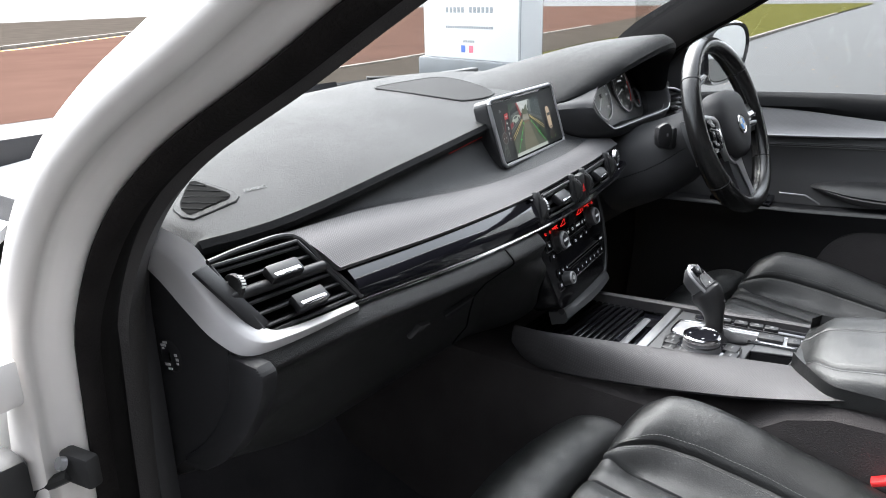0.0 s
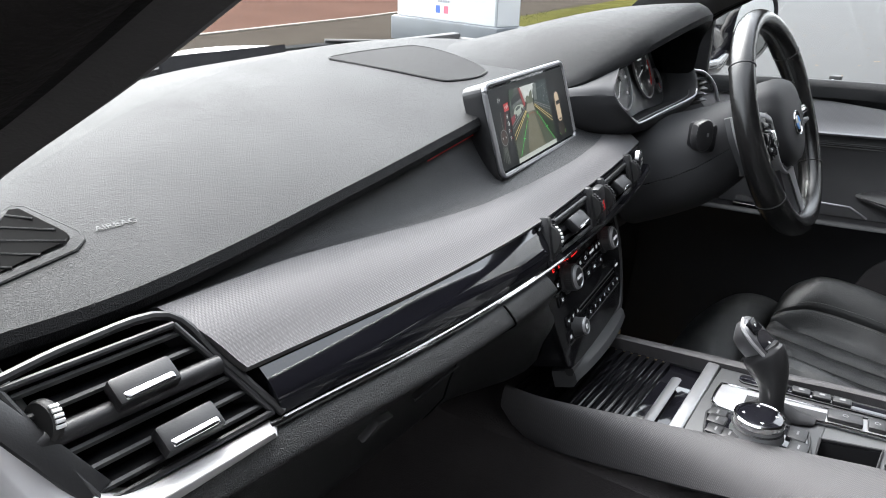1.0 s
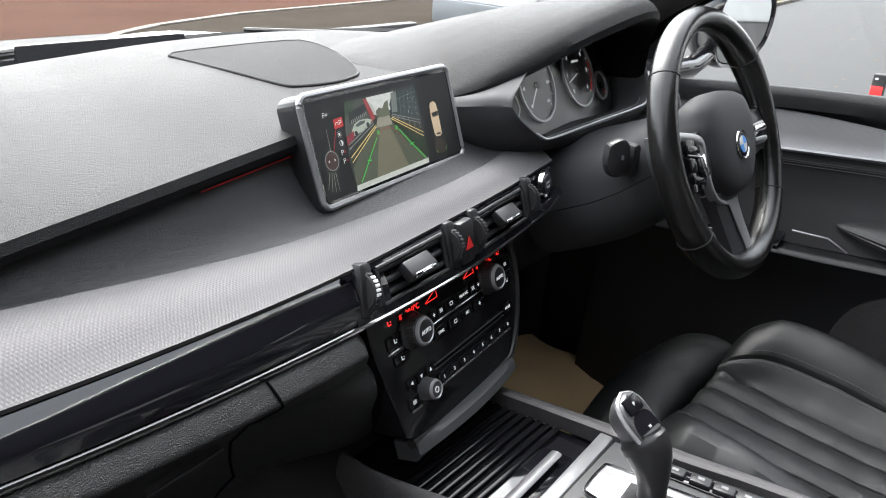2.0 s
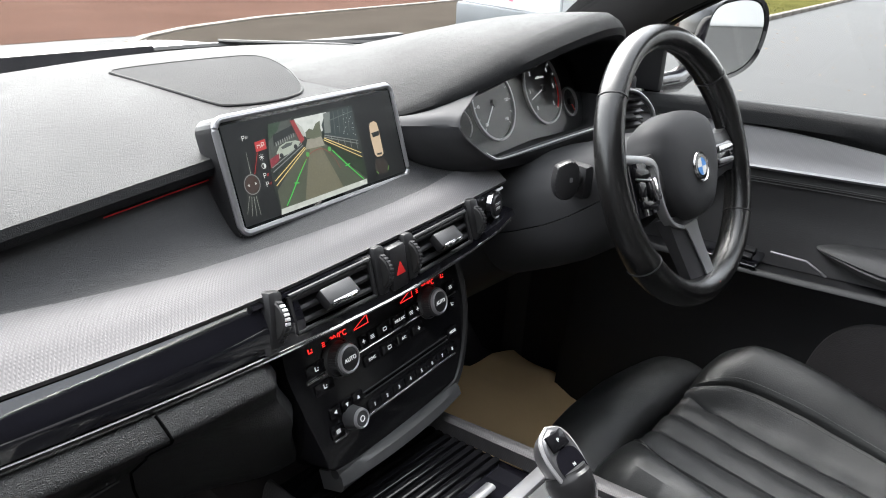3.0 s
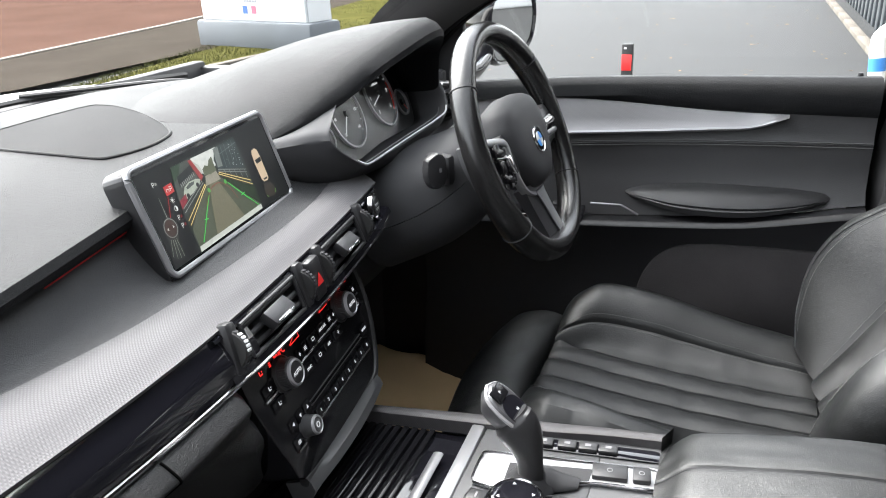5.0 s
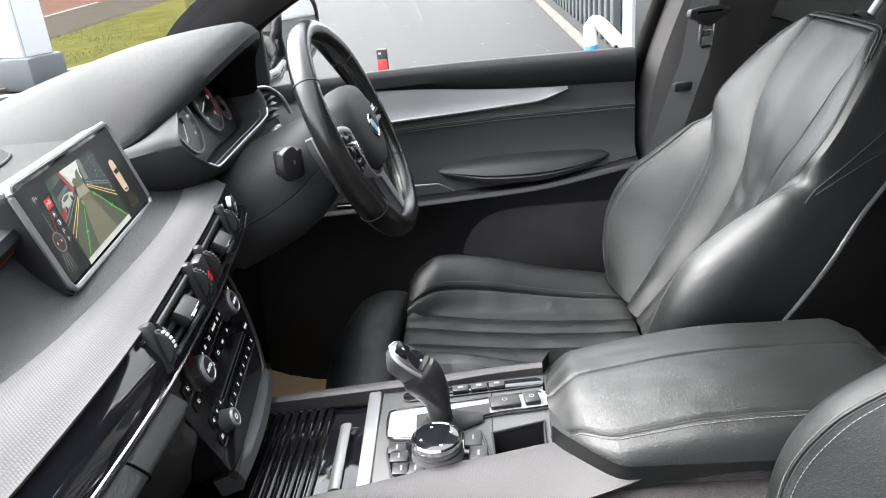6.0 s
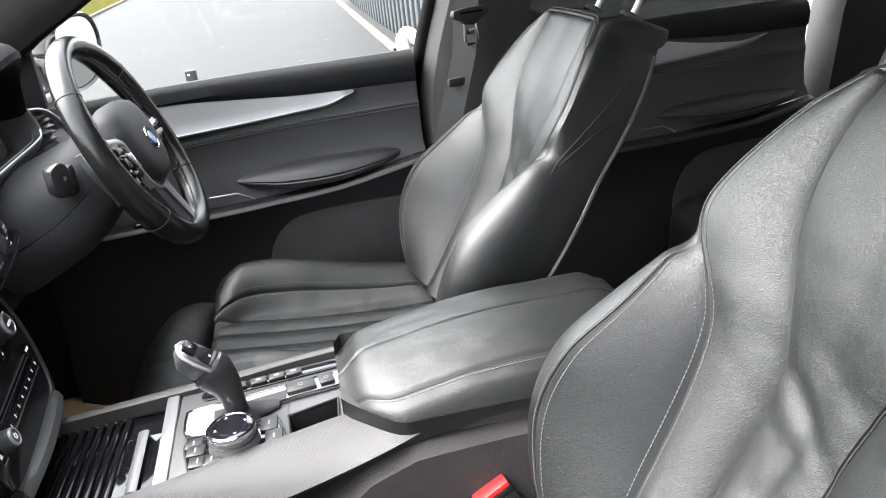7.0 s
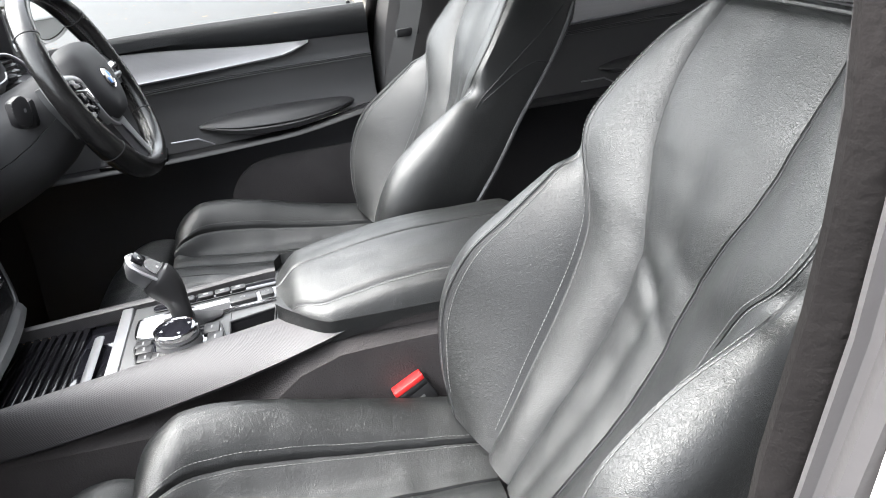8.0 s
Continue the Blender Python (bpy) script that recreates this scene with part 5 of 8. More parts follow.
for x, y, r in ((-0.094, 0.003, 0.052), (0.051, 0.004, 0.054), (0.127, -0.027, 0.023)):
    d = part("dial", revolve([(0, 0.0), (r - 0.001, 0.0)], 40, im @ pose(x, y, -0.006)), DIAL, IC)
    part("dial_ring", revolve([(r - 0.0020, 0.0), (r - 0.0020, 0.004), (r + 0.0010, 0.004), (r + 0.0010, 0.0)], 48, im @ pose(x, y, -0.006)), BRIGHTSATIN, d, "thin silver dial ring")
    n = 13 if r > 0.03 else 5
    for k in range(n):
        a = radians(225 - 270 * k / (n - 1))
        t = part("tick", rbox((0, 0, 0), (0.005 if r > 0.03 else 0.003, 0.0011, 0.0004), 0), LITPRINT, d)
        placed(t, origin_of(d), im @ pose(x, y, -0.005) @ pose(0, 0, 0, 0, 0, math.degrees(a)) @ pose(r * 0.88, 0, 0))
    na = radians(222 if x < 0.05 else -62)
    ne = part("needle", rbox((0, 0, 0), (r * 0.85, 0.0014, 0.0008), 0), RED if r < 0.03 else LITPRINT, d)
    placed(ne, origin_of(d), im @ pose(x, y, -0.003) @ pose(0, 0, 0, 0, 0, math.degrees(na) if x != 0.051 else 196) @ pose(r * 0.36, 0, 0))
    part("needle_hub", revolve([(0, 0.004), (0.005, 0.004), (0.006, 0.0)], 20, im @ pose(x, y, -0.005)), PLASTIC, d)
arc = [(0.051 + 0.048 * math.cos(radians(a)), 0.004 + 0.048 * math.sin(radians(a))) for a in range(-45, 21, 6)]
part("red_zone", tube([im @ Vector((x, y, -0.005)) for x, y in arc], 0.0012, 5), RED, IC)
for k in range(7):
    a = radians(225 - 270 * k / 6)
    lettering(str(k), 0.0095, im @ pose(0.051 + 0.037 * math.cos(a), 0.004 + 0.037 * math.sin(a), -0.0052), LITPRINT, IC)
for k in range(7):
    a = radians(225 - 270 * k / 6)
    lettering(str(k * 20 + 20), 0.0066, im @ pose(-0.094 + 0.037 * math.cos(a), 0.003 + 0.037 * math.sin(a), -0.0052), LITPRINT, IC)
part("gauge_arc", tube([im @ Vector((p.x, p.y, -0.005)) for p in smooth([(-0.166, 0.004), (-0.1585, -0.006), (-0.1565, -0.0185), (-0.161, -0.0265), (-0.168, -0.032)], 4)], 0.0011, 6), BRIGHTSATIN, IC, "thin silver arc of a side gauge")
# Lip tube in bright satin, with its edge highlight put into the colour.
part("lower_lip_highlight", tube([p + out_dir * 0.0012 for p in lip[10:34]], 0.0016, 6), BRIGHTSATIN, IC, "thin lower lip, brightened as its edge highlight")
part("inner_shelf", tube([p - out_dir * 0.014 + Vector((0, 0, 0.002)) for p in lip[11:34]], 0.0013, 6), PANELGREY, IC)
lettering("x1000r/min", 0.0056, im @ pose(0.051, 0.022, -0.0052), LITPRINT, IC)
cg = part("cluster_glass", prism([(p.x, p.y) for p in bez], 0.001, im @ pose(0, 0, 0.002)), CLUSTERGLASS, IC)
cg.visible_shadow = False

# ---- steering column ----
SCOL = thing("steering_column", (0.39, 0.0, 1.05), "black plastic steering column cowl with stalk", "steering column")
axis = Vector((0.0, 0.9285, -0.3714))
hub = Vector((0.400, -0.1194, 1.1605))


def wm_place(x, y, z):
    """A place in the steering wheel's own x, y, z."""
    return facing(hub, -1.3, 21.8) @ Vector((x, y, z))


def cowl_ring(t, w, h, dz, a0, a1, n, grow=0.0):
    """Part of a boxy ring round the column, from angle a0 to a1 in degrees."""
    c = hub + axis * t + Vector((-0.006, 0, dz))
    out = []
    for a in spread(radians(a0), radians(a1), n):
        ca, sa_ = math.cos(a), math.sin(a)
        r = (abs(ca) ** 2.8 + abs(sa_) ** 2.8) ** (-1 / 2.8)
        out.append(c + Vector((1, 0, 0)) * ((w + grow) * r * ca) + Vector((0, 0.3714, 0.9285)) * ((h + grow) * r * sa_))
    return out


COWL = ((0.040, 0.058, 0.050, -0.004), (0.050, 0.070, 0.058, -0.006), (0.075, 0.098, 0.068, -0.014), (0.100, 0.112, 0.075, -0.022), (0.135, 0.120, 0.080, -0.028), (0.180, 0.126, 0.084, -0.030), (0.240, 0.130, 0.088, -0.030))
part("cowl", thick(loft([cowl_ring(*r, -6, 186, 24) for r in COWL]), 0.004), MATT, SCOL, "moulded black upper column cowl")
part("lower_cowl", thick(loft([cowl_ring(*r, 187, 353, 24, 0.0015) for r in COWL]), 0.004), MATT, SCOL, "black lower column cowl")
part("cowl_front", loft([cowl_ring(*COWL[0], 0, 360, 33), [hub + axis * 0.036] * 33]), SOFT, SCOL)
part("stalk_recess", rbox((0.290, -0.030, 1.143), (0.020, 0.044, 0.046), 0.008, (0, 0, -8)), SOFT, SCOL)
part("stalk", tube(smooth([(0.310, -0.026, 1.140), (0.275, -0.034, 1.147), (0.246, -0.040, 1.152)], 5), lambda t: 0.011 + 0.002 * t, 12), PLASTIC, SCOL, "wiper stalk")
cap_ = part("stalk_end", prism([(p.x, p.y) for p in smooth([(-0.014, 0.020), (0.004, 0.026), (0.015, 0.018), (0.016, -0.008), (0.006, -0.022), (-0.010, -0.020), (-0.017, -0.002), (-0.014, 0.020)], 4)[:-1]], 0.016, facing((0.245, -0.036, 1.153), -32, 4), 0.004), PLASTIC, SCOL, "moulded stalk end")
part("print_bar", prism(rounded(0.004, 0.006, 0.001), 0.0004, facing((0.245, -0.036, 1.153), -32, 4) @ pose(0.004, 0.003, 0.0164)), DIMPRINT, cap_)
sp = part("switch_plate", prism(rounded(0.056, 0.044, 0.006), 0.004, facing((0.304, 0.000, 1.058), -34, -18), 0.001), SOFT, SCOL, "column adjuster plate")
part("adjuster_switch", rbox((0.296, -0.008, 1.055), (0.018, 0.020, 0.015), 0.004, (0, 0, -34)), PLASTIC, sp)
for s in (-1, 1):
    rows = []
    for v in spread(0, 1, 14):
        y = 0.036 - 0.094 * v
        r = 0.142 - 0.012 * abs(v - 0.35) - 0.020 * v * v
        rows.append([wm_place(s * (r - d), y, z) for d, z in ((0.0, -0.030), (0.004, -0.026), (0.010, -0.028), (0.034 * math.sin(math.pi * min(1, 0.12 + 0.88 * v)) + 0.006, -0.036), (0.034 * math.sin(math.pi * min(1, 0.12 + 0.88 * v)) + 0.006, -0.046), (0.0, -0.040))])
    pd = part("shift_paddle", loft(rows, ring=True, caps=True), PANELGREY, SCOL, "dark grey shift paddle with a silver edge")
    part("paddle_edge", tube([r[0].lerp(r[1], 0.4) for r in rows], 0.0042, 8, flat=0.8), BRIGHTSATIN, pd, "bright silver paddle edge")

# ---- steering wheel ----
SW = thing("steering_wheel", tuple(hub), "black leather three-spoke steering wheel with silver trim", "steering wheel")
wm = facing(hub, -1.3, 21.8)
R0, R1 = 0.1687, 0.0165


def rim_pt(a, b, extra=0.0):
    r = R1 + extra + 0.0025 * max(0, math.cos(radians(2 * (a - 40)))) ** 2 + 0.0020 * max(0, -math.sin(radians(a))) ** 2
    rad = R0 + r * 0.95 * math.cos(b)
    return wm @ Vector((rad * math.cos(radians(a)), rad * math.sin(radians(a)), r * 1.15 * math.sin(b)))


part("rim", loft([[rim_pt(a, 2 * math.pi * k / 16) for k in range(16)] for a in range(0, 360, 4)], ring=True, loop=True), WHEELHIDE, SW, "worn glossy leather rim")
for a in (38, 142, 215, 325):
    part("rim_seam", tube([rim_pt(a, 2 * math.pi * k / 20, 0.0002) for k in range(20)], 0.0009, 6, loop=True), SOFT, SW)
pad = smooth([(-0.078, 0.028), (-0.060, 0.058), (0.0, 0.068), (0.060, 0.058), (0.078, 0.028), (0.072, -0.02), (0.040, -0.062), (0.0, -0.070), (-0.040, -0.062), (-0.072, -0.02), (-0.078, 0.028)], 5)[:-1]
rows = [[wm @ Vector((p.x * s, p.y * s, h)) for p in pad] for s, h in ((0.9, -0.035), (1.03, -0.018), (1.04, 0.000), (1.01, 0.010), (0.94, 0.0175), (0.82, 0.022), (0.62, 0.0245), (0.3, 0.026), (0.02, 0.026))]
part("hub_pad", loft(rows, ring=True, caps=True), MATT, SW, "black airbag cover")
em = part("roundel", revolve([(0, 0.004), (0.0165, 0.004), (0.019, 0.002), (0.0195, 0.0)], 36, wm @ pose(0, -0.006, 0.0240)), PIANO, SW, "round badge")
part("badge_ring", revolve([(0.0182, 0.003), (0.0190, 0.0046), (0.0198, 0.003)], 36, wm @ pose(0, -0.006, 0.0240)), CHROME, em)
for k in range(4):
    q = [(0, 0)] + [(0.0115 * math.cos(radians(90 * k + 15 * i)), 0.0115 * math.sin(radians(90 * k + 15 * i))) for i in range(7)]
    part("badge_quarter", prism(q, 0.0006, wm @ pose(0, -0.006, 0.0282)), material("badge_blue", (0.03, 0.22, 0.62), 0.3) if k % 2 == 0 else PAINT, em)
for s in (-1, 1):
    rows = []
    for t, w, z in ((0.066, 0.034, 0.002), (0.095, 0.030, 0.002), (0.125, 0.027, -0.001), (0.162, 0.032, -0.006)):
        rows.append([wm @ Vector((s * t, y, z + 0.010 - 6.0 * (y + 0.004) ** 2)) for y in spread(-0.004 + w, -0.004 - w, 9)] + [wm @ Vector((s * t, y, z - 0.014)) for y in spread(-0.004 - w, -0.004 + w, 4)])
    sk = part("side_spoke", loft(rows, ring=True, caps=True), PLASTIC, SW)
    if s < 0:
        line = smooth([(-0.152, 0.0335, 0.008), (-0.124, 0.0275, 0.011), (-0.098, 0.0205, 0.012), (-0.0855, 0.012, 0.012), (-0.085, -0.013, 0.011), (-0.077, -0.044, 0.009), (-0.062, -0.064, 0.007), (-0.042, -0.0745, 0.006), (-0.026, -0.078, 0.005)], 6)
        rows = []
        for i_, p in enumerate(line):
            q = line[min(i_ + 1, len(line) - 1)] - line[max(i_ - 1, 0)]
            side = Vector((-q.y, q.x, 0)).normalized()
            w = 0.0052 - 0.0022 * bump01(i_ / (len(line) - 1), 0.25, 0.5)
            rows.append([wm @ (p + side * w + Vector((0, 0, dz))) for w, dz in ((-w, -0.012), (-w, -0.001), (-w * 0.6, 0.0006), (w * 0.6, 0.0006), (w, -0.001), (w, -0.012))])
        part("spoke_trim", loft(rows, ring=True, caps=True), SPOKESILVER, sk, "bright silver trim curving round the hub")
        rows = [[wm @ Vector((x, y, z)) for x, z in ((-0.152, -0.012), (-0.152, 0.004), (-0.143, 0.0095), (-0.118, 0.012), (-0.098, 0.010), (-0.089 + 0.10 * max(0, -0.02 - y), 0.006), (-0.089, -0.012))] for y in (0.024, 0.020, 0.008, -0.010, -0.026, -0.036, -0.041)]
        part("button_pod", loft(rows, ring=True, caps=True), PIANO, sk, "gloss black button pod")
        for x, y, w, h, turn in ((-0.124, 0.010, 0.036, 0.012, -14), (-0.131, -0.008, 0.018, 0.018, -8), (-0.110, -0.011, 0.016, 0.022, 12), (-0.120, -0.029, 0.034, 0.010, -14)):
            placed(part("button", rbox((0, 0, 0), (w, h, 0.006), 0.0025), GLOSSPANEL, sk), origin_of(sk), wm @ pose(x, y, 0.0125, 0, 0, turn))
        placed(part("rocker", rbox((0, 0, 0), (0.012, 0.030, 0.007), 0.0033), CHROME, sk, "chrome roller"), origin_of(sk), wm @ pose(-0.103, -0.013, 0.015, 0, 0, 14))
        placed(part("button_edge", rbox((0, 0, 0), (0.040, 0.0022, 0.003), 0.001), SATIN, sk), origin_of(sk), wm @ pose(-0.122, 0.002, 0.0145, 0, 0, -14))
    else:
        part("button_pod", prism(rounded(0.064, 0.034, 0.010), 0.012, wm @ pose(0.104, -0.006, 0.002), 0.004), PIANO, sk, "gloss black button pod")
        placed(part("rocker", rbox((0, 0, 0), (0.046, 0.010, 0.006), 0.003), CHROME, sk), origin_of(sk), wm @ pose(0.106, 0.002, 0.015, 0, 0, -4))
        placed(part("button_bar", rbox((0, 0, 0), (0.046, 0.007, 0.005), 0.002), SATIN, sk), origin_of(sk), wm @ pose(0.104, -0.014, 0.014, 0, 0, -4))
rows = []
for t, a_, b_, z in ((0.060, -0.066, 0.030, 0.006), (0.078, -0.058, 0.014, 0.004), (0.100, -0.048, 0.018, 0.002), (0.130, -0.036, 0.026, 0.001), (0.158, -0.026, 0.036, 0.001)):
    rows.append([wm @ Vector((a_ + (b_ - a_) * u, -t, z - 0.003 * (2 * u - 1) ** 2)) for u in spread(0, 1, 8)] + [wm @ Vector((a_ + (b_ - a_) * u, -t, -0.016)) for u in spread(1, 0, 4)])
ls = part("lower_spoke", loft(rows, ring=True, caps=True), DARKSATIN, SW, "dark satin lower spoke")
rows = [[wm @ Vector((a_ + (b_ - a_) * u, -t, z + 0.0012 * math.sin(math.pi * u))) for u in spread(0, 1, 6)] for t, a_, b_, z in ((0.0745, -0.036, 0.002, 0.0065), (0.084, -0.027, 0.003, 0.0060), (0.110, -0.013, 0.012, 0.0048), (0.140, 0.001, 0.024, 0.004), (0.156, 0.007, 0.031, 0.004), (0.163, 0.010, 0.031, 0.004))]
part("spoke_insert", thick(loft(rows), 0.002), SPOKESILVER, ls, "brushed silver lower spoke insert")
part("rim_stitching", tube([rim_pt(a, math.pi + (0.09 if k % 2 else -0.09), 0.0004) for k, a in enumerate(spread(-50, 230, 260))], 0.0006, 4), STITCH, SW, "grey cross stitching inside the rim")
bd = part("badge", rbox((0, 0, 0), (0.011, 0.007, 0.0016), 0.0004), SATIN, ls, "small silver badge with a red stripe")
placed(bd, hub, wm @ pose(0.004, -0.166, 0.0188))
placed(part("badge_stripe", rbox((0, 0, 0), (0.0022, 0.0062, 0.0006), 0), RED, bd), origin_of(bd), wm @ pose(0.0062, -0.166, 0.0198))

# driver-side end vent between dash and door
ev = part("end_vent", rbox((0.648, 0.124, 1.158), (0.100, 0.05, 0.070), 0.008, (0, 0, -16)), SOFT, DB, "black end air vent")
for k in range(5):
    part("slat", rbox((0.645, 0.095, 1.136 + 0.0115 * k), (0.078, 0.014, 0.0035), 0.001, (15, 0, -16)), PLASTIC, ev)
part("vent_tab", rbox((0.640, 0.086, 1.152), (0.026, 0.014, 0.008), 0.002, (20, 0, -16)), PLASTIC, ev)
part("vent_blade", tube(smooth([(0.640, 0.104, 1.197), (0.668, 0.088, 1.190), (0.688, 0.070, 1.165), (0.692, 0.058, 1.134)], 6), lambda t: 0.0062 - 0.002 * abs(t - 0.5), 10, flat=0.6), BRIGHTSATIN, ev, "curved silver vent blade")
part("vent_trim", prism([(-0.012, -0.004), (0.016, 0.002), (0.020, -0.016), (-0.004, -0.022)], 0.012, facing((0.600, 0.074, 1.128), -14, 10), 0.002), BRIGHTSATIN, ev, "silver corner trim")

# ---- centre console ----
CC = thing("centre_console", (-0.02, -0.3, 0.5), "dark centre console with silver trim rails", "console")
XM = -0.022
rows = []
for y in spread(0.62, -1.02, 30):
    h = 0.812 + 0.058 * bump01(-y, 0.34, 0.43)
    wl_ = 0.140 - 0.02 * bump01(-y, 0.25, 0.6)
    rows.append([(XM - wl_ - 0.030, y, 0.45), (XM - wl_ - 0.018, y, 0.62), (XM - wl_ - 0.006, y, 0.74), (XM - wl_, y, h - 0.045), (XM - wl_ + 0.004, y, h - 0.012), (XM - wl_ + 0.02, y, h), (XM + wl_ - 0.02, y, h), (XM + wl_ - 0.004, y, h - 0.012), (XM + wl_, y, h - 0.045), (XM + wl_ + 0.006, y, 0.74), (XM + wl_ + 0.018, y, 0.62), (XM + wl_ + 0.03, y, 0.45)])
part("body", loft(rows, ring=True, caps=True), CLOTH, CC, "dark felt-covered console sides")
# silver rails along both sides: a narrow top, then a face that rolls down and outward; both run slightly towards the driver
rail_in_l = table([-0.520, -0.45, -0.38, -0.32, -0.241, -0.172, -0.13, 0.0, 0.055], [-0.078, -0.056, -0.056, -0.069, -0.087, -0.107, -0.116, -0.146, -0.146])
rail_out_l = table([-0.520, -0.505, -0.48, -0.46, -0.42, -0.36, -0.3, -0.16, 0.0, 0.055], [-0.096, -0.110, -0.122, -0.130, -0.140, -0.147, -0.153, -0.158, -0.163, -0.158])
rail_low_l = table([-0.520, -0.505, -0.46, -0.42, -0.36, -0.3, -0.16, -0.02, 0.03, 0.055], [0.893, 0.888, 0.883, 0.876, 0.863, 0.852, 0.829, 0.815, 0.824, 0.846])
rail_in_r = table([-0.46, -0.375, -0.308, -0.245, -0.15, 0.0, 0.055], [0.118, 0.112, 0.105, 0.094, 0.085, 0.070, 0.066])
rail_out_r = table([-0.46, -0.379, -0.309, -0.236, -0.146, 0.0, 0.055], [0.142, 0.138, 0.134, 0.127, 0.119, 0.098, 0.090])
for s, y1 in ((-1, -0.519), (1, -0.46)):
    rows = []
    for i in range(48):
        y = 0.055 + (y1 - 0.055) * math.sin(math.pi / 2 * i / 47)
        z = 0.872 + 0.012 * (0.055 - y) / 0.57 + (0.010 * bump01(-y, 0.38, 0.50) if s < 0 else 0.0)
        xi, xo, zl = (rail_in_l(y), rail_out_l(y), rail_low_l(y)) if s < 0 else (rail_in_r(y), rail_out_r(y), z - 0.022)
        xc, zc = xi + (xo - xi) * 0.68, z + 0.0015
        r = [(xi - s * 0.004, y, z - 0.020), (xi - s * 0.003, y, z - 0.002), (xi, y, z)]
        for t in spread(0.15, 1.0, 8):
            r.append((((1 - t) ** 2) * xi + 2 * t * (1 - t) * xc + t * t * xo, y, ((1 - t) ** 2) * z + 2 * t * (1 - t) * zc + t * t * zl))
        r += [(xo - s * 0.003, y, zl - 0.005), (xo - s * 0.012, y, min(zl - 0.006, z - 0.020))]
        rows.append(r)
    # The darkened aluminium copy holds down glare on the rail.
    part("trim_rail", loft(rows, ring=True, caps=True), DARKENEDSILVER, CC, "finely hatched aluminium console rail")
# ribbed roller cover
rc = part("roller_cover", prism([(-0.140, 0.055), (0.066, 0.055), (0.084, -0.146), (-0.110, -0.146)], 0.010, pose(0, 0, 0.841), 0.002), PIANO, CC, "ribbed black roller cover")
for k in range(13):
    y = 0.050 - 0.0118 * k
    xa, xb = rail_in_l(y) + 0.007, rail_in_r(y) - 0.005
    part("slat", rbox(((xa + xb) / 2, y, 0.853), (xb - xa, 0.0086, 0.009), 0.0022), GLOSSPANEL, rc)
part("pull_bar", tube([(-0.098, -0.1225, 0.860), (0.026, -0.1185, 0.860)], 0.0075, 10, flat=0.5), SATIN, rc, "bright pull bar")
part("cross_bar", rbox((-0.0115, -0.1555, 0.864), (0.196, 0.018, 0.016), 0.004, (0, 0, 2)), SATIN, CC, "satin silver cross bar")


# selector panel with an open tray
TRAY = [(-0.018, -0.308), (0.002, -0.373), (-0.052, -0.371), (-0.067, -0.310)]
left_ = [(rail_in_l(y) + 0.002, y) for y in (-0.394, -0.371, -0.340, -0.310)]
sp = part("selector_panel", prism([(rail_in_l(y) + 0.002, y) for y in (-0.310, -0.270, -0.230, -0.165)] + [(0.084, -0.163), (0.094, -0.25), (0.104, -0.310), (0.0, -0.3085)], 0.056, pose(0, 0, 0.812), 0.0015), PANELGREY, CC, "dark grey selector surround")
part("tray_surround", merged(prism([(-0.018, -0.3085), (0.104, -0.3105), (0.114, -0.394), (0.006, -0.394), (0.002, -0.373)], 0.0556, pose(0, 0, 0.812)), prism([TRAY[3], TRAY[2], left_[1], left_[2], left_[3]], 0.0556, pose(0, 0, 0.812)), prism([TRAY[2], TRAY[1], (0.006, -0.394), left_[0], left_[1]], 0.0554, pose(0, 0, 0.812))), PANELGREY, sp)
# Shallow floor coloured near-black, as if shaded by a deeper tray.
tray = part("tray", prism(TRAY, 0.006, pose(0, 0, 0.808)), SHADEBLACK, CC, "small dark open tray")
part("tray_wall", thick(loft([[(x, y, 0.8665) for x, y in TRAY + TRAY[:1]], [(x, y, 0.813) for x, y in TRAY + TRAY[:1]]]), 0.0015), SOFT, tray)
part("tray_rim", tube([(x, y, 0.8690) for x, y in TRAY], 0.0024, 8, loop=True), SOFT, tray, "soft black tray rim")
gate = [(p.x, p.y) for p in smooth([(-0.022, -0.186), (-0.016, -0.178), (0.024, -0.176), (0.036, -0.184), (0.044, -0.240), (0.060, -0.350), (0.062, -0.376), (0.054, -0.386), (0.036, -0.386), (0.028, -0.374), (0.018, -0.306), (0.000, -0.272), (-0.024, -0.258), (-0.026, -0.230), (-0.022, -0.186)], 4)[:-1]]
part("selector_plate", prism(gate, 0.0040, pose(0, 0, 0.8675), 0.0012), BRIGHTSATIN, sp, "satin silver plate round the gear selector")
part("plate_rim", tube([(x, y, 0.8722) for x, y in gate], 0.0016, 6, loop=True), CHROME, sp, "thin bright plate rim")
part("gate_opening", prism([(-0.018, -0.214), (0.024, -0.212), (0.034, -0.262), (0.042, -0.306), (0.022, -0.306), (0.008, -0.280), (-0.014, -0.262)], 0.0012, pose(0, 0, 0.8712)), SOFT, sp)
for y, x, l, w in ((-0.326, 0.040, 0.040, 0.024), (-0.361, 0.0455, 0.020, 0.024)):
    b = part("button", rbox((x, y, 0.8745), (w, l, 0.007), 0.002, (0, 0, 8)), PLASTIC, sp)
    part("symbol", revolve([(0.0025, 0), (0.0025, 0.0004), (0.0034, 0.0004), (0.0034, 0)], 16, pose(x, y, 0.8781)), DIMPRINT, b)
SWT = pose(0.0795, -0.285, 0.8675, 0, 0, 7)
part("switch_tray", prism(rounded(0.021, 0.190, 0.009), 0.0024, SWT, 0.0008), PIANO, sp, "gloss black switch tray")
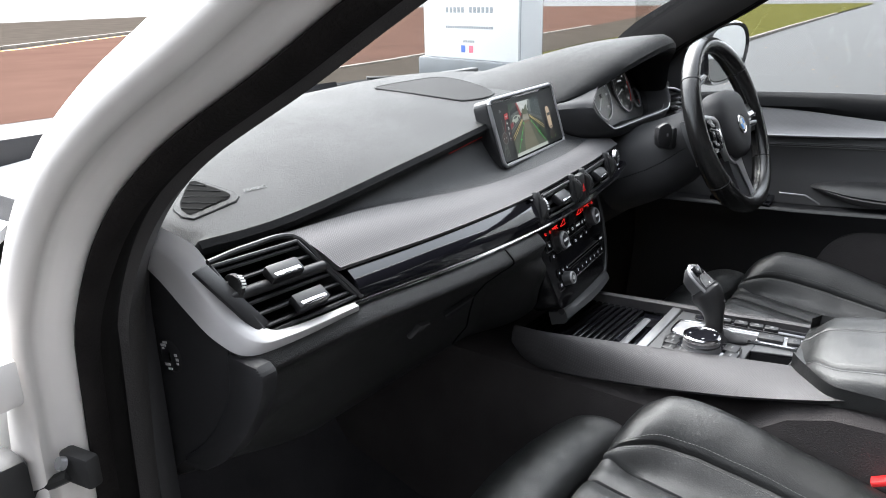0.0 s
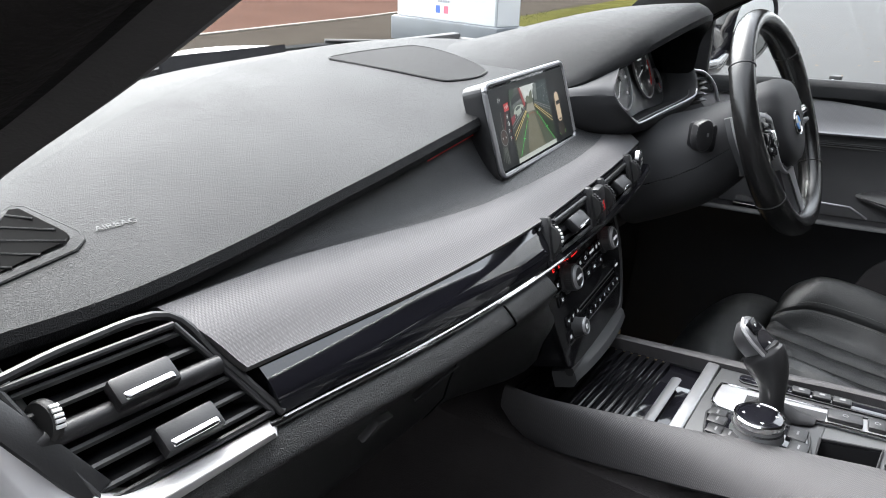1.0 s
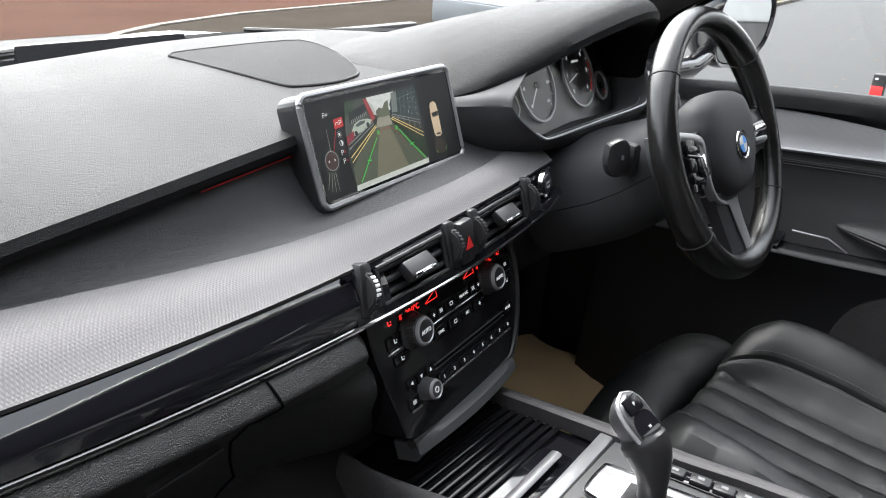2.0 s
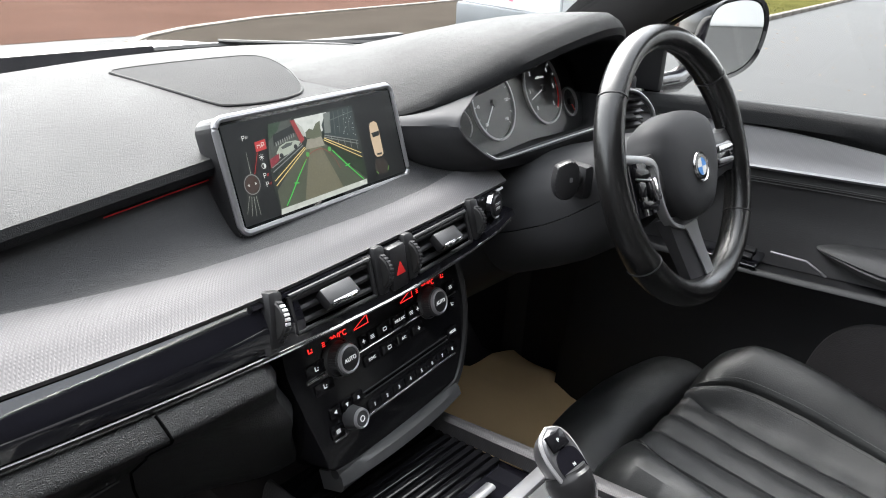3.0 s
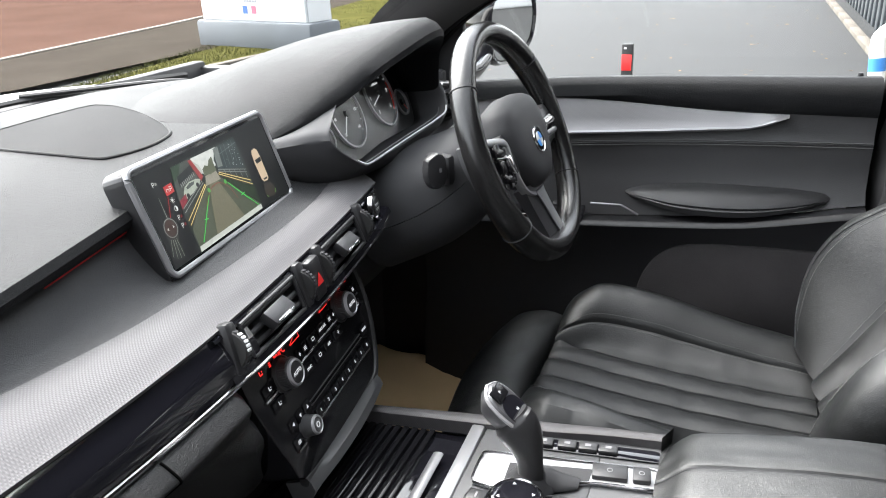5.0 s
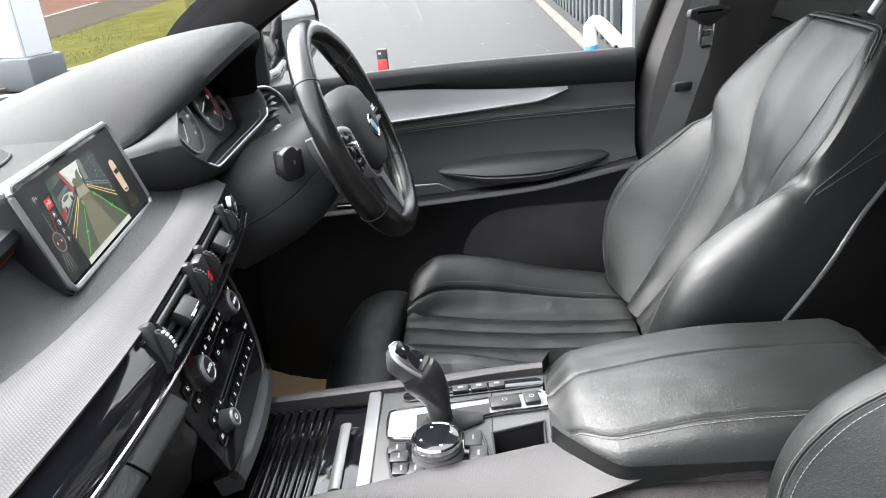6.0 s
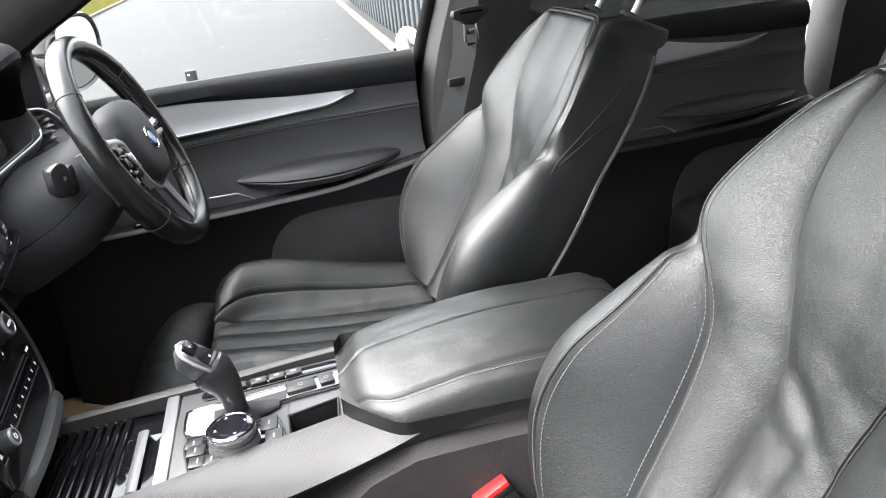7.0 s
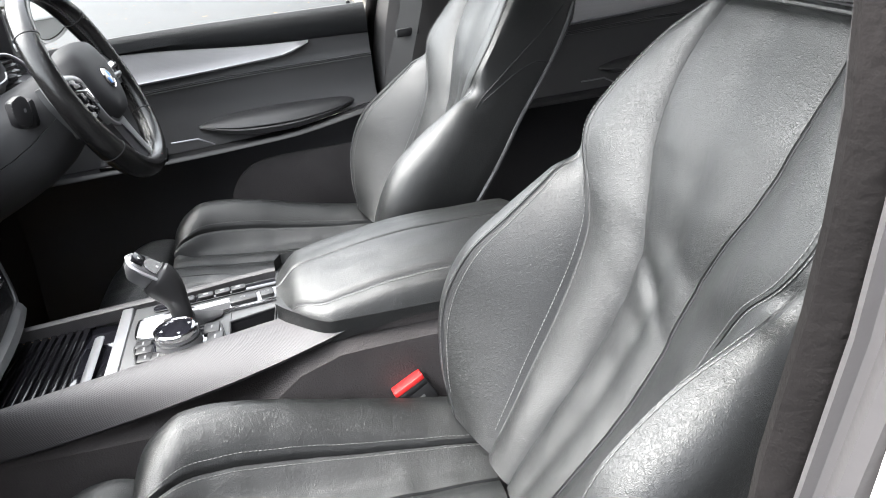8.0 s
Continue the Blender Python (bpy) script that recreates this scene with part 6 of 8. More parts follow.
part("tray_line", tube([SWT @ Vector((x, y, 0.0026)) for x, y in rounded(0.021, 0.190, 0.009)], 0.0007, 5, loop=True), PANELGREY, sp)
for k, y in enumerate((0.045, 0.017, -0.008, -0.032)):
    b = placed(part("button", rbox((0, 0, 0), (0.0155, 0.0225, 0.006), 0.002), PLASTIC, sp), origin_of(sp), SWT @ Matrix.Translation((0, y, 0.005)))
    placed(part("symbol", rbox((0, 0, 0), (0.005, 0.007, 0.0004), 0), DIMPRINT, b), origin_of(b), SWT @ Matrix.Translation((0, y, 0.0082)))

# gear selector
GS = thing("gear_selector", (0.0, -0.215, 0.87), "black and silver electronic gear selector", "gear selector")
path = smooth([(-0.006, -0.244, 0.868), (-0.005, -0.245, 0.893), (-0.002, -0.240, 0.918), (0.002, -0.229, 0.940), (0.004, -0.219, 0.952)], 5)
rows = []
for i, p in enumerate(path):
    t = i / (len(path) - 1)
    w, d = 0.011 + 0.009 * bump01(t, 0.35, 0.85), 0.015 + 0.012 * bump01(t, 0.3, 0.8)
    if t > 0.93:
        w, d = w * 0.9, d * 0.9
    tl = 0.75 * bump01(t, 0.2, 0.9)
    rows.append([p + Vector((w * math.cos(a), d * math.sin(a) * math.cos(tl), d * math.sin(a) * -math.sin(tl) * 1.0)) for a in [2 * math.pi * k / 20 for k in range(20)]])
part("lever", loft(rows, ring=True, caps=True), PLASTIC, GS, "dark satin lever")
top = [(p.x, p.y) for p in smooth([(0.0, 0.036), (0.015, 0.028), (0.019, 0.005), (0.013, -0.030), (0.0, -0.042), (-0.013, -0.030), (-0.019, 0.005), (-0.015, 0.028), (0.0, 0.036)], 4)[:-1]]
gm = pose(0.005, -0.219, 0.960, 41, -4, -4)
part("selector_head", loft([[gm @ Vector((x * s, y * s, h)) for x, y in top] for s, h in ((0.75, -0.022), (1.0, -0.010), (1.04, 0.0), (1.0, 0.005), (0.92, 0.007), (0.9, 0.0065))], ring=True, caps=True), DARKSATIN, GS, "dark satin selector head")
part("head_rim", tube([gm @ Vector((x * 1.03, y * 1.03, 0.002)) for x, y in top], 0.0026, 6, loop=True), BRIGHTSATIN, GS, "silver head rim")
part("display_window", prism([(x * 0.86, y * 0.70 - 0.010) for x, y in top], 0.0012, gm @ pose(0, 0, 0.0068)), PIANO, GS)
placed(part("park_button", rbox((0, 0, 0), (0.024, 0.017, 0.004), 0.0015), GLOSSPANEL, GS), Vector(GS.location), gm @ pose(0, 0.023, 0.007))
lettering("P", 0.0055, gm @ pose(0, 0.023, 0.0094), LIGHTGREY, GS)
for tx, x, y in (("N", 0.002, -0.004), ("D", 0.006, -0.013), ("M/S", -0.005, -0.018), ("+", 0.002, -0.027)):
    lettering(tx, 0.0048, gm @ pose(x, y, 0.0083), LIGHTGREY, GS)
part("gaiter", revolve([(0.030, 0.0), (0.027, 0.006), (0.019, 0.012), (0.012, 0.022)], 24, pose(-0.002, -0.244, 0.870)), SOFT, GS, "soft black gaiter")
part("gaiter_fold", loft([[(0.004 + 0.010 * t + w * 0.5 * math.cos(a) * (1 - 0.35 * t), -0.255 - 0.042 * t, 0.871 + (0.013 * (1 - t) + 0.002 + 0.0015 * math.sin(9 * t)) * math.sin(a)) for a in spread(0, math.pi, 9)] for t, w in ((0.0, 0.040), (0.2, 0.042), (0.4, 0.040), (0.6, 0.038), (0.8, 0.034), (1.0, 0.028))]), SOFT, GS, "folded leather at the lever's foot")

# rotary controller with its key pads
RC = thing("rotary_controller", (-0.060, -0.243, 0.87), "chrome-ringed black rotary controller", "control knob")
km = pose(-0.056, -0.2425, 0.868, 0, 0, 12)
part("base", prism(rounded(0.064, 0.118, 0.012), 0.004, km, 0.001), PIANO, RC)
part("base_rim", tube([km @ Vector((x, y, 0.004)) for x, y in rounded(0.064, 0.118, 0.012)], 0.0016, 6, loop=True), PLASTIC, RC)
part("knob", revolve([(0.0, 0.0295), (0.018, 0.0298), (0.0262, 0.0288)], 44, km), PIANO, RC, "gloss black knob top")
part("knob_ring", revolve([(0.0258, 0.0285), (0.0272, 0.0300), (0.0294, 0.0285), (0.0298, 0.0245), (0.0290, 0.0215)], 44, km), CHROME, RC, "chrome knob ring")
part("knob_skirt", revolve([(0.0286, 0.022), (0.0282, 0.017), (0.0300, 0.013), (0.0304, 0.006), (0.0320, 0.003)], 44, km), SATIN, RC, "knurled silver skirt")
part("knob_groove", revolve([(0.0286, 0.0165), (0.0305, 0.0150), (0.0286, 0.0135)], 44, km), SOFT, RC)
for a in range(4):
    part("arrow_mark", prism([(-0.0022, 0), (0.0022, 0), (0, 0.0034)], 0.0004, km @ pose(0, 0, 0.0299) @ pose(0, 0, 0, 0, 0, 90 * a + 8) @ pose(0, 0.0175, 0)), LIGHTGREY, RC)
for y, xs_ in ((0.046, (-0.017, 0.006, 0.022)), (0.030, (-0.021,)), (-0.046, (-0.015, 0.015))):
    for x in xs_:
        ky = part("key", rbox(km @ Vector((x, y, 0.0048)), (0.021 if y > 0 else 0.029, 0.022, 0.006), 0.002), PLASTIC, RC)
        part("print_bar", rbox(km @ Vector((x, y, 0.0080)), (0.009, 0.0022, 0.0003), 0), DIMPRINT, ky)

# padded armrest
AR = thing("armrest", (0.0, -0.58, 0.85), "padded black leather armrest lid with stitched seams", "armrest")
rows, seam_a, seam_b, thread = [], [], [], []
for y in spread(-0.378, -0.775, 40):
    t = (-0.378 - y) / 0.397
    tip = math.sqrt(1 - max(0.0, 1 - t / 0.05) ** 2)
    wr = 0.070 + 0.026 * tip
    wl_ = (0.056 + 0.068 * bump01(t, -0.04, 0.19)) * (0.86 + 0.14 * tip)
    zt = 0.916 + 0.036 * math.sin(min(1, t * 1.6) * math.pi / 2) - 0.016 * bump01(t, 0.88, 1.0) ** 2
    nose = 0.020 * (1 - bump01(t, 0.0, 0.09))
    zb = 0.892 + 0.004 * (1 - bump01(t, 0.0, 0.22))
    r = []
    for k in range(61):
        u = -1 + 2 * k / 60
        zz = zt - nose - 0.008 * abs(u) ** 3 - (0.024 * ((0.1667 - u) / 1.1667) ** 1.5 if u < 0.1667 else 0.0) - (0.020 * ((abs(u) - 0.86) / 0.14) ** 2 if abs(u) > 0.86 else 0)
        for sm_ in (-0.70, 0.1667):
            zz -= 0.0042 * math.exp(-((u - sm_) / 0.022) ** 2)
        zz += 0.0012 * noise.noise((u * 5, y * 22, 4.2))
        r.append((0.0 + (wl_ if u < 0 else wr) * u, y, zz))
    seam_a.append(Vector(r[9]) + Vector((0, 0, 0.0006)))
    seam_b.append(Vector(r[35]) + Vector((0, 0, 0.0006)))
    thread.append(Vector(r[7]) + Vector((0, 0, 0.0006)))
    zl, zr = r[0][2], r[-1][2]
    r += [(wr * 1.02, y, zr - 0.010), (wr * 1.02, y, zb + 0.016), (wr * 0.95, y, zb), (-wl_ * 0.93, y, zb - 0.004), (-wl_ * 1.03, y, zb + 0.008), (-wl_ * 1.04, y, zl - 0.010)]
    rows.append(r)
lid = part("lid", loft(rows, ring=True, caps=True), SEAT, AR)
for line in (seam_a, seam_b):
    part("seam", tube(line, 0.0016, 6), SOFT, lid, "dark sewn seam")
part("stitching", stitches(thread[1:]), STITCH, lid, "grey stitching")
part("box", rbox((-0.018, -0.63, 0.860), (0.205, 0.32, 0.062), 0.008), CLOTH, AR, "felt-covered bin below the lid")
part("rear_end", rbox((-0.02, -0.95, 0.80), (0.21, 0.20, 0.22), 0.03), PLASTIC, CC)

# ---- seats ----
def half_row(seams, n=6, w=0.0032, depth=0.005):
    """Places and groove depths from the middle out to the last seam: [(a, groove)]."""
    out, last = [(0.0, 0.0)], 0.0
    for k, a in enumerate(seams):
        for i in range(1, n):
            out.append((last + (a - w - last) * i / n, 0.0))
        if k < len(seams) - 1:
            out += [(a - w, 0.0), (a - w * 0.4, -depth * 0.7), (a, -depth), (a + w * 0.4, -depth * 0.7), (a + w, 0.0)]
            last = a + w
        else:
            out.append((a, 0.0))
    return out


# backrest sections: s up the back (0..1), a across from the middle, n out of the back's plane
SB_C = table([0, 0.12, 0.3, 0.45, 0.54, 0.62, 0.68, 0.76, 0.88, 0.95], [0.034, 0.042, 0.046, 0.048, 0.056, 0.074, 0.090, 0.102, 0.104, 0.096])
SB_A = table([0, 0.1, 0.2, 0.35, 0.45, 0.51, 0.57, 0.62, 0.66, 0.70, 0.77, 0.88, 0.95], [0.088, 0.100, 0.112, 0.124, 0.132, 0.141, 0.160, 0.186, 0.198, 0.200, 0.188, 0.154, 0.120])
SB_N0 = table([0, 0.15, 0.33, 0.5, 0.65, 0.8, 0.95], [-0.004, -0.018, -0.032, -0.026, -0.006, 0.004, 0.0])
SB_NA = table([0, 0.15, 0.35, 0.5, 0.58, 0.66, 0.75, 0.88, 0.95], [0.006, -0.002, -0.006, 0.002, 0.018, 0.030, 0.026, 0.016, 0.006])
SB_AB = table([0, 0.08, 0.2, 0.33, 0.45, 0.55, 0.62], [0.152, 0.178, 0.200, 0.198, 0.192, 0.198, 0.206])
SB_HUMP = table([0, 0.08, 0.2, 0.33, 0.45, 0.53, 0.62], [0.036, 0.066, 0.092, 0.094, 0.068, 0.047, 0.024])
SB_W = table([0, 0.1, 0.25, 0.4, 0.5, 0.56, 0.62, 0.7, 0.8, 0.88, 0.95], [0.212, 0.242, 0.260, 0.254, 0.242, 0.230, 0.220, 0.213, 0.197, 0.176, 0.148])


def back_section(s):
    """Half a section of the backrest, from the middle out to the back edge: points, and which of them are the seams."""
    s = min(s, 0.95)
    g, gw = 0.0030, 0.0020
    c, p, n0, na = SB_C(s), SB_A(s), SB_N0(s), SB_NA(s)
    k = bump01(s, 0.56, 0.64)
    ab, nb = SB_AB(s) + (p + 0.010 - SB_AB(s)) * k, SB_HUMP(s) + (na - 0.005 - SB_HUMP(s)) * k
    b, w = 0.018 + 0.080 * s, SB_W(s)
    pts, mark = [], {}

    def run_to(p0, p1, n, puff):
        for i in range(1, n + 1):
            t = i / (n + 1)
            pts.append((p0[0] + (p1[0] - p0[0]) * t, p0[1] + (p1[1] - p0[1]) * t + puff * math.sin(math.pi * t)))

    def groove(name, q, depth=g):
        da, dn = q[0] - pts[-1][0], q[1] - pts[-1][1]
        ln = math.hypot(da, dn) or 1
        da, dn = da / ln * gw, dn / ln * gw
        pts.extend([(q[0] - da, q[1] - dn), (q[0] - da * 0.35, q[1] - dn * 0.35 - depth * 0.7)])
        mark[name] = len(pts)
        pts.extend([(q[0], q[1] - depth), (q[0] + da * 0.35, q[1] + dn * 0.35 - depth * 0.7), (q[0] + da, q[1] + dn)])

    pts.append((0.0, n0 + 0.004))
    run_to((0, n0 + 0.004), (c, n0 + 0.004), 5, 0.003)
    groove("C", (c, n0 + 0.003))
    run_to((c, n0 + 0.003), (p, na), 6, 0.007)
    groove("A", (p, na))
    run_to((p, na), (ab, nb), 5, 0.002 * (1 - k))
    groove("B", (ab, nb), g * (1 - k))
    n3 = nb - 0.45 * (nb + b)
    q0, q1, q2, q3 = (ab, nb), (ab + 0.62 * (w - ab), nb + 0.006 * (1 - k)), (w, nb - 0.010), (w, n3)
    for i in range(1, 10):
        t = i / 9
        f = ((1 - t) ** 3, 3 * t * (1 - t) ** 2, 3 * t * t * (1 - t), t ** 3)
        pts.append(tuple(sum(fi * q[j] for fi, q in zip(f, (q0, q1, q2, q3))) for j in (0, 1)))
    mark["side"] = len(pts) - 9
    for t in (0.35, 0.7, 1.0):
        pts.append((w - 0.005 * t, n3 + (-b - n3) * t))
    return pts, mark


def make_seat(cx, dy, crumple, rest):
    S = thing("front_seat", (cx, -0.4 + dy, 0.46), "black leather sports front seat with stitched side bolsters", "car seat", "front seats")
    # cushion
    arc = table([0, 0.05, 0.12, 0.2, 0.35, 0.7, 1.0], [0.090, 0.103, 0.121, 0.132, 0.138, 0.136, 0.129])
    crest = table([0, 0.06, 0.14, 0.35, 0.7, 1.0], [0.030, 0.056, 0.077, 0.079, 0.054, 0.034])
    rows, seam_l, dark = [], {(sd, k): [] for sd in (-1, 1) for k in (0, 1)}, {(k, sd): [] for k in (0, 1, 2) for sd in (-1, 1)}
    for v in spread(0, 1, 56):
        y = dy - 0.193 - 0.42 * v
        fade = bump01(v, 0.0, 0.05)
        f1, f2 = 0.028 * (1 - 0.1 * v), min(0.080 * (1 - 0.1 * v), arc(v) - 0.014)
        half = half_row([f1, f2, arc(v), 0.262], 7, 0.0028, 0.0042)
        pts = []
        for a, g in half:
            z = 0.782 - 0.034 * v - 0.008 * math.sin(math.pi * v) + g * (0.35 + 0.65 * fade)
            for lo, hi in ((0, f1), (f1, f2), (f2, arc(v))):
                if lo <= a <= hi:
                    z += 0.0045 * (math.sin(math.pi * (a - lo) / (hi - lo)) if lo else math.cos(math.pi / 2 * a / hi))
            h = crest(v)
            rise = 0.50 * bump01(a, arc(v) - 0.040, arc(v) + 0.012)
            if a > arc(v):
                w = (a - arc(v)) / (0.262 - arc(v))
                rise = max(rise, 0.5 + 0.5 * math.sin(math.pi / 2 * min(1, w / 0.46)))
                if w > 0.46:
                    rise = 1 - (1 + 0.085 / h) * ((w - 0.46) / 0.54) ** 2.3
            z += h * rise - 0.024 * (1 - bump01(v, -0.05, 0.05)) ** 2
            pts.append((a, z))
        wav = lambda a: 0.0016 * noise.noise((a * 16, v * 8, cx)) + 0.0012 * noise.noise((a * 45, v * 14, cx + 3))
        row = [(cx - a, y, z + wav(-a)) for a, z in reversed(pts[1:])] + [(cx + a, y, z + wav(a)) for a, z in pts]
        rows.append(row + [(cx + 0.262, y, 0.62), (cx - 0.262, y, 0.62)])
        for sd in (-1, 1):
            for q, a0 in enumerate((f1, f2, arc(v))):
                kk = next(i for i, (a, g) in enumerate(half) if abs(a - a0) < 1e-6)
                dark[(q, sd)].append(Vector((cx + sd * a0, y, pts[kk][1] + 0.0006 + wav(sd * a0))))
            for k, st in ((0, -0.0062), (1, 0.0062)):
                aa = arc(v) + st
                i = max(j for j, (a, z) in enumerate(pts) if a <= aa)
                (a0, z0), (a1, z1) = pts[i], pts[i + 1]
                seam_l[(sd, k)].append(Vector((cx + sd * aa, y, z0 + (z1 - z0) * (aa - a0) / (a1 - a0) + wav(sd * aa) + 0.0003)))
    cu = part("cushion", loft(rows, ring=True, caps=True), SEAT, S, "fluted leather seat cushion")
    for line in dark.values():
        part("seam", tube(line[1:], 0.0010, 5), SOFT, cu, "dark sewn seam")
    for line in seam_l.values():
        part("stitching", stitches(line[1:]), STITCH, cu, "grey stitching")
    # thigh support roll
    rows = []
    prof = [(q.x, q.y) for q in smooth([(-0.184, 0.66), (-0.184, 0.752), (-0.179, 0.776), (-0.162, 0.791), (-0.130, 0.797), (-0.090, 0.786), (-0.062, 0.758), (-0.050, 0.715), (-0.058, 0.67), (-0.10, 0.64), (-0.15, 0.64)], 4)]
    for k in range(41):
        u = -0.195 + 0.390 * k / 40
        e = 1 - 0.40 * bump01(abs(u), 0.166, 0.195) ** 1.8
        rows.append([(cx + u, dy - 0.135 + (y + 0.135) * e - 0.025 * (u / 0.195) ** 2, 0.71 + (z - 0.71) * e - 0.006 * (u / 0.19) ** 2 + 0.0016 * noise.noise((u * 22, y * 26, cx)) + 0.0012 * noise.noise((u * 60, y * 40, cx))) for y, z in prof])
    part("thigh_support", loft(rows, ring=True, caps=True), SEAT, S, "smooth leather thigh support")
    # backrest
    D = Vector((0, -0.285, 0.495)).normalized()
    N = Vector((0, D.z, -D.y))
    L = 0.592
    foot = Vector((cx, dy - 0.612, 0.772))

    def at(s, a, n):
        return foot + D * (L * s) + N * n + Vector((a, 0, 0))

    def fold(x, s):
        """Soft creases in the worn middle of the back."""
        f = 0.0018 * noise.noise((x * 20, s * 9, cx)) + 0.0010 * noise.noise((x * 55, s * 26, cx + 5))
        for s0, x0, slope, h in ((0.50, 0.030, 0.9, 0.006), (0.46, -0.010, 1.3, 0.005), (0.55, -0.020, 0.7, 0.004), (0.42, 0.020, 0.5, 0.003)):
            f += crumple * h * math.exp(-((s - s0 - (x - x0) * slope) / 0.016) ** 2) * math.exp(-((x - x0) / 0.045) ** 2)
        return f

    rows, lines = [], {(k, sd): [] for k in "CAB" for sd in (-1, 1)}
    twin = {(k, sd, e): [] for k in "AB" for sd in (-1, 1) for e in (0, 1)}
    steps = [(s, 0.0, 1.0) for s in spread(0, 0.95, 64)] + [(0.960, -0.002, 0.992), (0.974, -0.010, 0.975), (0.990, -0.024, 0.955), (1.004, -0.044, 0.925), (1.015, -0.068, 0.885), (1.021, -0.092, 0.835), (1.022, -0.108, 0.780)]
    for s, drop, narrow in steps:
        pts, mark = back_section(s)
        b = 0.018 + 0.080 * min(s, 0.95)
        low_ = -b - 0.014
        q = [(a * narrow, max(n + drop, low_) if drop else n) for a, n in pts]
        soft_ = lambda a: fold(a, s) * (abs(a) < SB_A(min(s, 0.95)) - 0.004) * (s < 0.93)
        r = [at(s, -a, n - soft_(-a)) for a, n in reversed(q[1:])] + [at(s, a, n - soft_(a)) for a, n in q]
        wb = q[-1][0]
        for u in spread(1, -1, 11):
            r.append(at(s, u * wb * 0.985, -b - 0.006 - 0.050 * (1 - u * u) * (1 - bump01(s, 0.9, 1.03))))
        rows.append(r)
        if not drop:
            for sd in (-1, 1):
                for kname in "CAB":
                    if kname == "B" and s > 0.575:
                        continue
                    a, n = pts[mark[kname]]
                    lines[(kname, sd)].append(at(s, sd * a, n + 0.0016 - soft_(sd * a)))
                    if kname != "C":
                        for e, o in ((0, -5), (1, 5)):
                            a, n = pts[mark[kname] + (-3 if o < 0 else 3)]
                            a2, n2 = pts[mark[kname] + (-2 if o < 0 else 2)]
                            a, n = a2 + (a - a2) * 0.35, n2 + (n - n2) * 0.35
                            twin[(kname, sd, e)].append(at(s, sd * a, n + 0.0005))
    bk = part("backrest", loft(rows, ring=True, caps=True), SEAT, S, "tall leather backrest with raised side bolsters")
    for line in lines.values():
        part("seam", tube(line[2:], 0.0010, 5), SOFT, bk, "dark sewn seam")
    for line in twin.values():
        part("stitching", stitches(line[3:]), STITCH, bk, "grey stitching")
    # piped edge round the top of the front panel
    tops = {sd: lines[("A", sd)][-1] for sd in (-1, 1)}
    edge = smooth([lines[("A", -1)][-5], lines[("A", -1)][-3], tops[-1], at(0.966, -0.104, 0.004), at(0.970, -0.070, 0.003), at(0.971, 0.0, 0.004), at(0.970, 0.070, 0.003), at(0.966, 0.104, 0.004), tops[1], lines[("A", 1)][-3], lines[("A", 1)][-5]], 5)
    part("piping", tube(edge, 0.0030, 8), SEAT, bk, "leather piping round the front panel")
    part("seam", tube([p + D * 0.006 - N * 0.0018 for p in edge], 0.0012, 5), SOFT, bk)

    def side_at(s, n, sd):
        """A place on the backrest's side at depth n."""
        pts, mark = back_section(s)
        out = [q for q in pts[mark["side"]:]]
        for (a0, n0), (a1, n1) in zip(out, out[1:]):
            if n1 <= n <= n0:
                return at(s, sd * (a0 + (a1 - a0) * (n0 - n) / max(n0 - n1, 1e-6) + 0.0004), n)
        return at(s, sd * out[0][0], min(n, out[0][1]))

    for sd in (-1, 1):
        one = [side_at(0.575 + 0.375 * t, 0.012 - 0.098 * t ** 1.25, sd) for t in spread(0, 1, 26)]
        two = [side_at(0.600 + 0.165 * math.sin(t * math.pi / 2) , 0.004 - 0.080 * t, sd) for t in spread(0, 1, 20)]
        for line in (one, two):
            part("seam", tube(line, 0.0012, 5), SOFT, bk, "dark sewn seam")
        part("piping", tube([at(s, sd * (back_section(s)[0][-1][0] - 0.001), -(0.018 + 0.080 * s) - 0.003) for s in spread(0.03, 0.94, 40)], 0.0040, 8), PIPING, bk, "satin edge piping of the seat back")
        top = at(1.012, sd * 0.075, -0.066)
        part("rest_post", tube([top - D * 0.02, top + D * 0.09], 0.007, 12), SATIN, S, "satin metal head restraint post")
        part("post_collar", revolve([(0.008, 0.007), (0.017, 0.007), (0.022, 0.003), (0.023, -0.004)], 24, Matrix.Translation(top) @ pose(0, 0, 0, 42, 0, 0)), PLASTIC, S)
    hr = foot + D * (L + rest) - N * 0.060
    rows = [[hr + D * (0.085 * math.cos(math.pi * i / 12)) + N * (0.052 * math.sin(a) * math.sin(math.pi * i / 12) ** 0.6) + Vector((0.135 * math.cos(a) * math.sin(math.pi * i / 12) ** 0.45, 0, 0)) for a in [2 * math.pi * k / 24 for k in range(24)]] for i in range(13)]
    part("head_restraint", loft(rows, ring=True), SEAT, S, "padded head restraint")
    part("seat_base", rbox((cx, dy - 0.36, 0.55), (0.46, 0.48, 0.16), 0.03), PLASTIC, S)
    return S


make_seat(0.392, 0.035, 0.35, 0.150)
make_seat(-0.385, 0.0, 0.55, 0.116)
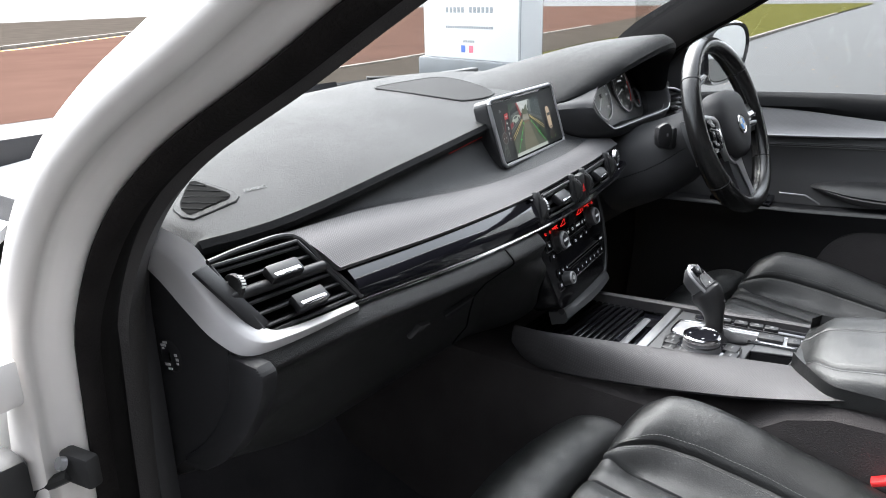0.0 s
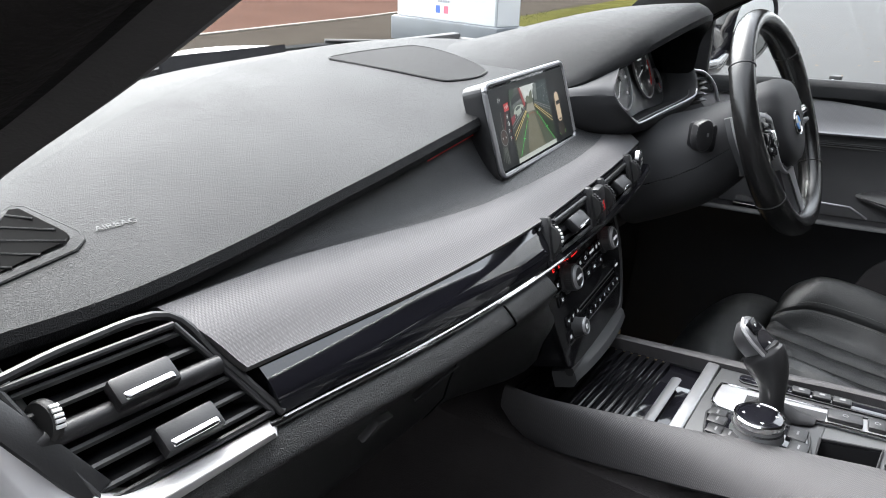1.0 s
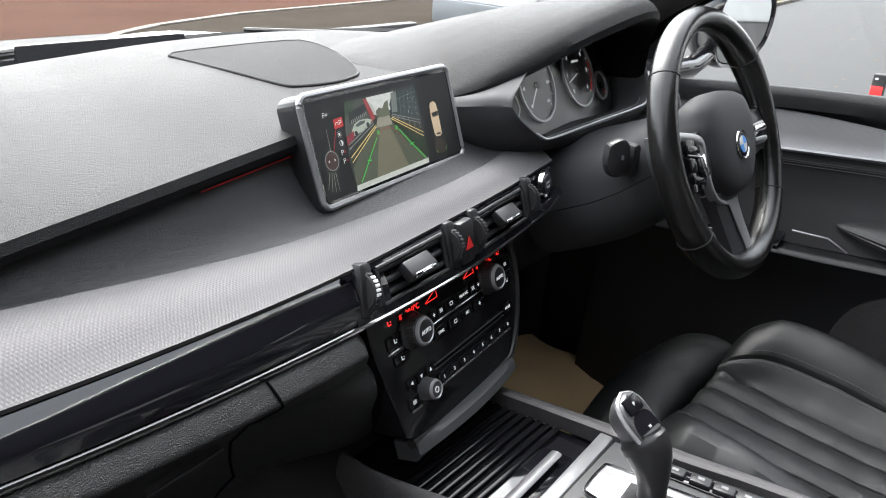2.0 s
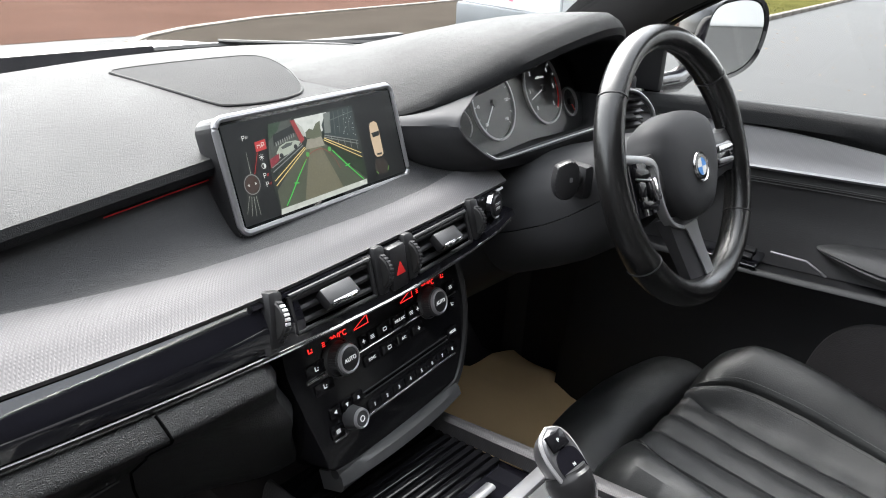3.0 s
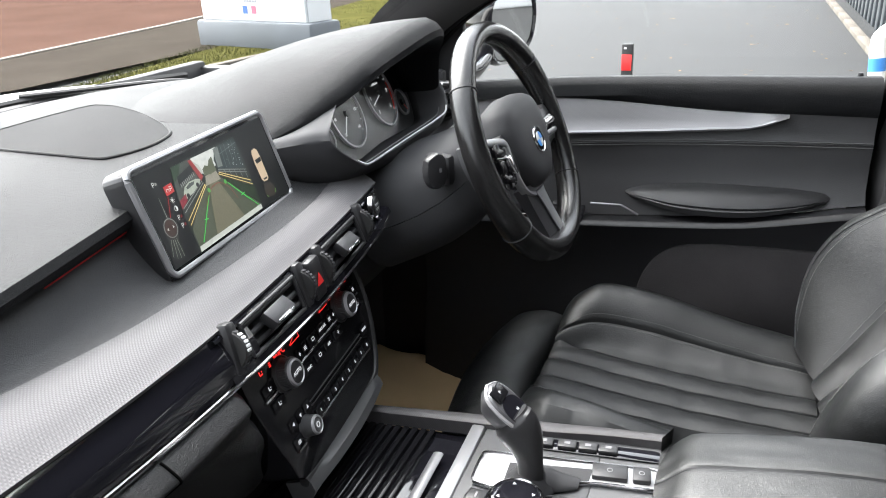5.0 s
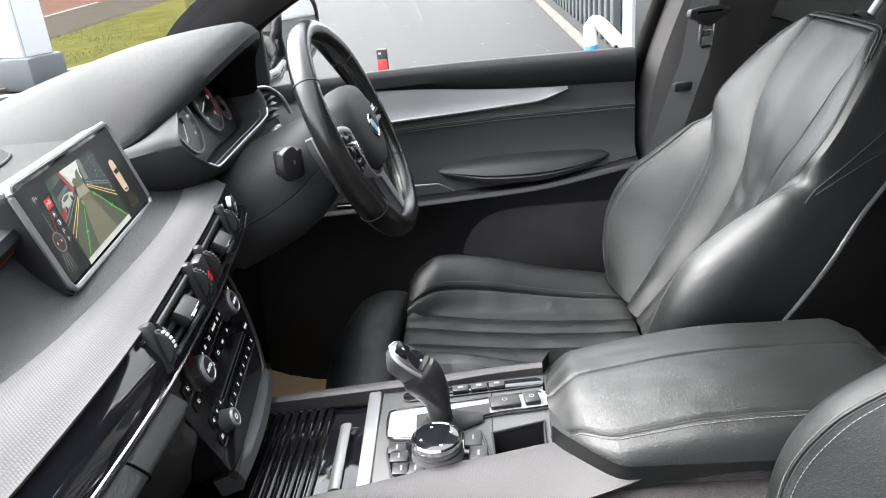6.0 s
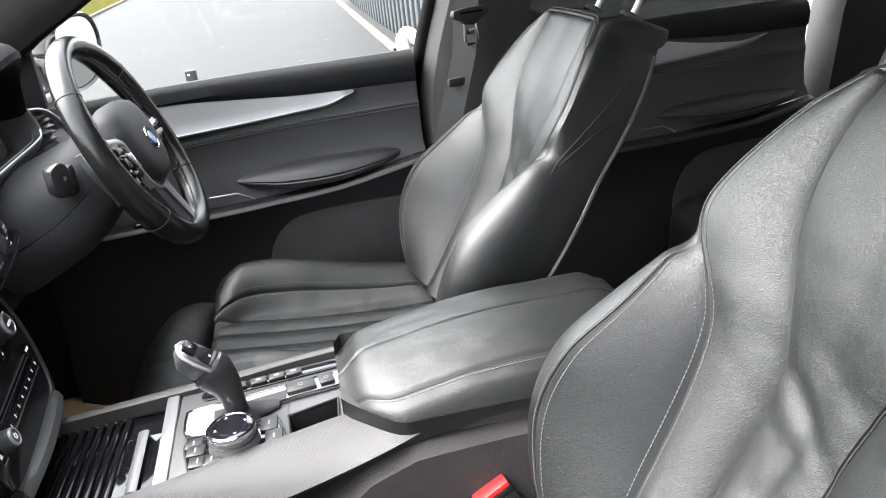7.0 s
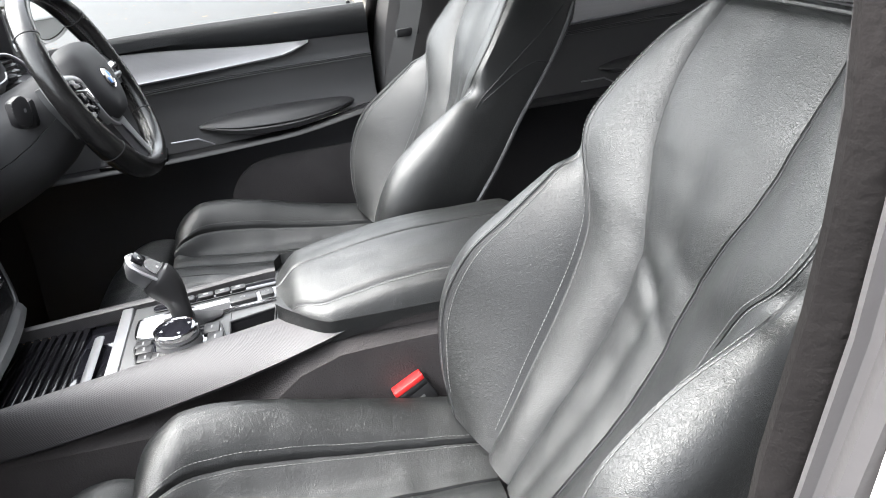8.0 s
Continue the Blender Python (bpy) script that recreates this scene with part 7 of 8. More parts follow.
# passenger belt buckle
BK = thing("belt_buckle", (-0.150, -0.540, 0.70), "black seat belt buckle with a red release button", "seat belt buckle")
bmx = pose(-0.155, -0.536, 0.797, -24, 8, 6)
part("body", merged(rbox((0, 0, -0.040), (0.024, 0.050, 0.066), 0.004), rbox((0, 0, -0.004), (0.0235, 0.049, 0.012), 0.003)), PLASTIC, BK).data.transform(Matrix.Translation(-BK.location) @ bmx @ Matrix.Translation(BK.location))
placed(part("release_button", rbox((-0.001, 0, 0.004), (0.0215, 0.046, 0.008), 0.002), RED, BK, "red release button"), BK.location, bmx)
for k, w in enumerate((0.020, 0.026)):
    placed(part("print_bar", rbox((-0.0122, 0.0, -0.020 - 0.012 * k), (0.0006, w, 0.004), 0), DIMPRINT, BK), BK.location, bmx)
part("stalk", tube([bmx @ Vector((0, 0, -0.07)), bmx @ Vector((0.0, -0.012, -0.13))], 0.012, 10, flat=0.6), PLASTIC, BK)
# driver's belt on the pillar
SB = thing("seat_belt", (0.74, -0.78, 0.9), "black webbing seat belt hanging on the pillar", "seat belt")
part("webbing", thick(loft([[(0.735, -0.755 - 0.0, 1.60), (0.715, -0.80, 1.60)], [(0.722, -0.735, 1.32), (0.70, -0.782, 1.32)], [(0.715, -0.715, 1.18), (0.69, -0.76, 1.18)], [(0.715, -0.66, 1.02), (0.69, -0.71, 1.02)], [(0.70, -0.60, 0.75), (0.68, -0.65, 0.75)]]), 0.002), RUBBER, SB)
tm = pose(0.694, -0.752, 1.262, 0, 0, 20)
tg = part("tongue", prism([(p.x, p.y) for p in smooth([(-0.040, 0.010), (0.0, 0.013), (0.040, 0.010), (0.042, -0.004), (0.022, -0.012), (0.014, -0.020), (-0.014, -0.020), (-0.022, -0.012), (-0.042, -0.004), (-0.040, 0.010)], 3)[:-1]], 0.014, tm @ pose(0.004, 0, 0, 90, 0, -90), 0.003), PLASTIC, SB, "moulded black belt tongue")
part("tongue_slot", rbox((0.6935, -0.752, 1.266), (0.022, 0.054, 0.004), 0.001, (0, 0, 20)), SHADEBLACK, tg)
part("tongue_plate", tube([tm @ Vector(q) for q in ((-0.004, -0.014, -0.018), (-0.004, -0.0145, -0.054), (-0.004, -0.010, -0.060), (-0.004, 0.010, -0.060), (-0.004, 0.0145, -0.054), (-0.004, 0.014, -0.018))], 0.0034, 8), CHROME, tg, "chrome tongue frame")
part("tongue_web", rbox((0.692, -0.752, 1.227), (0.003, 0.024, 0.012), 0.001, (0, 0, 20)), CHROME, tg)
part("belt_stop", rbox((0.698, -0.722, 1.128), (0.012, 0.056, 0.018), 0.004, (0, 0, 15)), PLASTIC, SB)
# rear bench
RB = thing("rear_bench", (0, -1.5, 0.5), "black leather rear bench seat", "car seat")
part("bench_cushion", rbox((0, -1.42, 0.70), (1.36, 0.50, 0.20), 0.06, (3, 0, 0), 4), SEAT, RB)
part("bench_back", rbox((0, -1.74, 0.98), (1.36, 0.16, 0.62), 0.06, (22, 0, 0), 4), SEAT, RB)

# ---- driver's door, rear door ----
rail_top = table([-0.64, -0.1, 0.25], [1.189, 1.181, 1.160])
rail_low = table([-0.64, -0.38, -0.1, 0.25], [1.124, 1.129, 1.147, 1.140])
blade_low = table([-0.505, -0.483, -0.446, -0.38, -0.27, -0.13, 0.25], [1.121, 1.112, 1.098, 1.092, 1.084, 1.077, 1.060])
seam_z = table([-0.62, -0.38, -0.13, 0.25], [1.075, 1.069, 1.058, 1.040])
shelf_z = table([-0.62, -0.547, -0.44, -0.27, -0.15, 0.25], [0.958, 0.943, 0.924, 0.911, 0.906, 0.900])
pad_hi = table([-0.595, -0.57, -0.5, -0.38, -0.27, -0.215], [0.978, 0.984, 0.986, 0.986, 0.978, 0.966])
pad_lo = table([-0.595, -0.57, -0.53, -0.44, -0.33, -0.27, -0.215], [0.974, 0.966, 0.953, 0.937, 0.937, 0.949, 0.962])


def door_panel(name, y0, y1, label, shift=0.0):
    """Inner door trim from y0 back to y1 on the car's right; shift moves the front door's lines rearward."""
    Dn = thing(name, (0.80, (y0 + y1) / 2, 0.5), label, "door")

    def strip(nm, pts, mat, ya, yb, lab="", n=18):
        rows = []
        for y in spread(ya, yb, n):
            yy = max(-0.64, min(0.25, y + shift))
            bow = -0.035 * bump01(y, -0.35, 0.25) - 0.010 * bump01(-y, 1.0, 1.6)
            rows.append([(x + bow, y, z) for x, z in pts(yy)])
        return part(nm, loft(rows, ring=True, caps=True), mat, Dn, lab)

    strip("top_rail", lambda y: [(0.86, rail_top(y) - 0.012), (0.845, rail_top(y)), (0.818, rail_top(y) + 0.001), (0.802, rail_top(y) - 0.010), (0.794, rail_top(y) - 0.030), (0.797, rail_low(y) + 0.008), (0.803, rail_low(y)), (0.86, rail_low(y))], DASH, y0, y1, "black grained door top")
    strip("upper_panel", lambda y: [(0.804, rail_low(y)), (0.806, seam_z(y) + 0.020), (0.803, seam_z(y) + 0.008), (0.798, seam_z(y)), (0.86, seam_z(y)), (0.86, rail_low(y))], DOORHIDE, y0, y1)
    strip("middle_panel", lambda y: [(0.800, seam_z(y) - 0.001), (0.802, seam_z(y) - 0.04), (0.796, 0.99), (0.775, shelf_z(y) + 0.010), (0.86, shelf_z(y)), (0.86, seam_z(y) - 0.001)], DOORHIDE, y0, y1, "stitched black door inset")
    strip("lower_panel", lambda y: [(0.775, shelf_z(y) + 0.008), (0.748, shelf_z(y) + 0.005), (0.740, shelf_z(y) - 0.003), (0.746, shelf_z(y) - 0.016), (0.765, shelf_z(y) - 0.05), (0.768, 0.74), (0.735, 0.60), (0.725, 0.50), (0.86, 0.48), (0.90, 0.90)], SOFT, y0, y1)
    strip("shelf_edge", lambda y: [(0.748, shelf_z(y) + 0.0065), (0.7405, shelf_z(y) + 0.002), (0.7385, shelf_z(y) - 0.002), (0.746, shelf_z(y) - 0.006)], PLASTIC, y0, y1, "worn shelf edge")
    for dz in (0.004, -0.004):
        strip("stitch_line", lambda y: [(0.7985, seam_z(y) + dz), (0.7970, seam_z(y) - 0.0008 + dz), (0.7985, seam_z(y) - 0.0016 + dz)], STITCH, y0, y1)
    # silver blade, in the aluminium copy lightened for the dim door
    rows = []
    for y in spread(min(y0 - 0.01, 0.24 - shift), -0.5045 - shift, 34):
        yy = y + shift
        bow = -0.035 * bump01(y, -0.35, 0.25)
        lo, hi = blade_low(yy), max(rail_low(yy) - 0.001, blade_low(yy) + 0.002)
        d = min(0.008, (hi - lo) * 0.3)
        rows.append([(0.806 + bow, y, hi), (0.801 + bow, y, hi - 0.001), (0.797 + bow, y, (hi + lo) / 2), (0.793 + bow, y, lo + d), (0.788 + bow, y, lo + d * 0.4), (0.790 + bow, y, lo), (0.806 + bow, y, lo)])
    bl = part("silver_blade", loft(rows, ring=True, caps=True), LIGHTENEDSILVER, Dn, "finely hatched aluminium blade")
    part("blade_edge", tube([(r[4][0] + 0.001, r[4][1], r[4][2] + 0.001) for r in rows[:-1]], 0.0032, 6), SATIN, bl, "smooth silver lower edge")
    # arm pad
    rows = []
    for y in spread(-0.2155, -0.5945, 26):
        t = (y + 0.2155) / -0.379
        w = 0.050 * math.sin(math.pi * t) ** 0.5 + 0.004
        hi, lo = pad_hi(y), pad_lo(y)
        yw = y - shift
        h = hi - lo
        rows.append([(0.800, yw, hi + 0.003), (0.795 - w * 0.45, yw, hi), (0.795 - w * 0.85, yw, hi - 0.25 * h), (0.795 - w, yw, hi - 0.55 * h), (0.797 - w, yw, hi - 0.64 * h), (0.795 - w, yw, hi - 0.70 * h), (0.795 - w * 0.94, yw, lo + 0.08 * h), (0.795 - w * 0.7, yw, lo), (0.800, yw, lo)])
    part("arm_pad", loft(rows, ring=True, caps=True), DOORHIDE, Dn, "soft leather arm pad")
    # felt-covered lower pocket
    felt = [(p.x - shift, p.y) for p in smooth([(-0.252, 0.700), (-0.258, 0.765), (-0.275, 0.815), (-0.305, 0.850), (-0.345, 0.870), (-0.40, 0.878)], 5)] + [(-0.600 - shift, 0.880), (-0.600 - shift, 0.700)]
    part("felt_pocket", prism(felt, 0.016, Matrix(((0, 0, -1, 0.771), (1, 0, 0, 0), (0, 1, 0, 0), (0, 0, 0, 1))), 0.004), FELT, Dn, "dark felt-covered lower pocket")
    part("pocket_edge", tube([(0.752, -0.160 - shift, 0.945), (0.748, -0.22 - shift, 0.947), (0.752, -0.254 - shift, 0.928)], 0.0022, 6), SATIN, Dn, "bright pocket edge")
    part("door_release", merged(rbox((0.764, -0.020 - shift, 1.068), (0.012, 0.11, 0.016), 0.005, (2, 0, 4)), rbox((0.772, 0.045 - shift, 1.072), (0.02, 0.03, 0.03), 0.006)), SATIN, Dn, "silver door release lever")
    part("outer_skin", thick(loft([[(x, y, z) for x, z in ((0.895, 1.15), (0.93, 1.0), (0.95, 0.8), (0.93, 0.5))] for y in spread(y0 + 0.05, y1 - 0.015, 6)]), 0.012), PAINT, Dn, "white outer door skin")
    return Dn


D1 = door_panel("driver_door", 0.20, -0.645, "closed driver's door with black trim and silver blade")
sw = part("switch_pack", rbox((0.755, -0.072, 0.921), (0.05, 0.15, 0.012), 0.004, (0, -20, 0)), PIANO, D1, "window switch pack")
for k in range(4):
    part("switch", rbox((0.746 + 0.017 * (k % 2), -0.092 - 0.03 * (k // 2), 0.9285 + 0.006 * (k % 2)), (0.013, 0.022, 0.006), 0.002, (0, -20, 0)), PLASTIC, sw)
lp = part("lock_pin", revolve([(0, 0.022), (0.004, 0.022), (0.005, 0.018), (0.004, 0.0)], 14, pose(0.845, -0.612, 1.172)), SOFT, D1, "black lock pin")
part("pin_collar", tube([(0.845 + 0.010 * math.cos(a), -0.612 + 0.016 * math.sin(a), 1.179) for a in [2 * math.pi * k / 16 for k in range(16)]], 0.0025, 6, loop=True), SOFT, lp)
door_panel("rear_door", -0.86, -1.60, "closed rear door with black trim and silver blade", 0.99)
D3 = door_panel("passenger_door", 0.14, -0.645, "open passenger door with black trim and silver blade")
# swung open about its hinge on the car's left
D3.matrix_world = pose(-1.07, 0.32, 0, 0, 0, -80) @ pose(0.90, -0.20, 0) @ Matrix.Diagonal((-1, 1, 1, 1)) @ Matrix.Translation(D3.location)

# door mirror outside
DM = thing("door_mirror", (0.98, 0.14, 1.15), "black framed door mirror beside the driver's window", "wing mirror")
mm = facing((1.135, 0.115, 1.245), -11, -5)
out = [(p.x, p.y) for p in smooth([(-0.115, 0.0), (-0.10, 0.068), (-0.02, 0.088), (0.075, 0.080), (0.120, 0.030), (0.110, -0.045), (0.04, -0.082), (-0.07, -0.080), (-0.115, 0.0)], 5)[:-1]]
part("shell", loft([[mm @ Vector((x * s, y * s, h)) for x, y in out] for s, h in ((0.93, 0.0), (1.0, 0.004), (1.05, -0.01), (1.03, -0.05), (0.8, -0.09), (0.3, -0.11), (0.02, -0.112))], ring=True), PIANO, DM, "gloss black mirror shell")
part("mirror_glass", prism([(x * 0.90, y * 0.90) for x, y in out], 0.003, mm @ pose(0, 0, -0.004)), material("mirror", (0.85, 0.87, 0.88), 0.03, metal=1.0, vary=0.01, rough_vary=0.01), DM, "mirror glass")
part("arm", tube([(0.87, 0.16, 1.17), (0.95, 0.15, 1.17), (1.08, 0.16, 1.19)], 0.022, 10), PIANO, DM)
# triangle panel at the front of the driver's window
part("mirror_triangle", prism([(0.13, 1.165), (0.36, 1.165), (0.13, 1.32)], 0.02, Matrix(((0, 0, 1, 0.835), (1, 0, 0, 0), (0, 1, 0, 0), (0, 0, 0, 1))), 0.004), SOFT, D1, "dark quarter panel behind the mirror")
# paper mat in the driver's footwell
solo("paper_mat", thick(loft([[(0.22 + (0.50 + 0.06 * v) * u, 0.30 - 0.36 * v + 0.03 * u, 0.470 + 0.10 * (1 - u) * (1 - v) + 0.09 * (1 - v) + 0.024 * noise.noise((u * 4, v * 4, 0.3)) + 0.007 * abs(noise.noise((u * 9, v * 9, 2.3)))) for u in spread(0, 1, 24)] for v in spread(0, 1, 20)]), 0.001), PAPER, "creased brown kraft paper mat on the footwell carpet", "paper mat")

# ---- outside ----
ASPHALT = material("grey_asphalt", (0.025, 0.0253, 0.0254), 0.70, grain=70, bump=0.8, vary=0.38, dirt=0.55, spec=0.15)
REDROAD = material("worn_red_road", (0.056, 0.0335, 0.0262), 0.9, grain=60, bump=0.6, vary=0.30, dirt=0.5, spec=0.0)
PAVING = material("damp_footway", (0.036, 0.031, 0.026), 0.8, grain=50, bump=0.5, vary=0.35, dirt=0.9, spec=0.0)
GRASS = material("verge_grass", (0.048, 0.046, 0.015), 0.9, grain=60, bump=1.0, vary=0.6, dirt=1.6, spec=0.0)
BLADE = material("grass_blades", (0.046, 0.049, 0.014), 0.8, vary=0.5, dirt=2, spec=0.1)
KERB = material("kerb_concrete", (0.080, 0.068, 0.054), 0.85, grain=60, bump=0.5, vary=0.2, dirt=2)
YELLOW = material("worn_yellow_paint", (0.42, 0.30, 0.05), 0.8, vary=0.3, dirt=4)


def patch(name, outline, z, mat, label, category):
    bm = bmesh.new()
    bm.faces.new([bm.verts.new((x, y, z)) for x, y in outline])
    bmesh.ops.recalc_face_normals(bm, faces=bm.faces)
    return tagged(part(name, bm, mat, None, flat=True), label, category, kind="structure")


gb = bmesh.new()
gb.faces.new([gb.verts.new(p) for p in ((-400, -400, 0), (400, -400, 0), (400, 400, 0), (-400, 400, 0))])
tagged(part("ground", gb, ASPHALT, None, flat=True), "pale grey damp asphalt car park ground", "ground", kind="structure")
near_edge = [(3.9, 8.35), (4.3, 8.75), (5.2, 9.3), (7.0, 9.95), (12, 10.7), (30, 14.5), (80, 26)]
patch("road", [(-60, 9.6), (3.9, 9.4)] + near_edge[2:] + [(80, 70), (45, 66), (30, 46), (20.5, 33.5), (10.3, 25.8), (-2, 21), (-60, 12 + 8)], 0.004, REDROAD, "worn reddish brown road surface", "road")
patch("pavement", near_edge + [(80, 20), (30, 11.0), (13, 8.3), (9, 7.2), (5.5, 7.4)], 0.06, PAVING, "damp tarmac footway beside the road", "pavement")
patch("verge_1", [(5.0, 6.6), (9, 7.2), (13, 8.3), (30, 11.0), (80, 20), (80, 10.5), (30, 6.6), (16, 5.3), (10.5, 5.6), (6.5, 6.2)], 0.064, GRASS, "patchy yellow-green grass verge", "verge")
patch("pavement_2", [(-60, 20.5), (-2, 21.5), (10.3, 26.3), (20.5, 34), (30, 46.5), (45, 66.5), (20, 60), (9, 37), (-4, 30), (-60, 28)], 0.06, PAVING, "tarmac footway across the road", "pavement")
patch("verge_2", [(-60, 28), (-4, 30), (9, 37), (20, 60), (20, 200), (-200, 200), (-200, 28)], 0.064, material("mown_grass", (0.050, 0.078, 0.014), 0.9, grain=50, bump=1.0, vary=0.5, dirt=1.2, spec=0.0), "green mown grass across the road", "verge")


def kerb_line(name, pts, label, width=0.14, length=0.92, high=0.085):
    K = thing(name, (*pts[0], 0.0), label, "kerb", kind="structure")
    me = None
    walk_ = [Vector((x, y, 0)) for x, y in pts]
    dense = []
    for a, b in zip(walk_, walk_[1:]):
        n = max(1, round((b - a).length / length))
        dense += [a.lerp(b, i / n) for i in range(n)]
    dense.append(walk_[-1])
    for a, b in zip(dense, dense[1:]):
        d = b - a
        if me is None:
            st = part("kerb_stone", rbox((0, 0, 0), (length - 0.012, width, high + 0.05), 0.016), KERB, None)
            me = st.data
            bpy.data.objects.remove(st)
        o = new("kerb_stone", me)
        o.parent = K
        o.matrix_local = Matrix.Translation(-K.location) @ Matrix.Translation(((a + b) / 2) + Vector((0, 0, (high - 0.05) / 2))) @ pose(0, 0, 0, 0, 0, math.degrees(math.atan2(d.y, d.x))) @ Matrix.Diagonal((d.length / length, 1, 1, 1))


kerb_line("kerb_1", [(5.0, 7.45), (4.2, 8.0), (3.95, 8.4), (4.35, 8.8), (5.2, 9.32), (7.0, 9.98), (12, 10.75), (30, 14.6)], "pale concrete kerb stones along the footway")
kerb_line("kerb_2", [(6.5, 6.1), (10.5, 5.5), (16, 5.2), (30, 6.5), (48, 8.0)], "pale concrete kerb edging the grass verge")
kerb_line("kerb_3", [(-8, 20.3), (-2, 21.2), (10.3, 26.05), (20.5, 33.7), (30, 46.2)], "pale concrete kerb across the road", 0.16, 0.92, 0.12)
patch("yellow_line", [(-8, 19.9), (-2, 20.75), (10.45, 25.6), (20.7, 33.3), (20.8, 33.15), (10.5, 25.4), (-2, 20.6), (-8, 19.75)], 0.010, YELLOW, "worn yellow line beside the kerb", "road marking")

# grass tufts on the near verge
verts, faces = [], []
rng = random.Random(4)
for _ in range(12000):
    x = 5.5 + 16 * rng.random() ** 1.4
    lo, hi = 6.25 - 0.09 * (x - 6.5) if x < 16 else 5.35 + 0.09 * (x - 16), 6.7 + 0.2 * (x - 5)
    lo = max(lo, 5.62)
    y = lo + (hi - lo) * rng.random()
    if 10.3 < x < 13.6 and abs((y - 8.75) + (x - 10.9) * 0.7) < 0.55:
        continue
    h, a = 0.012 + 0.035 * rng.random(), 6.28 * rng.random()
    dx, dy = 0.005 * math.cos(a), 0.005 * math.sin(a)
    i = len(verts)
    verts += [(x - dx, y - dy, 0.06), (x + dx, y + dy, 0.06), (x + 0.03 * (rng.random() - 0.5) - dy * 2, y + 0.03 * (rng.random() - 0.5) + dx * 2, 0.06 + h)]
    faces.append((i, i + 1, i + 2))
gm_ = bpy.data.meshes.new("grass_tufts")
gm_.from_pydata(verts, [], faces)
gm_.materials.append(BLADE)
tagged(new("grass_tufts", gm_), "short yellow-green grass tufts on the verge", "grass", kind="stuff")
verts, faces = [], []
for _ in range(420):
    x, y = 3 + 18 * rng.random(), -1.7 + 6.5 * rng.random()
    a, s_ = 6.28 * rng.random(), 0.012 + 0.025 * rng.random() ** 2
    i = len(verts)
    verts += [(x + s_ * math.cos(a), y + s_ * math.sin(a), 0.006), (x - s_ * math.sin(a) * 0.6, y + s_ * math.cos(a) * 0.6, 0.012), (x - s_ * math.cos(a), y - s_ * math.sin(a), 0.006), (x + s_ * math.sin(a) * 0.6, y - s_ * math.cos(a) * 0.6, 0.006)]
    faces.append((i, i + 1, i + 2, i + 3))
lm = bpy.data.meshes.new("fallen_leaves")
lm.from_pydata(verts, [], faces)
lm.materials.append(material("dry_leaf", (0.22, 0.12, 0.04), 0.8, vary=0.4))
tagged(new("fallen_leaves", lm), "scattered dry brown leaves on the asphalt", "leaves", kind="stuff")

# sign on a grey plinth
SG = thing("sign_board", (9.2, 6.4, 0.0), "white advertising sign on a grey plinth", "sign")
sa, sb = Vector((9.51, 7.58)), Vector((8.85, 5.25))
sd = (sb - sa).normalized()
syaw = math.degrees(math.atan2(sd.y, sd.x))
sc = (sa + sb) / 2
sl = (sb - sa).length
part("plinth", rbox((sc.x, sc.y, 0.23), (sl + 0.18, 0.62, 0.42), 0.05, (0, 0, syaw)), material("grey_plinth", (0.10, 0.11, 0.12), 0.7, grain=40, bump=0.3, dirt=3, vary=0.25), SG, "dark grey plinth")
brd = part("board", rbox((sc.x, sc.y, 1.69), (sl, 0.45, 2.5), 0.02, (0, 0, syaw)), material("sign_white", (0.66, 0.67, 0.67), 0.4, vary=0.04, dirt=2), SG, "white board")
part("board_edge", rbox((sb.x - 0.03 * sd.x, sb.y - 0.03 * sd.y, 1.69), (0.05, 0.462, 2.5), 0.01, (0, 0, syaw)), material("sign_edge_grey", (0.3, 0.32, 0.33), 0.5), brd, "grey board edge")
sgm = Matrix.Translation((sc.x, sc.y, 0)) @ pose(0, 0, 0, 0, 0, syaw)
INK = material("sign_print", (0.22, 0.24, 0.26), 0.6)


def sign_bar(name, u, z, w, h, mat):
    return part(name, rbox((0, 0, 0), (w, 0.006, h), 0), mat, brd), sgm @ Matrix.Translation((u, -0.2265, z))


bars = [("print_bar", 0.0, 1.53, sl * 0.98, 0.022, INK)]
for k in range(12):
    if k != 5:
        bars.append(("number_bar", -0.55 + 0.10 * k, 1.20, 0.062, 0.085, INK))
for k in range(20):
    bars.append(("address_bar", -0.57 + 0.060 * k, 0.935, 0.042, 0.040, INK))
for k in range(5):
    bars.append(("print_bar", -0.12 + 0.06 * k, 0.72, 0.04, 0.035, INK))
bars += [("blue_square", -0.14, 0.60, 0.10, 0.11, material("print_blue", (0.05, 0.12, 0.42), 0.5)), ("pink_square", 0.06, 0.60, 0.10, 0.11, material("print_pink", (0.55, 0.12, 0.18), 0.5))]
for nm, u, z, w, h, mt in bars:
    ob, m = sign_bar(nm, u, z, w, h, mt)
    placed(ob, origin_of(brd), m)

# marker post with a red reflector
BO = thing("marker_post", (4.31, 0.303, 0.0), "black marker post with a red reflector band", "bollard")
part("post", rbox((4.31, 0.303, 0.385), (0.068, 0.068, 0.77), 0.008), RUBBER, BO)
part("reflector", rbox((4.275, 0.303, 0.655), (0.006, 0.064, 0.10), 0.002), RED, BO, "red reflector")
part("cap_mark", rbox((4.275, 0.314, 0.745), (0.003, 0.016, 0.012), 0), LIGHTGREY, BO)

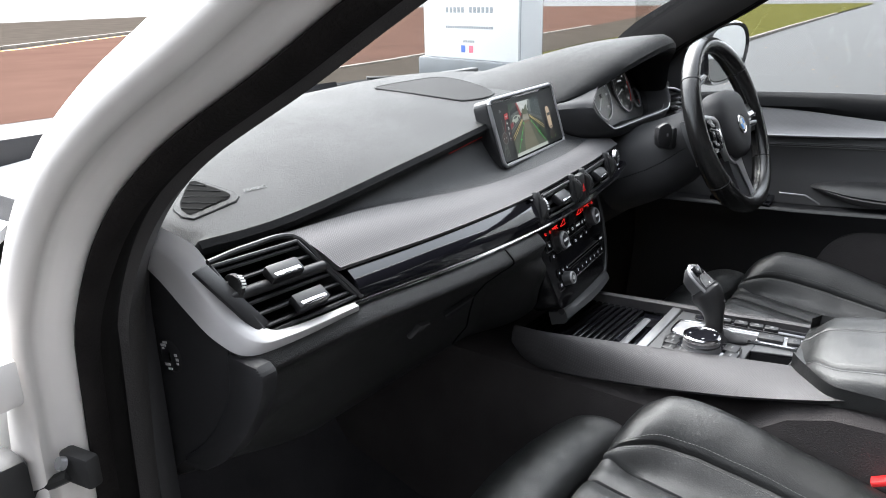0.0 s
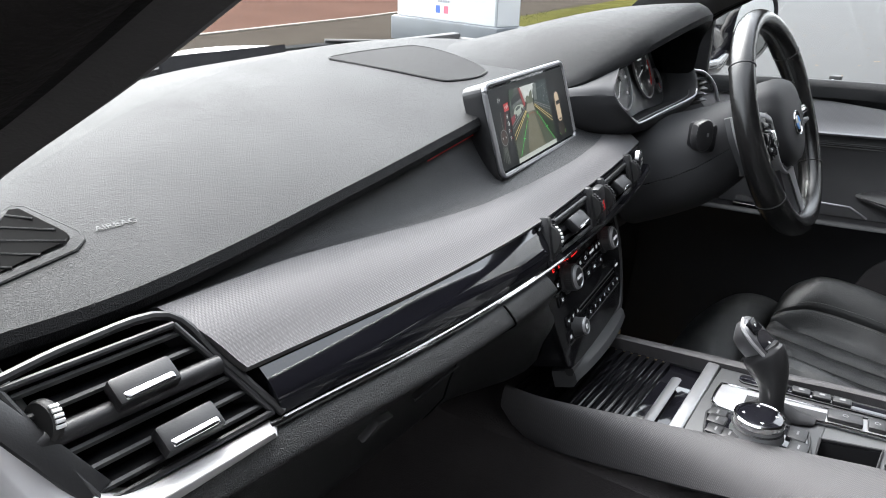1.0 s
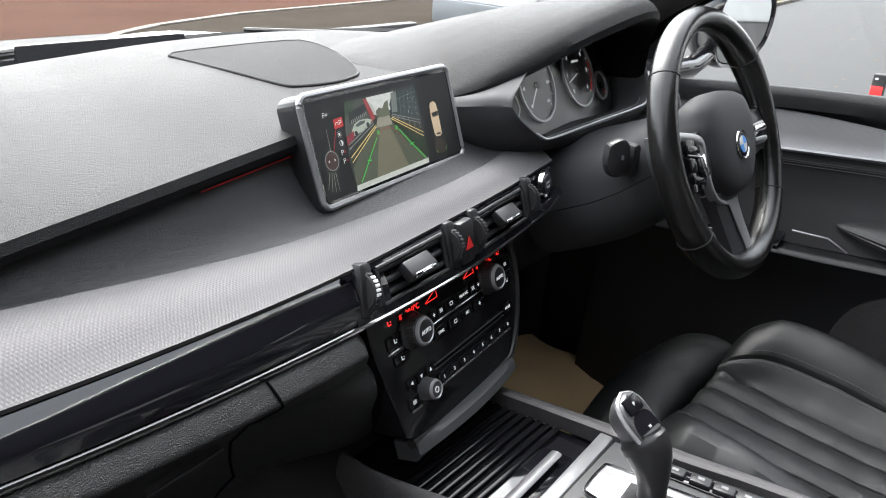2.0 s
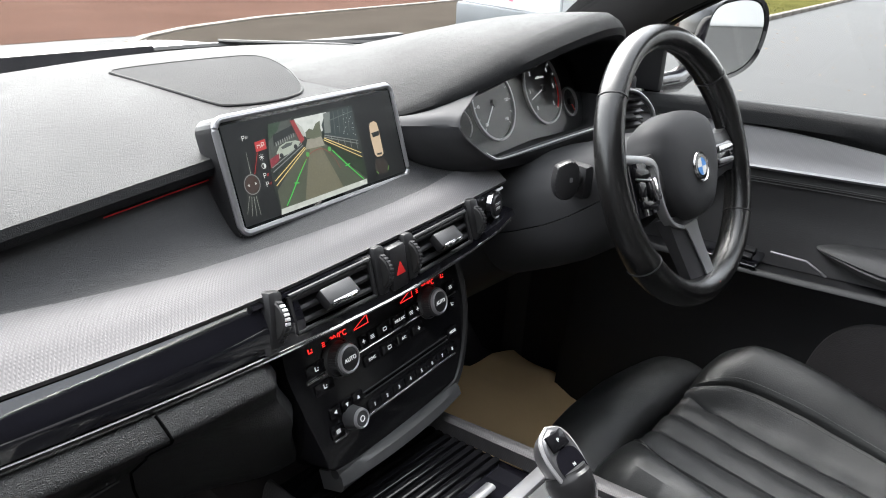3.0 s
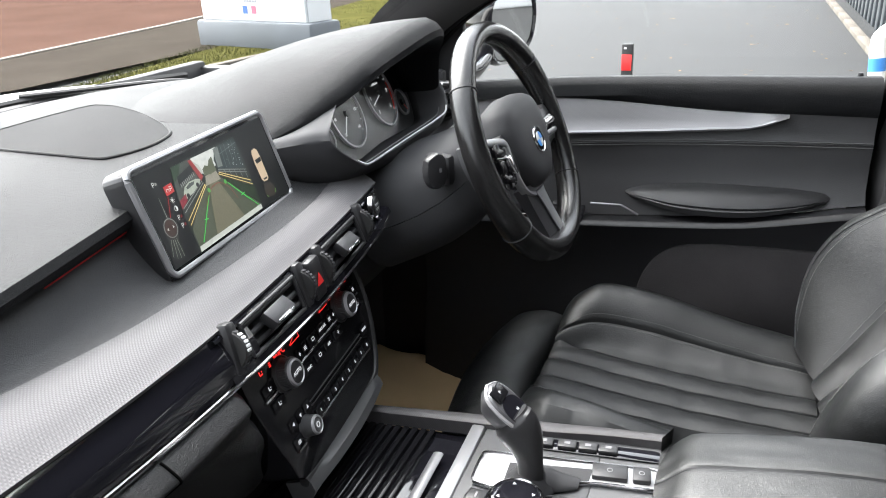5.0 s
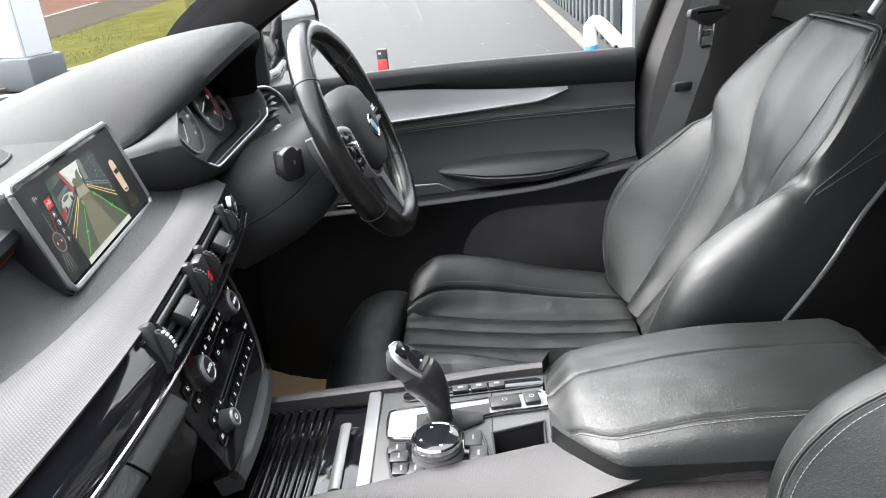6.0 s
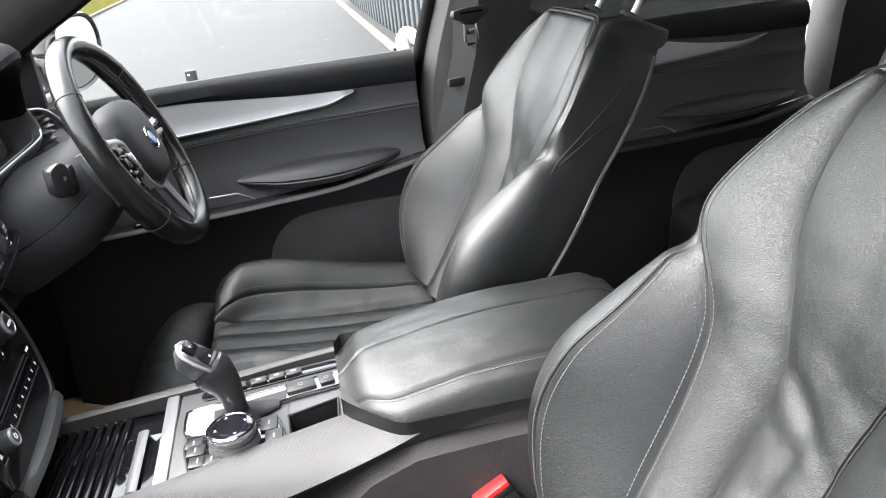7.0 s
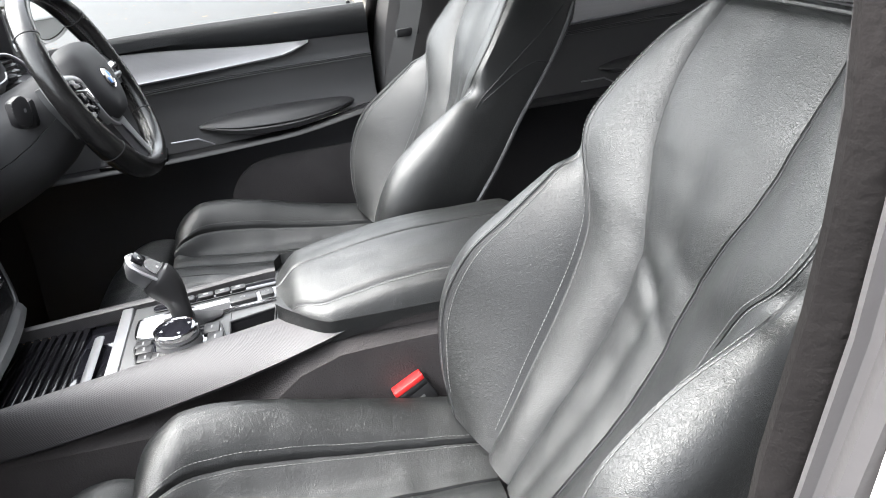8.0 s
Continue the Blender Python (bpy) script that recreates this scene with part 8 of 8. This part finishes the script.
# dark ribbed metal fence and a pale building behind it
FE = thing("metal_fence", (12, -2.0, 0.0), "dark ribbed metal fence panels", "fence")
FENCE = material("dark_fence_metal", (0.045, 0.052, 0.058), 0.5, grain=30, bump=0.2, dirt=3, vary=0.25)
FENCE2 = material("pale_fence_metal", (0.36, 0.38, 0.39), 0.5, dirt=3, vary=0.15)
part("rail", rbox((14.5, -2.12, 1.0), (13.0, 0.05, 2.0), 0.01), FENCE2, FE, "pale backing panel")
first = None
for k in range(26):
    bm = rbox((8.6 + 0.45 * k, -2.03, 1.05), (0.20, 0.10, 2.1), 0.02)
    if first is None:
        first = part("fence_rib", bm, FENCE, FE)
    else:
        bm.free()
        o = new("fence_rib", first.data)
        o.parent = FE
        o.location = (0.45 * k, 0, 0)
kerb_line("kerb_4", [(7.5, -1.72), (21.5, -1.72)], "pale concrete kerb below the fence", 0.12, 0.92, 0.06)
BP = thing("barrier_hoop", (6.5, -1.1, 0.0), "white tubular barrier with a blue band", "barrier")
hoop = smooth([(6.07, -1.385, -0.05), (6.105, -1.368, 0.316), (6.137, -1.354, 0.520), (6.142, -1.373, 0.583), (6.134, -1.439, 0.599), (6.057, -1.674, 0.345)], 5)
part("tube", tube(hoop, 0.060, 12), material("white_barrier_paint", (0.74, 0.72, 0.66), 0.5, vary=0.06, dirt=5), BP)
part("blue_band", tube([hoop[5], hoop[7]], 0.064, 12), material("blue_band", (0.03, 0.19, 0.52), 0.5), BP, "blue band")
AB = thing("warehouse", (14, -9, 0), "pale metal clad building with dark windows", "building")
part("wall", rbox((10.0, -9.5, 3.0), (32, 10, 6.0), 0.05), material("pale_cladding", (0.24, 0.245, 0.25), 0.6, vary=0.12, dirt=1), AB)
for k in range(10):
    wn_ = part("window", rbox((-4.5 + 3.0 * k, -4.48, 1.9), (2.0, 0.08, 1.6), 0.02), PIANO, AB, "dark window")
    part("window_frame", rbox((-4.5 + 3.0 * k, -4.44, 1.08), (2.2, 0.10, 0.08), 0.01), FENCE2, wn_)

# unseen building added beside the car, behind the camera, to block sky light
SH = thing("unseen_light_block", (-8, -9, 0), "added unseen grey clad building that blocks sky light, with tall windows", "building")
part("wall", rbox((-8.5, -9.5, 3.8), (6.0, 20.0, 7.6), 0.04), material("grey_cladding", (0.13, 0.13, 0.135), 0.6, grain=8, bump=0.3, vary=0.2, dirt=1), SH)
for k in range(6):
    pane = part("window", rbox((-5.49, -17.5 + 3.4 * k, 1.7), (0.06, 2.6, 2.8), 0.01), PIANO, SH, "tall dark pane on the added building")
    part("window_frame", rbox((-5.46, -17.5 + 3.4 * k, 0.26), (0.10, 2.7, 0.08), 0.01), FENCE2, pane)
